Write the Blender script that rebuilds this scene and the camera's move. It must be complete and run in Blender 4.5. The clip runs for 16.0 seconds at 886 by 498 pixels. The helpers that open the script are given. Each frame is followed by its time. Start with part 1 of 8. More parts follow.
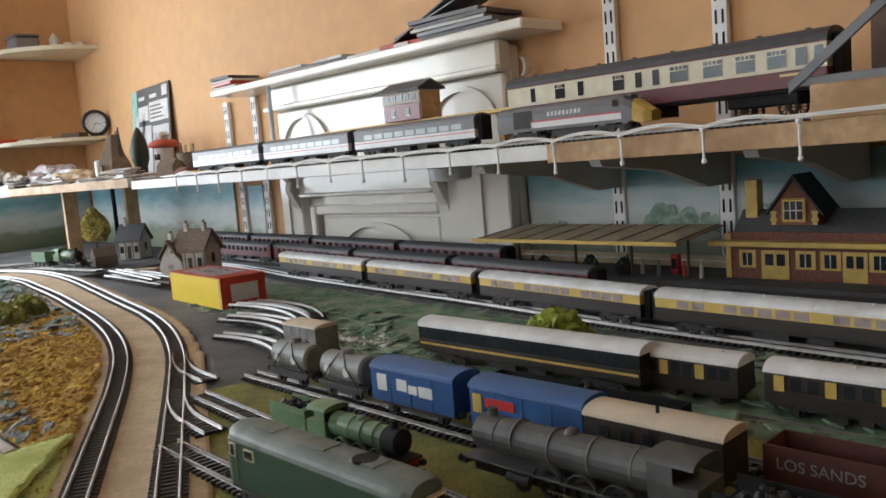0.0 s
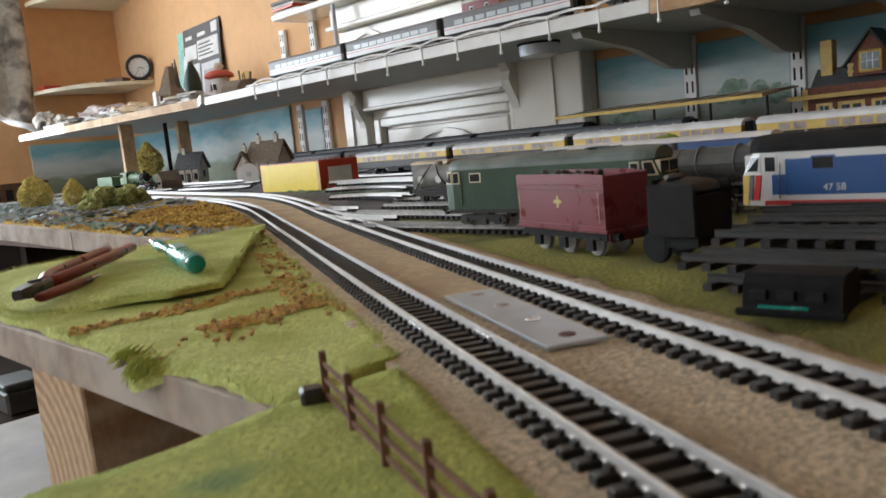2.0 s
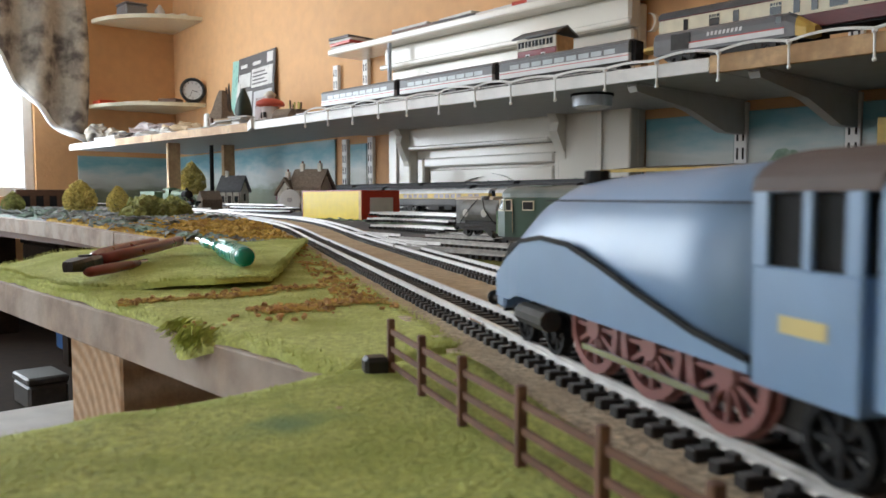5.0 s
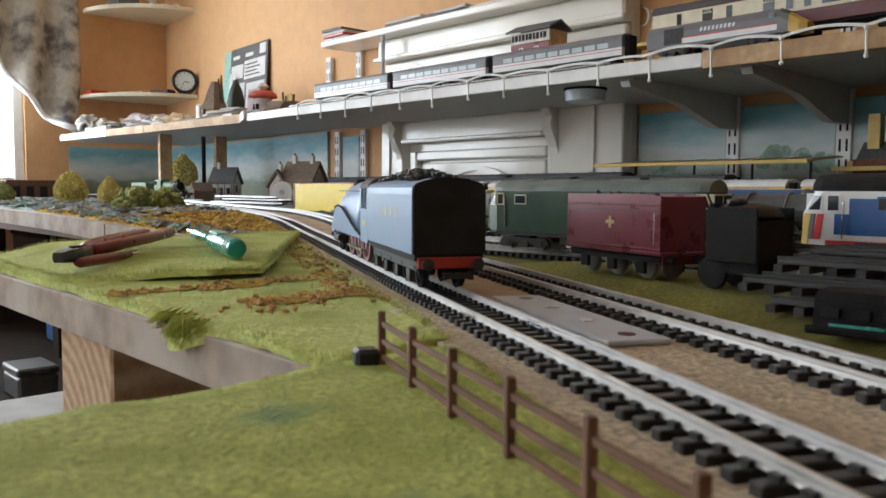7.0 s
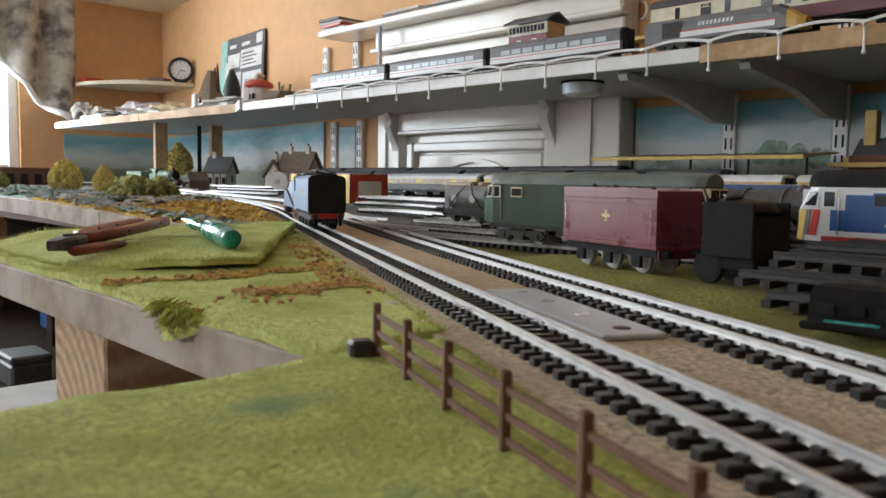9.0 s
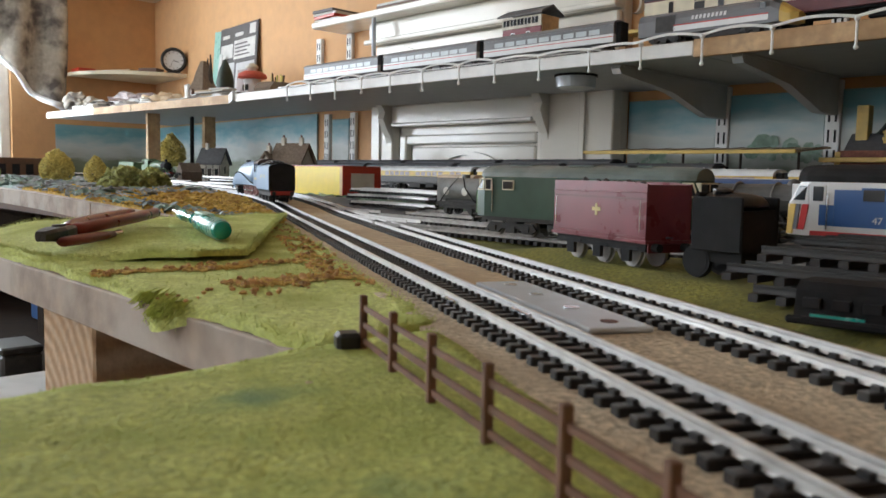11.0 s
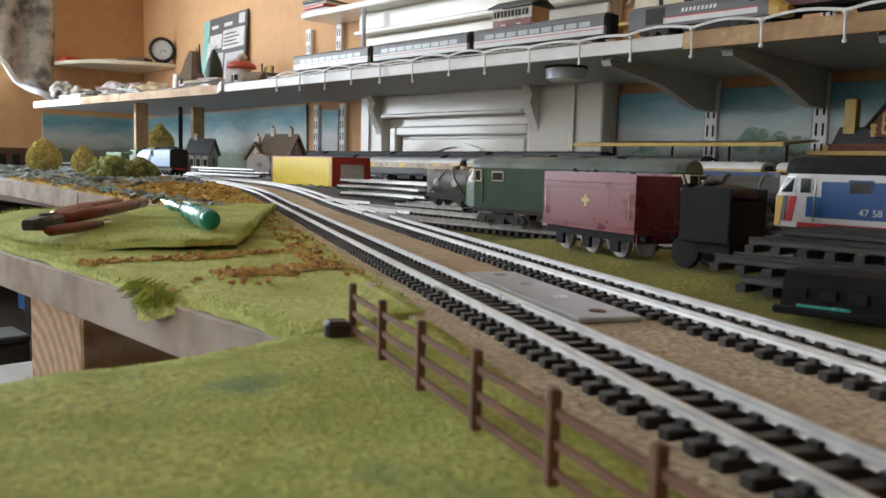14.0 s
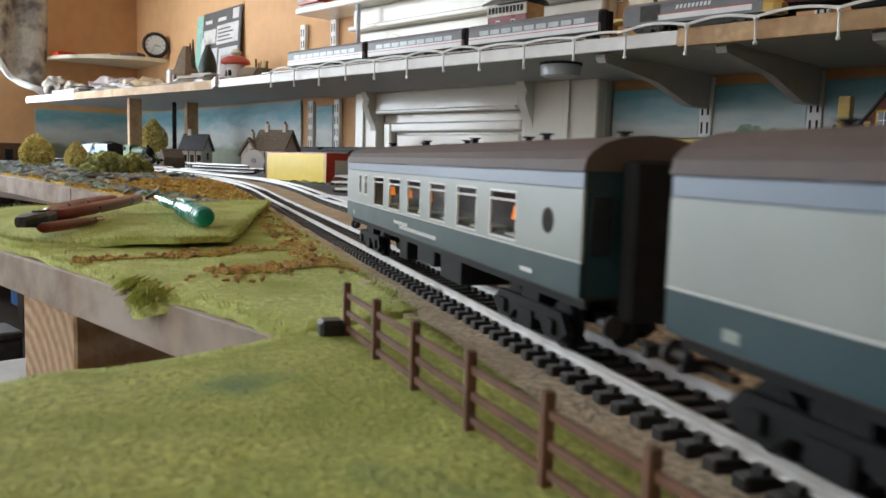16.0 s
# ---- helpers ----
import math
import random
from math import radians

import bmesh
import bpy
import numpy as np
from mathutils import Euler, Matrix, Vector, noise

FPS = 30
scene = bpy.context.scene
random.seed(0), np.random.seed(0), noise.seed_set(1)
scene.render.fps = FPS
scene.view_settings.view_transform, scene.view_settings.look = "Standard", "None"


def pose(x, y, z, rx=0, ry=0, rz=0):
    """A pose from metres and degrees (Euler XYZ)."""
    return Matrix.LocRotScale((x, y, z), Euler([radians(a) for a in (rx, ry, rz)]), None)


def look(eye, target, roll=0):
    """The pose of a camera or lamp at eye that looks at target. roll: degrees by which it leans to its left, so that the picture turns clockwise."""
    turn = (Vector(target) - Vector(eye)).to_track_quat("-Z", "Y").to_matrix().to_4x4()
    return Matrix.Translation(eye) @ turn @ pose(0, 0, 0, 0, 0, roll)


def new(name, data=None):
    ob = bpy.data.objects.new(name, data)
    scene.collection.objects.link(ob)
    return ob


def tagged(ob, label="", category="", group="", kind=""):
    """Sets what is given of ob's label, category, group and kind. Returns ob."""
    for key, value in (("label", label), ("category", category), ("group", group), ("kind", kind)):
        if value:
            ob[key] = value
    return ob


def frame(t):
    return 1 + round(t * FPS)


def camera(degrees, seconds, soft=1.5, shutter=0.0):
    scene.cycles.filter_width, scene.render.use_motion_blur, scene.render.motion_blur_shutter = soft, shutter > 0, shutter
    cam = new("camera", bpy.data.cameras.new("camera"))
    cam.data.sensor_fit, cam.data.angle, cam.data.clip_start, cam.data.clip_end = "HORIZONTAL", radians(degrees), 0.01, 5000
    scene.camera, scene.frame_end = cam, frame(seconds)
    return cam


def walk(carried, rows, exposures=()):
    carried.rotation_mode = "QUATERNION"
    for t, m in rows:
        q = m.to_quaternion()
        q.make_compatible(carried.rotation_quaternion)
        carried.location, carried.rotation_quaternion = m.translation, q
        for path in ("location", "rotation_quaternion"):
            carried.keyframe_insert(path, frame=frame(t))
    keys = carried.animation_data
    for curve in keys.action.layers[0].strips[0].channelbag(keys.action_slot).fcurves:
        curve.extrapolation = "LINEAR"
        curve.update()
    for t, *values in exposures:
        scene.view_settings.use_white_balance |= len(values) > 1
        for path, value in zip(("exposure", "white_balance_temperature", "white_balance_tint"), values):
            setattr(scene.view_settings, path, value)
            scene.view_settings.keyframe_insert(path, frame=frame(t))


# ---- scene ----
cam = camera(58.0, 16.0, shutter=0.3)
cam.data.dof.use_dof, cam.data.dof.focus_distance, cam.data.dof.aperture_fstop = True, 0.75, 32.0
PATH = [
    (0, (0.115, 0.074, 0.243), (0.689, 1.976, 0.019), -4.7),
    (0.5, (0.067, 0.032, 0.22), (0.615, 1.945, 0.021), -3.8),
    (1, (0.003, -0.004, 0.194), (0.481, 1.928, -0.008), -4.6),
    (1.5, (-0.051, 0.008, 0.137), (0.45, 1.931, -0.082), -5.2),
    (2, (-0.093, 0.011, 0.081), (0.486, 1.907, -0.185), -5.7),
    (2.5, (-0.102, 0.017, 0.058), (0.488, 1.918, -0.137), -5.1),
    (3, (-0.104, 0.017, 0.057), (0.512, 1.914, -0.099), -2.5),
    (3.5, (-0.111, 0.016, 0.058), (0.469, 1.926, -0.073), -1.3),
    (4, (-0.11, 0.02, 0.057), (0.415, 1.945, -0.068), -0.5),
    (6.5, (-0.109, 0.022, 0.056), (0.431, 1.942, -0.084), 0.4),
    (7, (-0.109, 0.021, 0.056), (0.436, 1.94, -0.091), 0.3),
    (7.5, (-0.109, 0.021, 0.056), (0.439, 1.938, -0.097), 0.5),
    (8, (-0.109, 0.021, 0.056), (0.442, 1.937, -0.102), 0.6),
    (8.5, (-0.109, 0.021, 0.056), (0.444, 1.936, -0.107), 0.7),
    (9, (-0.109, 0.022, 0.056), (0.447, 1.936, -0.111), 0.9),
    (9.5, (-0.107, 0.022, 0.056), (0.452, 1.935, -0.115), 1.2),
    (12, (-0.107, 0.021, 0.056), (0.472, 1.926, -0.137), 1.3),
    (12.5, (-0.107, 0.022, 0.056), (0.476, 1.925, -0.14), 1.5),
    (13, (-0.107, 0.022, 0.056), (0.48, 1.924, -0.143), 1.5),
    (13.5, (-0.107, 0.022, 0.056), (0.484, 1.922, -0.146), 1.4),
    (14, (-0.107, 0.021, 0.055), (0.489, 1.92, -0.149), 1.5),
    (14.5, (-0.107, 0.021, 0.055), (0.495, 1.917, -0.151), 1.4),
    (15, (-0.106, 0.022, 0.055), (0.498, 1.917, -0.153), 1.4),
    (15.5, (-0.106, 0.022, 0.055), (0.5, 1.916, -0.156), 1.5),
    (16, (-0.107, 0.021, 0.056), (0.502, 1.914, -0.158), 1.6),
]
walk(cam, [(t, look(e, g, r)) for t, e, g, r in PATH])

# ---- world, window light, exposure ----
world = bpy.data.worlds.new("world")
scene.world = world
world.use_nodes = True
wn = world.node_tree
sky = wn.nodes.new("ShaderNodeTexSky")
sky.sky_type, sky.sun_disc = "NISHITA", False
sky.sun_elevation, sky.sun_rotation = radians(38), radians(200)
wn.nodes["Background"].inputs[1].default_value = 0.12
wn.links.new(sky.outputs[0], wn.nodes["Background"].inputs[0])
scene.view_settings.exposure = 0.0

# The room's axes: u runs along the long wall, v towards it. ROOM turns (right along the wall, towards the wall, up) into the world.
ROOM_TURN = -63.0
ROOM = pose(0, 0, 0, 0, 0, ROOM_TURN)
WALL_V, WALL_U = 1.33, 3.54
SKEW = 0.086  # past the mantel the long wall leans away towards the corner


def wall_v(u):
    """Where the long wall stands at u."""
    return WALL_V + SKEW * max(0.0, u - 2.1)


def room(u, v, z=0.0, turn=0.0):
    """A pose at (u, v, z) of the room; with turn 0 its x axis runs to the right along the long wall."""
    return ROOM @ pose(-u, v, z, 0, 0, turn)


def area(name, m, sx, sy, watts, colour):
    d = bpy.data.lights.new(name, "AREA")
    d.shape, d.size, d.size_y, d.energy, d.color = "RECTANGLE", sx, sy, watts, colour
    ob = new(name, d)
    ob.matrix_world = m
    return ob


# daylight in the window of the short wall
WIN_V0, WIN_V1, WIN_Z0, WIN_Z1 = -1.15, 0.87, 0.06, 1.25
area("window_daylight", ROOM @ look((-(WALL_U - 0.02), (WIN_V0 + WIN_V1) / 2, (WIN_Z0 + WIN_Z1) / 2), (0, (WIN_V0 + WIN_V1) / 2 + 0.25, 0.35)), WIN_V1 - WIN_V0 - 0.1, WIN_Z1 - WIN_Z0 - 0.1, 60, (0.82, 0.91, 1.0))
# daylight in the bay window of the wall behind
BAY_U0, BAY_U1, BAY_Z0, BAY_Z1 = 0.55, 2.45, 0.10, 1.35
area("bay_daylight", ROOM @ look((-(BAY_U0 + BAY_U1) / 2, -2.27, (BAY_Z0 + BAY_Z1) / 2), (-0.9, 0.3, 0.0)), BAY_U1 - BAY_U0 - 0.1, BAY_Z1 - BAY_Z0 - 0.1, 11.0, (0.82, 0.91, 1.0))


# ---- materials ----
def material(name, colour, rough=0.6, metal=0.0, vary=0.15, scale=60.0, bump=0.0, bump_scale=300.0, spec=0.5, second=None, blotch=8.0, island=0.0, emit=0.0):
    m = bpy.data.materials.new(name)
    m.use_nodes = True
    t = m.node_tree
    b = t.nodes["Principled BSDF"]
    b.inputs["Roughness"].default_value, b.inputs["Metallic"].default_value = rough, metal
    b.inputs["Specular IOR Level"].default_value = spec
    co = t.nodes.new("ShaderNodeTexCoord")
    n1, n2 = t.nodes.new("ShaderNodeTexNoise"), t.nodes.new("ShaderNodeTexNoise")
    n1.inputs["Scale"].default_value, n1.inputs["Detail"].default_value = scale, 5
    n2.inputs["Scale"].default_value, n2.inputs["Detail"].default_value = blotch, 3
    for n in (n1, n2):
        t.links.new(co.outputs["Object"], n.inputs["Vector"])
    mix1 = t.nodes.new("ShaderNodeMix")
    mix1.data_type = "RGBA"
    dark = tuple(c * (1 - vary) for c in colour)
    light = tuple(min(1, c * (1 + vary)) for c in colour)
    mix1.inputs["A"].default_value, mix1.inputs["B"].default_value = (*dark, 1), (*light, 1)
    ramp = t.nodes.new("ShaderNodeMapRange")
    ramp.inputs["From Min"].default_value, ramp.inputs["From Max"].default_value = 0.3, 0.7
    t.links.new(n1.outputs["Fac"], ramp.inputs["Value"])
    t.links.new(ramp.outputs["Result"], mix1.inputs["Factor"])
    mix2 = t.nodes.new("ShaderNodeMix")
    mix2.data_type = "RGBA"
    r2 = t.nodes.new("ShaderNodeMapRange")
    r2.inputs["From Min"].default_value, r2.inputs["From Max"].default_value = 0.45, 0.65
    t.links.new(n2.outputs["Fac"], r2.inputs["Value"])
    r2.inputs["To Max"].default_value = 0.9 if second else vary
    t.links.new(r2.outputs["Result"], mix2.inputs["Factor"])
    t.links.new(mix1.outputs["Result"], mix2.inputs["A"])
    mix2.inputs["B"].default_value = (*(second or tuple(c * (1 - vary) for c in colour)), 1)
    out = mix2.outputs["Result"]
    if island:
        info = t.nodes.new("ShaderNodeObjectInfo")
        hsv = t.nodes.new("ShaderNodeHueSaturation")
        mr = t.nodes.new("ShaderNodeMapRange")
        mr.inputs["To Min"].default_value, mr.inputs["To Max"].default_value = 1 - island, 1 + island
        t.links.new(info.outputs["Random"], mr.inputs["Value"])
        t.links.new(mr.outputs["Result"], hsv.inputs["Value"])
        t.links.new(out, hsv.inputs["Color"])
        out = hsv.outputs["Color"]
    t.links.new(out, b.inputs["Base Color"])
    rr = t.nodes.new("ShaderNodeMapRange")
    rr.inputs["To Min"].default_value, rr.inputs["To Max"].default_value = max(0.02, rough - 0.12), min(1, rough + 0.12)
    t.links.new(n1.outputs["Fac"], rr.inputs["Value"])
    t.links.new(rr.outputs["Result"], b.inputs["Roughness"])
    if bump:
        n3 = t.nodes.new("ShaderNodeTexNoise")
        n3.inputs["Scale"].default_value, n3.inputs["Detail"].default_value = bump_scale, 6
        t.links.new(co.outputs["Object"], n3.inputs["Vector"])
        bp = t.nodes.new("ShaderNodeBump")
        bp.inputs["Distance"].default_value, bp.inputs["Strength"].default_value = bump, 1.0
        t.links.new(n3.outputs["Fac"], bp.inputs["Height"])
        t.links.new(bp.outputs["Normal"], b.inputs["Normal"])
    if emit:
        b.inputs["Emission Color"].default_value, b.inputs["Emission Strength"].default_value = (*colour, 1), emit
    return m


def glass(name, tint=(0.9, 0.95, 0.95)):
    m = bpy.data.materials.new(name)
    m.use_nodes = True
    b = m.node_tree.nodes["Principled BSDF"]
    b.inputs["Base Color"].default_value = (*tint, 1)
    b.inputs["Roughness"].default_value, b.inputs["Transmission Weight"].default_value, b.inputs["IOR"].default_value = 0.03, 1.0, 1.1
    return m


M = {
    "wall": material("orange_wall_paint", (0.64, 0.365, 0.172), 0.75, vary=0.06, scale=25, bump=0.004, bump_scale=18, blotch=3),
    "ceiling": material("ceiling_paint", (0.75, 0.72, 0.66), 0.8, vary=0.04),
    "carpet": material("dark_carpet", (0.08, 0.06, 0.05), 0.95, vary=0.3, scale=80),
    "gloss": material("cream_gloss_paint", (0.80, 0.765, 0.69), 0.10, vary=0.03, scale=12, bump=0.0013, bump_scale=22),
    "white": material("white_paint", (0.78, 0.77, 0.75), 0.45, vary=0.06, scale=40, bump=0.0004, bump_scale=120),
    "greypaint": material("grey_white_paint", (0.50, 0.50, 0.50), 0.5, vary=0.08, scale=30),
    "pine": material("raw_pine", (0.52, 0.34, 0.18), 0.65, vary=0.2, scale=90, bump=0.0005, bump_scale=150, second=(0.38, 0.22, 0.10), blotch=14),
    "boardedge": material("grubby_board_edge", (0.36, 0.28, 0.22), 0.7, vary=0.25, scale=70, second=(0.48, 0.42, 0.36), blotch=20, bump=0.0006, bump_scale=200),
    "cork": material("cork_trackbed", (0.55, 0.45, 0.32), 0.95, vary=0.45, scale=420, bump=0.0014, bump_scale=600, second=(0.44, 0.34, 0.23), blotch=16),
    "tan": material("brown_paper_trackbed", (0.54, 0.41, 0.26), 0.85, vary=0.2, scale=160, bump=0.0012, bump_scale=130, second=(0.44, 0.32, 0.20), blotch=18),
    "grass": material("bright_grass_mat", (0.45, 0.49, 0.13), 0.95, vary=0.3, scale=420, bump=0.0012, bump_scale=500, second=(0.33, 0.38, 0.075), blotch=34),
    "grasspale": material("pale_grass_mat", (0.60, 0.65, 0.22), 0.95, vary=0.25, scale=420, bump=0.0014, bump_scale=500, second=(0.44, 0.49, 0.12), blotch=22),
    "grass2": material("olive_grass_mat", (0.22, 0.20, 0.035), 0.95, vary=0.4, scale=420, bump=0.0015, bump_scale=420, second=(0.12, 0.11, 0.025), blotch=14),
    "tarmac": material("grey_card_ground", (0.085, 0.08, 0.08), 0.85, vary=0.2, scale=90, second=(0.13, 0.12, 0.12), blotch=9, bump=0.0005),
    "greenfoam": material("torn_green_scenery", (0.12, 0.19, 0.11), 0.85, vary=0.5, scale=60, second=(0.28, 0.29, 0.2), blotch=22, bump=0.002, bump_scale=120),
    "ochre": material("ochre_lichen_scatter", (0.55, 0.36, 0.07), 0.9, vary=0.5, scale=160, second=(0.40, 0.22, 0.05), blotch=30, bump=0.003, bump_scale=220),
    "slate": material("blue_grey_rubble", (0.27, 0.29, 0.30), 0.7, vary=0.5, scale=120, second=(0.20, 0.33, 0.26), blotch=16),
    "dust": material("ochre_foam_dust", (0.68, 0.50, 0.18), 0.95, vary=0.35, scale=200, second=(0.62, 0.40, 0.10), blotch=40),
    "rust": material("rusty_foam_crumb", (0.56, 0.33, 0.14), 0.9, vary=0.5, scale=200),
    "greencard": material("torn_green_card", (0.13, 0.23, 0.15), 0.7, vary=0.4, scale=70, second=(0.30, 0.36, 0.27), blotch=30),
    "greenroof": material("weathered_green_grey_roof", (0.125, 0.155, 0.145), 0.5, vary=0.25, scale=60, second=(0.20, 0.22, 0.21), blotch=24),
    "sleeper": material("black_plastic_sleeper", (0.022, 0.018, 0.017), 0.5, vary=0.3, scale=200, island=0.25),
    "rail": material("nickel_silver_rail", (0.60, 0.58, 0.56), 0.46, 0.55, vary=0.12, scale=120),
    "darkrail": material("tarnished_rail", (0.30, 0.28, 0.26), 0.45, 0.8, vary=0.25, scale=120),
    "plate": material("galvanised_plate", (0.48, 0.52, 0.57), 0.36, 0.12, vary=0.14, scale=60),
    "tool": material("oiled_tool_steel", (0.055, 0.05, 0.047), 0.38, 0.3, vary=0.3, scale=150),
    "darktrack": material("dusty_black_plastic", (0.028, 0.027, 0.026), 0.5, vary=0.35, scale=180),
    "soot": material("sooty_black_underframe", (0.011, 0.011, 0.012), 0.75, vary=0.4, scale=150, spec=0.2),
    # wood colour darkened to stand in for the shade under the far board
    "shadewood": material("shade_darkened_wood", (0.03, 0.019, 0.013), 0.9, vary=0.3, scale=40, spec=0.1),
    "gunmetal": material("weathered_dark_grey", (0.085, 0.085, 0.083), 0.5, 0.1, vary=0.3, scale=70),
    "steel": material("bright_steel", (0.7, 0.7, 0.72), 0.25, 1.0, vary=0.1),
    "fence": material("brown_plastic_fence", (0.16, 0.075, 0.045), 0.6, vary=0.25, scale=150),
    "black": material("black_plastic", (0.014, 0.014, 0.015), 0.45, vary=0.3, scale=120),
    "matt": material("matt_black_paint", (0.02, 0.02, 0.021), 0.8, vary=0.3, scale=90, spec=0.2),
    "dirt": material("grimy_underframe", (0.035, 0.032, 0.03), 0.7, vary=0.4, scale=150),
    "garter": material("garter_blue_paint", (0.20, 0.31, 0.48), 0.38, vary=0.06, scale=60),
    "red": material("buffer_beam_red", (0.36, 0.03, 0.02), 0.5, vary=0.15),
    "wheelred": material("faded_red_wheel", (0.24, 0.09, 0.08), 0.5, vary=0.2),
    "coal": material("coal", (0.02, 0.02, 0.022), 0.4, vary=0.5, scale=300),
    "gold": material("gold_lettering", (0.62, 0.50, 0.20), 0.5, vary=0.1),
    "rblue": material("rail_blue_paint", (0.026, 0.062, 0.080), 0.36, vary=0.08, scale=60),
    "rgrey": material("rail_grey_paint", (0.31, 0.34, 0.335), 0.36, vary=0.04, scale=60),
    "strip": material("pale_blue_cantrail", (0.17, 0.215, 0.30), 0.4, vary=0.05),
    "brownroof": material("brown_grey_roof", (0.105, 0.08, 0.075), 0.7, vary=0.15, scale=120),
    "darkroof": material("dark_grey_roof", (0.07, 0.07, 0.075), 0.6, vary=0.2, scale=80),
    "whiteroof": material("dirty_white_roof", (0.72, 0.71, 0.70), 0.6, vary=0.1, scale=50, second=(0.58, 0.56, 0.55), blotch=16),
    "tanroof": material("cream_roof", (0.60, 0.50, 0.38), 0.6, vary=0.1, scale=50),
    "cream": material("cream_paint", (0.68, 0.62, 0.46), 0.4, vary=0.08),
    "yellow": material("yellow_panel_paint", (0.62, 0.42, 0.10), 0.45, vary=0.15),
    "brown": material("chocolate_paint", (0.035, 0.025, 0.02), 0.45, vary=0.2),
    "maroon": material("maroon_paint", (0.13, 0.018, 0.022), 0.4, vary=0.12),
    "crimson": material("crimson_tender_paint", (0.20, 0.040, 0.052), 0.30, vary=0.08, scale=60),
    "bgreen": material("brunswick_green_paint", (0.030, 0.070, 0.043), 0.36, vary=0.15, scale=60),
    "applegreen": material("apple_green_paint", (0.12, 0.21, 0.11), 0.35, vary=0.15),
    "vanblue": material("bright_blue_paint", (0.03, 0.10, 0.27), 0.4, vary=0.1),
    "netblue": material("strong_blue_paint", (0.012, 0.085, 0.29), 0.35, vary=0.05),
    "netwhite": material("white_livery_paint", (0.72, 0.72, 0.72), 0.35, vary=0.05),
    "netred": material("red_livery_paint", (0.55, 0.04, 0.04), 0.35, vary=0.05),
    "netgrey": material("grey_livery_paint", (0.16, 0.16, 0.17), 0.4, vary=0.08),
    "silver": material("unpainted_grey_metal", (0.20, 0.20, 0.195), 0.5, 0.2, vary=0.2, scale=80),
    "bauxite": material("wagon_red_brown", (0.10, 0.032, 0.026), 0.55, vary=0.2),
    "pane": material("dark_window_pane", (0.03, 0.035, 0.04), 0.12, vary=0.2),
    "bright_pane": material("pale_window_pane", (0.55, 0.60, 0.62), 0.2, vary=0.1),
    "clear": glass("clear_glazing"),
    "boxyellow": material("yellow_card", (0.80, 0.58, 0.02), 0.35, vary=0.05),
    "boxred": material("red_card", (0.50, 0.045, 0.02), 0.35, vary=0.08),
    "boxgrey": material("faded_window_film", (0.33, 0.27, 0.26), 0.3, vary=0.2),
    "thatch": material("brown_thatch", (0.20, 0.15, 0.11), 0.9, vary=0.3, scale=200, bump=0.001),
    "cottage": material("cottage_plaster", (0.64, 0.60, 0.52), 0.8, vary=0.2, scale=60),
    "timber": material("dark_timber", (0.06, 0.045, 0.035), 0.7, vary=0.2),
    "brick": material("red_brick_card", (0.20, 0.075, 0.05), 0.8, vary=0.3, scale=220),
    "roofslate": material("slate_roof_card", (0.10, 0.10, 0.105), 0.7, vary=0.2, scale=120),
    "darkgreen": material("dark_green_roof", (0.015, 0.03, 0.02), 0.6, vary=0.3),
    "straw": material("straw_bush", (0.60, 0.50, 0.16), 0.95, vary=0.4, scale=200),
    "muraltree": material("faded_painted_green", (0.20, 0.30, 0.22), 0.6, vary=0.4, scale=60, second=(0.36, 0.45, 0.38), blotch=45),
    "foliage": material("green_lichen_bush", (0.30, 0.32, 0.11), 0.95, vary=0.5, scale=150),
    "foliage2": material("lime_lichen_bush", (0.27, 0.32, 0.045), 0.95, vary=0.4, scale=150),
    "handle_red": material("red_plier_grip", (0.19, 0.025, 0.02), 0.3, vary=0.15),
    "teal": material("teal_plastic", (0.0, 0.26, 0.20), 0.25, vary=0.1, spec=0.6),
    "teal2": material("mint_plastic", (0.30, 0.55, 0.48), 0.3, vary=0.1),
    "wire": material("white_wire", (0.80, 0.80, 0.78), 0.45, vary=0.05),
    "paper": material("paper", (0.62, 0.60, 0.57), 0.7, vary=0.12, scale=30),
    "darkcard": material("dark_card", (0.09, 0.08, 0.08), 0.55, vary=0.3, scale=20),
    "clockface": material("clock_face", (0.70, 0.72, 0.72), 0.4, vary=0.04),
    "brickred": material("toadstool_red", (0.50, 0.08, 0.05), 0.5, vary=0.15),
    "interior": material("brown_interior", (0.05, 0.035, 0.03), 0.7, vary=0.2),
    "lamp": material("orange_lamp", (1.0, 0.25, 0.03), 0.5, vary=0.05, emit=0.75),
    "fire": material("orange_tail_lamp", (1.0, 0.35, 0.02), 0.5, vary=0.05, emit=2.5),
    "net": material("sheer_net_curtain", (0.85, 0.86, 0.88), 0.8, vary=0.05),
    "outside": material("overcast_outdoors", (0.86, 0.93, 1.0), 0.9, vary=0.03, emit=1.6),
    "teak": material("brown_wood", (0.11, 0.05, 0.025), 0.5, vary=0.2, scale=60),
}


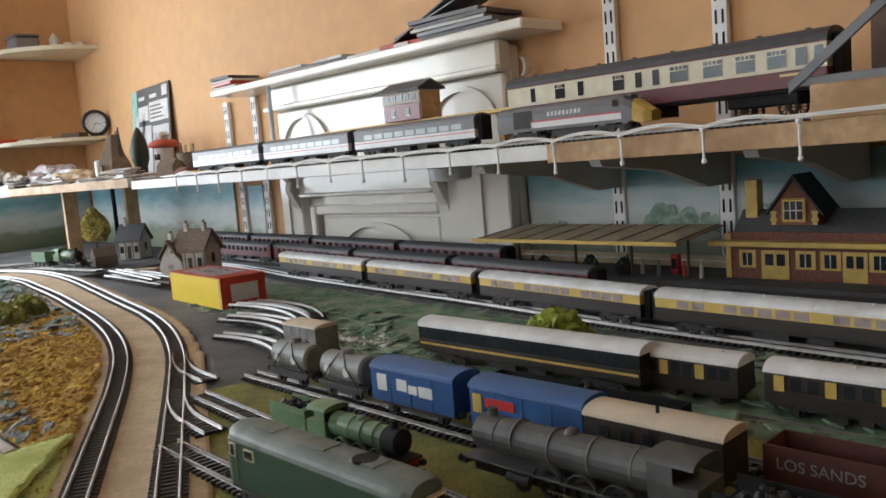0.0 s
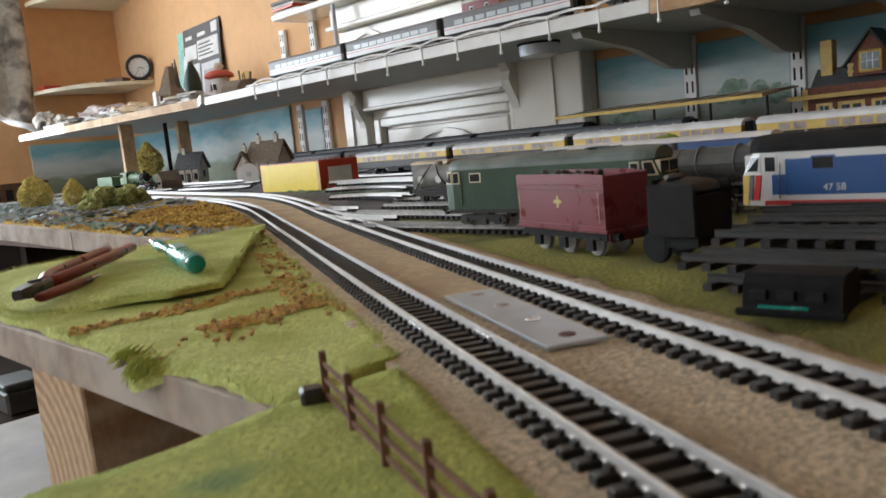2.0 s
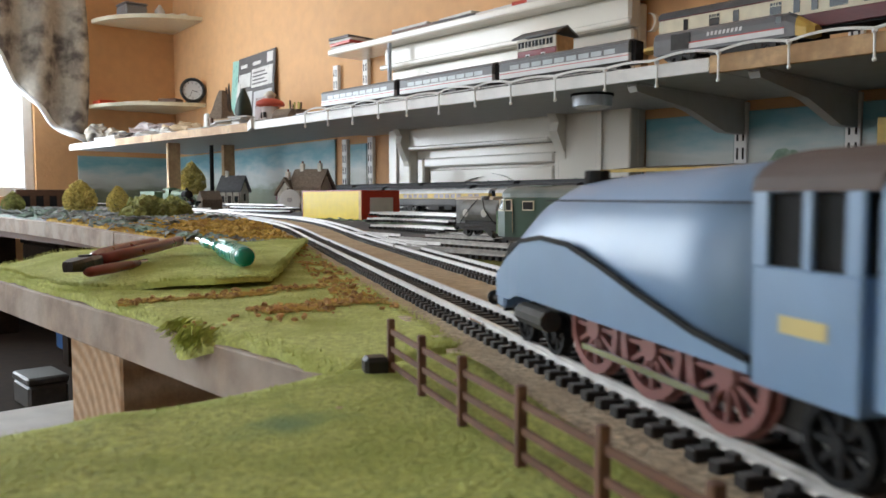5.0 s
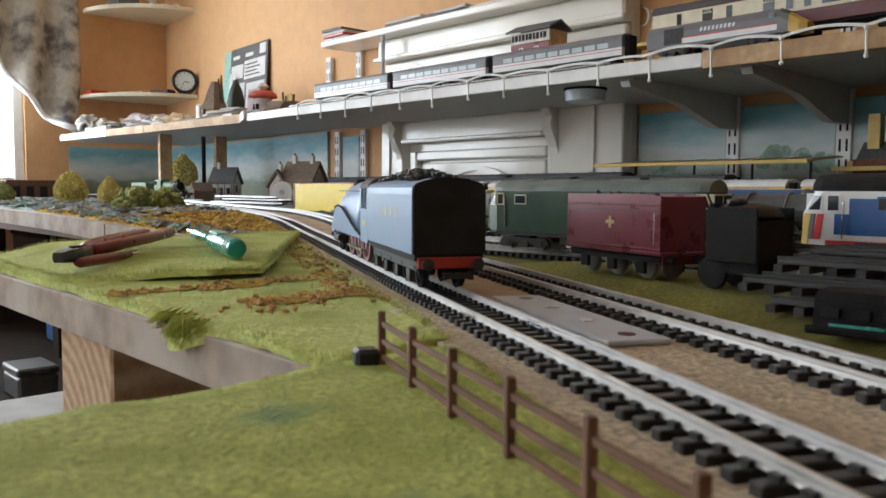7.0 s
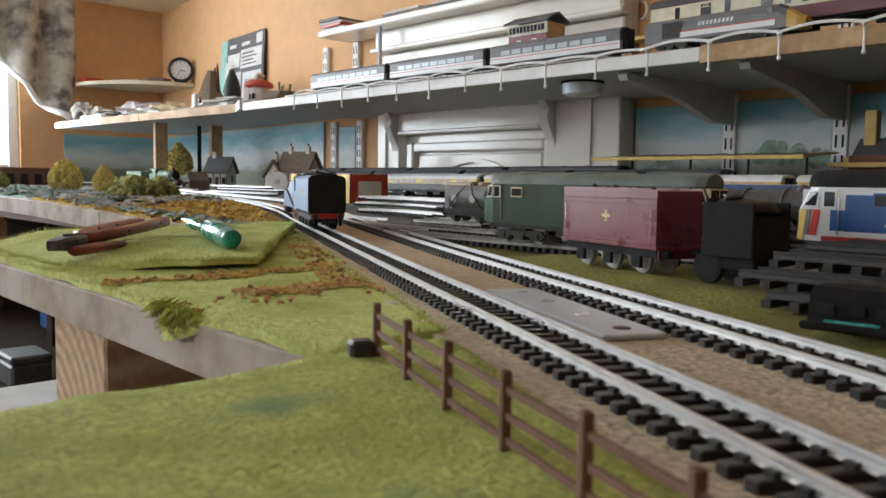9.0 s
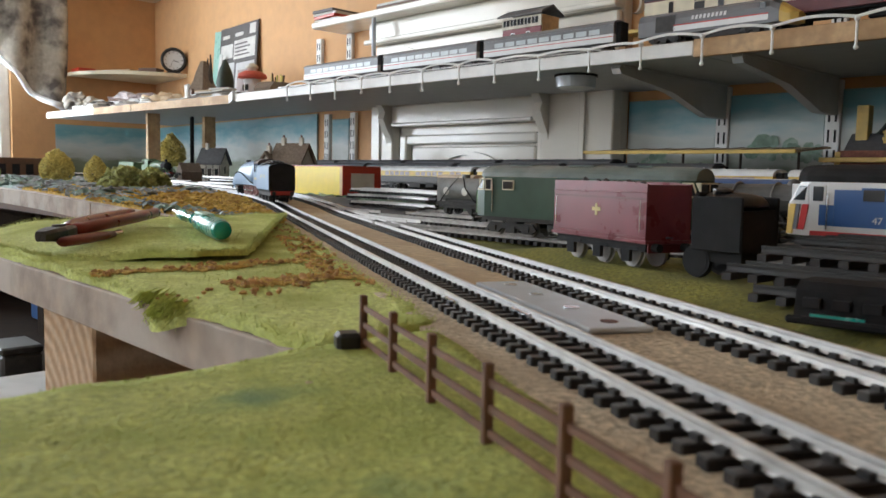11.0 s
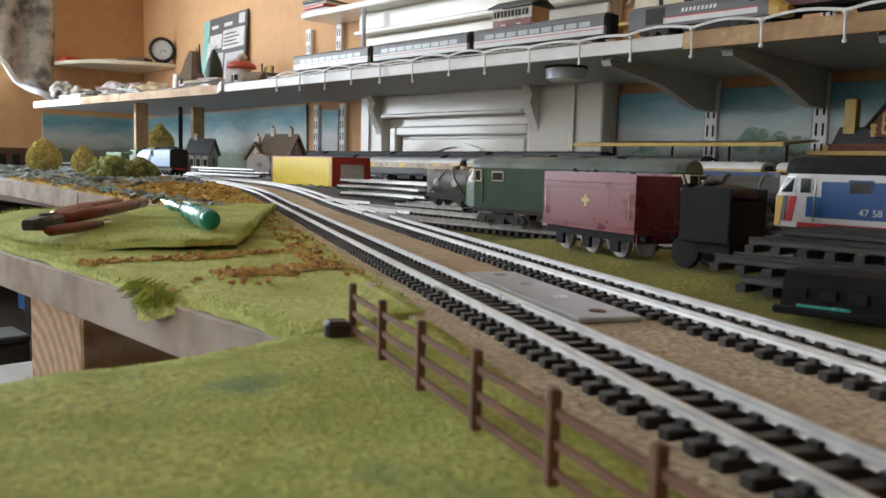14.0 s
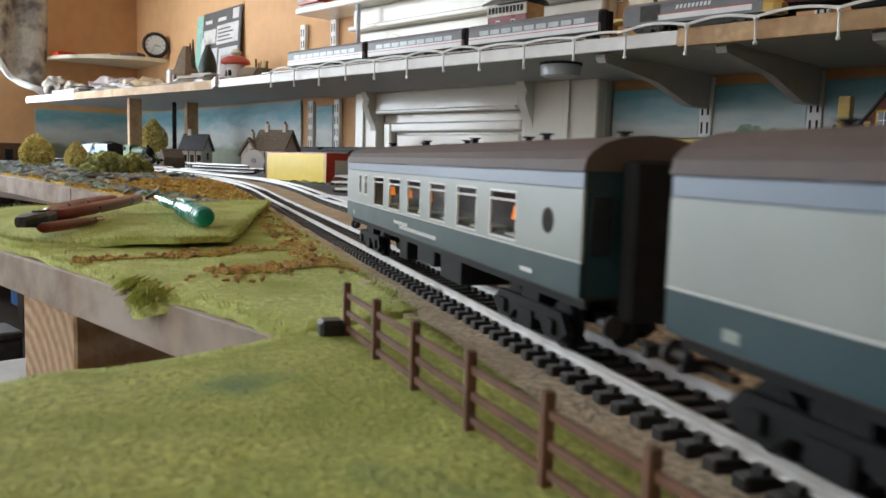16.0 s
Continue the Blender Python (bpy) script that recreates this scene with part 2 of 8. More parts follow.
# blue-green stains on the bright grass mats
gt = M["grass"].node_tree
gb = gt.nodes["Principled BSDF"]
old = gb.inputs["Base Color"].links[0].from_socket
stain, fade, blend = gt.nodes.new("ShaderNodeTexNoise"), gt.nodes.new("ShaderNodeMapRange"), gt.nodes.new("ShaderNodeMix")
stain.inputs["Scale"].default_value, stain.inputs["Detail"].default_value = 17, 4
fade.inputs["From Min"].default_value, fade.inputs["From Max"].default_value, fade.inputs["To Max"].default_value = 0.60, 0.72, 0.75
blend.data_type = "RGBA"
blend.inputs["B"].default_value = (0.12, 0.24, 0.13, 1)
gt.links.new(gt.nodes["Texture Coordinate"].outputs["Object"], stain.inputs["Vector"])
gt.links.new(stain.outputs["Fac"], fade.inputs["Value"])
gt.links.new(fade.outputs["Result"], blend.inputs["Factor"])
gt.links.new(old, blend.inputs["A"])
gt.links.new(blend.outputs["Result"], gb.inputs["Base Color"])

# sawn end grain with growth rings
M["endgrain"] = material("sawn_pine_end_grain", (0.60, 0.43, 0.28), 0.75, vary=0.18, scale=160, bump=0.0008, bump_scale=260)
gt = M["endgrain"].node_tree
gb = gt.nodes["Principled BSDF"]
old = gb.inputs["Base Color"].links[0].from_socket
rings, mp, blend = gt.nodes.new("ShaderNodeTexWave"), gt.nodes.new("ShaderNodeMapping"), gt.nodes.new("ShaderNodeMix")
rings.wave_type, rings.rings_direction = "RINGS", "Y"
rings.inputs["Scale"].default_value, rings.inputs["Distortion"].default_value = 30, 2.5
mp.inputs["Location"].default_value = (0.10, 0.0, 0.085)
blend.data_type, blend.blend_type = "RGBA", "MULTIPLY"
blend.inputs["B"].default_value = (0.72, 0.60, 0.48, 1)
gt.links.new(gt.nodes["Texture Coordinate"].outputs["Object"], mp.inputs["Vector"])
gt.links.new(mp.outputs["Vector"], rings.inputs["Vector"])
gt.links.new(rings.outputs["Fac"], blend.inputs["Factor"])
gt.links.new(old, blend.inputs["A"])
gt.links.new(blend.outputs["Result"], gb.inputs["Base Color"])


# ---- mesh helpers ----
def part(name, bm, mat, parent=None, label="", smooth=False):
    me = bpy.data.meshes.new(name)
    bmesh.ops.recalc_face_normals(bm, faces=bm.faces)
    bm.to_mesh(me)
    bm.free()
    if smooth:
        for p in me.polygons:
            p.use_smooth = True
    me.materials.append(M[mat] if isinstance(mat, str) else mat)
    ob = new(name, me)
    if parent:
        ob.parent = parent
    if label:
        ob["label"] = label
    return ob


def shared(name, me, parent, m):
    ob = new(name, me)
    ob.parent = parent
    ob.matrix_basis = m
    return ob


def thing(name, m, label, category, group="", kind=""):
    ob = new(name)
    ob.empty_display_size = 0.01
    ob.matrix_basis = m
    return tagged(ob, label, category, group, kind)


def box(bm, x0, x1, y0, y1, z0, z1, bevel=0.0, m=None):
    vs = [bm.verts.new((x, y, z)) for x in (x0, x1) for y in (y0, y1) for z in (z0, z1)]
    f = [(0, 1, 3, 2), (4, 6, 7, 5), (0, 4, 5, 1), (2, 3, 7, 6), (0, 2, 6, 4), (1, 5, 7, 3)]
    fs = [bm.faces.new([vs[i] for i in q]) for q in f]
    if bevel:
        es = list({e for q in fs for e in q.edges})
        r = bmesh.ops.bevel(bm, geom=es, offset=bevel, segments=1, affect="EDGES")
        vs = list({v for q in r["faces"] for v in q.verts} | {v for v in vs if v.is_valid})
    if m:
        bmesh.ops.transform(bm, matrix=m, verts=vs)
    return bm


def B(*a, **k):
    return box(bmesh.new(), *a, **k)


def cyl(bm, p, q, r, n=12, r2=None):
    p, q = Vector(p), Vector(q)
    d = q - p
    m = Matrix.Translation((p + q) / 2) @ d.to_track_quat("Z", "Y").to_matrix().to_4x4()
    bmesh.ops.create_cone(bm, cap_ends=True, segments=n, radius1=r, radius2=r if r2 is None else r2, depth=d.length, matrix=m)
    return bm


def loft(bm, rings, caps=True, closed=True):
    vr = [[bm.verts.new(p) for p in ring] for ring in rings]
    n = len(vr[0])
    for a, b in zip(vr, vr[1:]):
        for i in range(n if closed else n - 1):
            bm.faces.new((a[i], a[(i + 1) % n], b[(i + 1) % n], b[i]))
    if caps:
        bm.faces.new(list(reversed(vr[0])))
        bm.faces.new(vr[-1])
    return bm


def prism(bm, profile, x0, x1):
    """A solid of the (y, z) outline from x0 to x1."""
    return loft(bm, [[(x0, y, z) for y, z in profile], [(x1, y, z) for y, z in profile]])


def extrude_xy(bm, outline, z0, z1):
    return loft(bm, [[(x, y, z0) for x, y in outline], [(x, y, z1) for x, y in outline]])


def arch(w, z0, z1, n=10, flat=1.0):
    """The outline of a curved roof, w half wide, from z0 up to z1."""
    return [(w * math.cos(math.pi * i / n) * flat + (1 - flat) * w * math.cos(math.pi * i / n), z0 + (z1 - z0) * math.sin(math.pi * i / n) ** 0.8) for i in range(n + 1)]


def blob(bm, c, r, rough=0.25, sub=2, squash=(1, 1, 1), seed=0):
    res = bmesh.ops.create_icosphere(bm, subdivisions=sub, radius=1.0)
    for v in res["verts"]:
        k = 1 + rough * noise.noise(v.co * 2.3 + Vector((seed * 7.1, seed * 3.3, 0)))
        v.co = Vector((v.co.x * r * squash[0] * k, v.co.y * r * squash[1] * k, v.co.z * r * squash[2] * k)) + Vector(c)
    return bm


def rotate_about(o, deg):
    return Matrix.Translation(o) @ pose(0, 0, 0, 0, 0, deg)


def sweep(bm, line, profile):
    """The (side, up) outline carried along a line of points (x, y, z)."""
    pts = [Vector(p) for p in line]
    rings = []
    for i, p in enumerate(pts):
        d = (pts[min(i + 1, len(pts) - 1)] - pts[max(i - 1, 0)]).normalized()
        s = Vector((d.y, -d.x, 0)).normalized()
        rings.append([p + s * a + Vector((0, 0, 1)) * b for a, b in profile])
    return loft(bm, rings)


def along(line, step, start=0.0):
    """Points and headings every step metres of a line."""
    out, need = [], start
    for p, q in zip(line, line[1:]):
        p, q = Vector(p), Vector(q)
        d = q - p
        L = d.length
        while need <= L:
            out.append((p + d * (need / L), math.degrees(math.atan2(d.y, d.x))))
            need += step
        need -= L
    return out


def spline(points, step=0.02):
    """A smooth line through points (Catmull-Rom)."""
    P = [Vector((*p, 0)[:3]) for p in points]
    P = [2 * P[0] - P[1]] + P + [2 * P[-1] - P[-2]]
    out = []
    for a, b, c, d in zip(P, P[1:], P[2:], P[3:]):
        n = max(2, int((c - b).length / step))
        for i in range(n):
            t = i / n
            out.append(0.5 * ((2 * b) + (c - a) * t + (2 * a - 5 * b + 4 * c - d) * t * t + (3 * b - a - 3 * c + d) * t ** 3))
    out.append(P[-2])
    return out


RAIL = [(-0.0010, 0), (0.0010, 0), (0.0006, 0.0006), (0.00045, 0.0022), (0.00075, 0.0026), (0.00075, 0.0034), (0.00055, 0.0036), (-0.00055, 0.0036), (-0.00075, 0.0034), (-0.00075, 0.0026), (-0.00045, 0.0022), (-0.0006, 0.0006)]
GAUGE = 0.00895


def sleeper_mesh():
    bm = bmesh.new()
    box(bm, -0.0021, 0.0021, -0.0155, 0.0155, 0, 0.0032, 0.0004)
    for s in (-1, 1):
        for o in (-1, 1):
            box(bm, -0.0015, 0.0015, s * GAUGE + o * 0.0019 - 0.0008, s * GAUGE + o * 0.0019 + 0.0008, 0.0030, 0.0046)
    me = bpy.data.meshes.new("sleeper")
    bm.to_mesh(me)
    bm.free()
    me.materials.append(M["sleeper"])
    return me


SLEEPER = sleeper_mesh()


def track(name, line, z, label, near=None, rail="rail", group="tracks", pitch=0.0086, climb=False):
    """Track along a line of (x, y); sleepers that near(p) picks are single parts, the others one part."""
    line = [Vector((p[0], p[1], rise(p[1]) if climb else 0.0)) for p in line]
    root = thing(name, pose(0, 0, z), label, "track", group)
    for s in (-1, 1):
        off = []
        for i, p in enumerate(line):
            d = (line[min(i + 1, len(line) - 1)] - line[max(i - 1, 0)]).normalized()
            off.append(p + Vector((d.y, -d.x, 0)) * s * GAUGE + Vector((0, 0, 0.0034)))
        part("rail", sweep(bmesh.new(), off, RAIL), rail, root)
    rest = bmesh.new()
    for p, a in along(line, pitch, 0.003):
        m = Matrix.Translation(p) @ pose(0, 0, 0, 0, 0, a)
        if near and near(p):
            shared("sleeper", SLEEPER, root, m)
        else:
            box(rest, -0.0021, 0.0021, -0.0155, 0.0155, 0, 0.0034, 0, m)
    if len(rest.verts):
        tagged(part("joined_sleeper", rest, "sleeper", root), kind="stuff")
    else:
        rest.free()
    return root

# ---- the room ----
FLOOR_Z, CEIL_Z, NEAR_V, RIGHT_U = -0.95, 1.5, -2.3, -1.7


def slab(name, u0, u1, v0, v1, z0, z1, mat, label, category, bevel=0.0, kind="structure"):
    ob = part(name, B(-u1, -u0, v0, v1, z0, z1, bevel=bevel), mat)
    ob.matrix_basis = ROOM
    return tagged(ob, label, category, kind=kind)


slab("floor", RIGHT_U, WALL_U, NEAR_V, WALL_V + 0.2, FLOOR_Z - 0.1, FLOOR_Z, "carpet", "dark brown carpeted floor in shade under the layout", "floor")
slab("ceiling", RIGHT_U, WALL_U, NEAR_V, WALL_V + 0.2, CEIL_Z, CEIL_Z + 0.1, "ceiling", "off-white painted ceiling above the layout room", "ceiling")
wn = part("wall_north", extrude_xy(bmesh.new(), [(-RIGHT_U + 0.1, WALL_V), (-2.1, WALL_V), (-WALL_U + 0.001, wall_v(WALL_U)), (-WALL_U + 0.001, WALL_V + 0.25), (-RIGHT_U + 0.1, WALL_V + 0.25)], FLOOR_Z, CEIL_Z), "wall")
wn.matrix_basis = ROOM
tagged(wn, "long plastered wall painted warm orange, slightly lumpy", "wall", kind="structure")
ws = bmesh.new()
for u0, u1, z0, z1 in ((RIGHT_U - 0.1, BAY_U0, FLOOR_Z, CEIL_Z), (BAY_U1, WALL_U + 0.1, FLOOR_Z, CEIL_Z), (BAY_U0, BAY_U1, FLOOR_Z, BAY_Z0), (BAY_U0, BAY_U1, BAY_Z1, CEIL_Z)):
    box(ws, -u1, -u0, NEAR_V - 0.1, NEAR_V, z0, z1)
w = part("wall_south", ws, "wall")
w.matrix_basis = ROOM
tagged(w, "orange painted plaster wall with a wide window", "wall", kind="structure")
win = thing("window_2", room(0, NEAR_V, 0), "wide white-framed window full of overcast daylight", "window", kind="structure")
for u in (BAY_U0 + 0.02, (BAY_U0 + BAY_U1) / 2, BAY_U1 - 0.02):
    part("window_frame", B(-u - 0.02, -u + 0.02, -0.09, -0.02, BAY_Z0 + 0.001, BAY_Z1 - 0.001, bevel=0.004), "white", win)
p = part("pane", B(-BAY_U1 + 0.04, -BAY_U0 - 0.04, -0.062, -0.058, BAY_Z0 + 0.01, BAY_Z1 - 0.01), "clear", win)
p.visible_shadow = False
slab("backdrop", BAY_U0 - 1.2, BAY_U1 + 1.2, NEAR_V - 0.52, NEAR_V - 0.5, -1.0, 2.2, "outside", "pale overcast sky outside the window", "sky")
slab("wall_east", RIGHT_U - 0.1, RIGHT_U, NEAR_V, WALL_V, FLOOR_Z, CEIL_Z, "wall", "orange painted plaster end wall of the room", "wall")
# short wall with the window's opening through it
ww = bmesh.new()
for v0, v1, z0, z1 in ((NEAR_V, WIN_V0, FLOOR_Z, CEIL_Z), (WIN_V1, WALL_V + 0.25, FLOOR_Z, CEIL_Z), (WIN_V0, WIN_V1, FLOOR_Z, WIN_Z0), (WIN_V0, WIN_V1, WIN_Z1, CEIL_Z)):
    box(ww, -WALL_U - 0.1, -WALL_U, v0, v1, z0, z1)
w = part("wall_west", ww, "wall")
w.matrix_basis = ROOM
tagged(w, "short orange plastered wall with a bright window opening", "wall", kind="structure")
win = thing("window_1", room(WALL_U, 0, 0), "white-framed window full of overcast daylight behind the curtain", "window", kind="structure")
for v in (WIN_V0 + 0.02, (WIN_V0 + WIN_V1) / 2, WIN_V1 - 0.02):
    part("window_frame", B(-0.09, -0.02, v - 0.02, v + 0.02, WIN_Z0 + 0.001, WIN_Z1 - 0.001, bevel=0.004), "white", win)
for z in (WIN_Z0 + 0.02, WIN_Z1 - 0.02):
    part("window_frame", B(-0.088, -0.022, WIN_V0 + 0.041, WIN_V1 - 0.041, z - 0.019, z + 0.019, bevel=0.004), "white", win)
p = part("pane", B(-0.062, -0.058, WIN_V0 + 0.04, WIN_V1 - 0.04, WIN_Z0 + 0.04, WIN_Z1 - 0.04), "clear", win)
p.visible_shadow = False
slab("backdrop", WALL_U + 0.5, WALL_U + 0.52, WIN_V0 - 1.2, WIN_V1 + 1.2, -1.0, 2.2, "outside", "pale overcast sky outside the window", "sky")

# chimney piece: a tall gloss-painted surround built against the long wall
fp = thing("fireplace", room(0, WALL_V, 0), "tall cream gloss-painted wooden fireplace surround with moulded panels", "fireplace", kind="structure")
FP0, FP1 = -1.78, -1.005
FPL = -1.688  # inner side of the far pilaster


def fpart(name, x0, x1, y0, y1, z0, z1, bevel=0.003, label="", mat="gloss"):
    return part(name, B(x0, x1, -y1, -y0, z0, z1, bevel=bevel), mat, fp, label)


fpart("back_panel", FP0 + 0.002, FP1 - 0.002, 0.002, 0.030, -0.3, 0.445)
fpart("pilaster", FP0, FPL - 0.002, 0.032, 0.060, -0.3, 0.250)
fpart("pilaster", FP1 - 0.185, FP1, 0.032, 0.060, -0.3, 0.250)
fpart("pilaster_strip", FP0 + 0.03, FP0 + 0.042, 0.061, 0.066, -0.3, 0.248, 0.001)
fpart("pilaster_strip", FP1 - 0.080, FP1 - 0.066, 0.061, 0.066, -0.3, 0.248, 0.001)
fpart("lintel", FPL, FP1 - 0.187, 0.032, 0.066, 0.176, 0.232, 0.004)
fpart("lintel_moulding", FPL, FP1 - 0.187, 0.032, 0.078, 0.234, 0.250, 0.006)
fpart("lintel_moulding", FPL + 0.008, FP1 - 0.200, 0.067, 0.076, 0.176, 0.186, 0.003)
for x0, x1, z0, z1 in ((-1.665, -1.640, 0.02, 0.155), (-1.205, -1.180, 0.02, 0.155), (-1.639, -1.206, 0.131, 0.155)):
    fpart("panel_frame", x0, x1, 0.032, 0.056, z0, z1, 0.004)
fpart("inner_panel", -1.63, -1.22, 0.031, 0.042, 0.0, 0.125, 0.003)
ab = bmesh.new()
for i in range(20):
    a0, a1 = math.pi * i / 20, math.pi * (i + 1) / 20
    ring = lambda a: [(-1.425 + r * math.cos(a), y, 0.02 + r * 0.62 * math.sin(a)) for r, y in ((0.135, -0.043), (0.150, -0.043), (0.150, -0.052), (0.135, -0.052))]
    loft(ab, [ring(a0), ring(a1)])
part("arch_moulding", ab, "gloss", fp)
fpart("upper_panel", FP0 + 0.004, FP1 - 0.004, 0.032, 0.050, 0.262, 0.392, 0.004)
fpart("cornice", FP0 - 0.004, FP1 + 0.004, 0.032, 0.070, 0.394, 0.452, 0.006)
fpart("cornice_moulding", FP0 - 0.010, FP1 + 0.010, 0.071, 0.082, 0.394, 0.406, 0.003)
ab = bmesh.new()
for c, r0 in ((-1.12, 0.10), (-1.66, 0.10)):
    for i in range(14):
        a0, a1 = math.pi * i / 14, math.pi * (i + 1) / 14
        ring = lambda a: [(c + r * math.cos(a), y, 0.29 + r * 0.9 * math.sin(a)) for r, y in ((r0 - 0.012, -0.051), (r0, -0.051), (r0, -0.058), (r0 - 0.012, -0.058))]
        loft(ab, [ring(a0), ring(a1)])
part("arch_moulding", ab, "gloss", fp)
for s, x in ((1, FPL - 0.002), (-1, FP1 - 0.187)):
    bm = bmesh.new()
    prof = [(-0.060, 0.135), (-0.060, 0.250), (-0.100, 0.250), (-0.098, 0.232), (-0.084, 0.214), (-0.090, 0.196), (-0.078, 0.172), (-0.064, 0.150)]
    prism(bm, prof, x - (0.024 if s > 0 else -0.002), x - (0.002 if s > 0 else -0.024))
    part("corbel", bm, "gloss", fp)
fpart("mantel_shelf", -1.98, -0.90, 0.002, 0.118, 0.453, 0.470, 0.003, "thin white mantel board")
bm = bmesh.new()
for i in range(12):
    a0, a1 = -1.9 + 3.6 * i / 12, -1.9 + 3.6 * (i + 1) / 12
    ring = lambda a: [(-0.985 + 0.014 * math.cos(a) + dx, y, 0.40 + 0.018 * math.sin(a)) for dx, y in ((0, -0.02), (0.005, -0.02), (0.005, -0.035), (0, -0.035))]
    loft(bm, [ring(a0), ring(a1)])
part("scroll", bm, "gloss", fp)

# painted scenic backs on the walls below the shelf
MUR = bpy.data.materials.new("painted_sky_board")
MUR.use_nodes = True
t = MUR.node_tree
b = t.nodes["Principled BSDF"]
b.inputs["Roughness"].default_value = 0.55
co, sep, n = t.nodes.new("ShaderNodeTexCoord"), t.nodes.new("ShaderNodeSeparateXYZ"), t.nodes.new("ShaderNodeTexNoise")
n.inputs["Scale"].default_value, n.inputs["Detail"].default_value = 11, 7
add = t.nodes.new("ShaderNodeMath")
add.operation = "MULTIPLY_ADD"
add.inputs[1].default_value = 0.09
mpn = t.nodes.new("ShaderNodeMapping")
mpn.inputs["Scale"].default_value = (1.0, 1.0, 3.0)
t.links.new(co.outputs["Object"], mpn.inputs["Vector"])
t.links.new(mpn.outputs["Vector"], n.inputs["Vector"])
t.links.new(co.outputs["Object"], sep.inputs["Vector"])
t.links.new(n.outputs["Fac"], add.inputs[0])
t.links.new(sep.outputs["Z"], add.inputs[2])
cr = t.nodes.new("ShaderNodeValToRGB")
for i, (pos, c) in enumerate(((0.0, (0.10, 0.12, 0.06)), (0.12, (0.22, 0.25, 0.17)), (0.150, (0.50, 0.53, 0.50)), (0.185, (0.58, 0.62, 0.60)), (0.215, (0.34, 0.50, 0.53)), (0.245, (0.15, 0.37, 0.45)), (0.285, (0.30, 0.47, 0.52)))):
    e = cr.color_ramp.elements[i] if i < 2 else cr.color_ramp.elements.new(pos)
    e.position, e.color = pos, (*c, 1)
t.links.new(add.outputs["Value"], cr.inputs["Fac"])
t.links.new(cr.outputs["Color"], b.inputs["Base Color"])
for u0, u1 in ((1.95, 2.03), (0.812, 1.003), (0.615, 0.784), (-0.3, 0.587)):
    tagged(part("scenic_board", B(-u1, -u0, WALL_V - 0.008, WALL_V - 0.002, 0.0, 0.212, bevel=0.001), MUR), "painted backscene board of blue sky, cloud and trees on the wall", "backscene").matrix_basis = ROOM
tagged(part("scenic_board", extrude_xy(bmesh.new(), [(-2.11, wall_v(2.11) - 0.008), (-2.11, wall_v(2.11) - 0.003), (-3.50, wall_v(3.50) - 0.003), (-3.50, wall_v(3.50) - 0.008)], 0.0, 0.232), MUR), "painted backscene board of blue sky and pale cloud", "backscene").matrix_basis = ROOM
tagged(part("scenic_board", B(-WALL_U + 0.002, -WALL_U + 0.008, 1.03, wall_v(WALL_U) - 0.01, 0.0, 0.228, bevel=0.001), MUR), "dark painted backscene board of sky and trees on the short wall", "backscene").matrix_basis = ROOM
# painted trees on the boards
for k, (u, z, r) in enumerate(((0.70, 0.118, 0.042), (0.65, 0.112, 0.035), (0.93, 0.095, 0.03), (0.5, 0.12, 0.05))):
    bm = bmesh.new()
    for i in range(34):
        a, q = random.uniform(0, math.pi), random.random() ** 0.6
        rr = r * random.uniform(0.10, 0.26)
        cx, cz = r * 1.15 * q * math.cos(a), r * (-0.45 + 0.85 * q * math.sin(a))
        ring = [bm.verts.new((cx + rr * math.cos(a * 0.63) * (1 + 0.2 * math.sin(3 * a)), -0.00006 * i, cz + rr * math.sin(a * 0.63))) for a in range(10)]
        bm.faces.new(ring)
    tagged(part("painted_tree", bm, "muraltree"), "green tree painted on the backscene board", "painting").matrix_basis = room(u, WALL_V - 0.009, z)

# slotted steel uprights and their brackets
def upright(u, v, z0, z1, light=True):
    root = thing("shelf_upright", room(u, v, 0), "white slotted steel shelving upright screwed to the wall", "shelf support", "uprights")
    bm = B(-0.0125, 0.0125, -0.012, 0, z0, z1, bevel=0.0015)
    part("channel", bm, "white", root)
    z = z0 + 0.02
    bm = bmesh.new()
    while z < z1 - 0.02:
        for s in (-1, 1):
            box(bm, s * 0.0055 - 0.0018, s * 0.0055 + 0.0018, -0.0126, -0.0122, z, z + 0.021)
        z += 0.034
    tagged(part("slotting", bm, "matt", root), kind="stuff")
    return root


def bracket(u, depth=0.34, drop=0.062, z=0.2315):
    root = thing("shelf_bracket", room(u, WALL_V - 0.014, z), "grey-white pressed steel shelf bracket under the shelf", "shelf bracket", "brackets")
    prof = [(0, 0), (-depth, 0), (-depth - 0.006, -0.006), (-depth, -0.014), (-depth * 0.55, -0.030), (-depth * 0.2, -drop), (0, -drop)]
    part("web", prism(bmesh.new(), prof, -0.008, 0.008), "greypaint", root)
    part("flange", B(-0.012, 0.012, -depth, 0, -0.003, -0.0002), "greypaint", root)


for u in (0.797, 0.600):
    upright(u, WALL_V - 0.001, -0.1, 0.228)
    upright(u, WALL_V - 0.001, 0.256, 1.2)
    bracket(u)
for u in (2.052, 1.925):
    upright(u, WALL_V - 0.001, -0.1, 0.228)
for u in (2.095, 1.945):
    upright(u, WALL_V - 0.001, 0.262, 0.452)
for u in (0.40,):
    bracket(u)

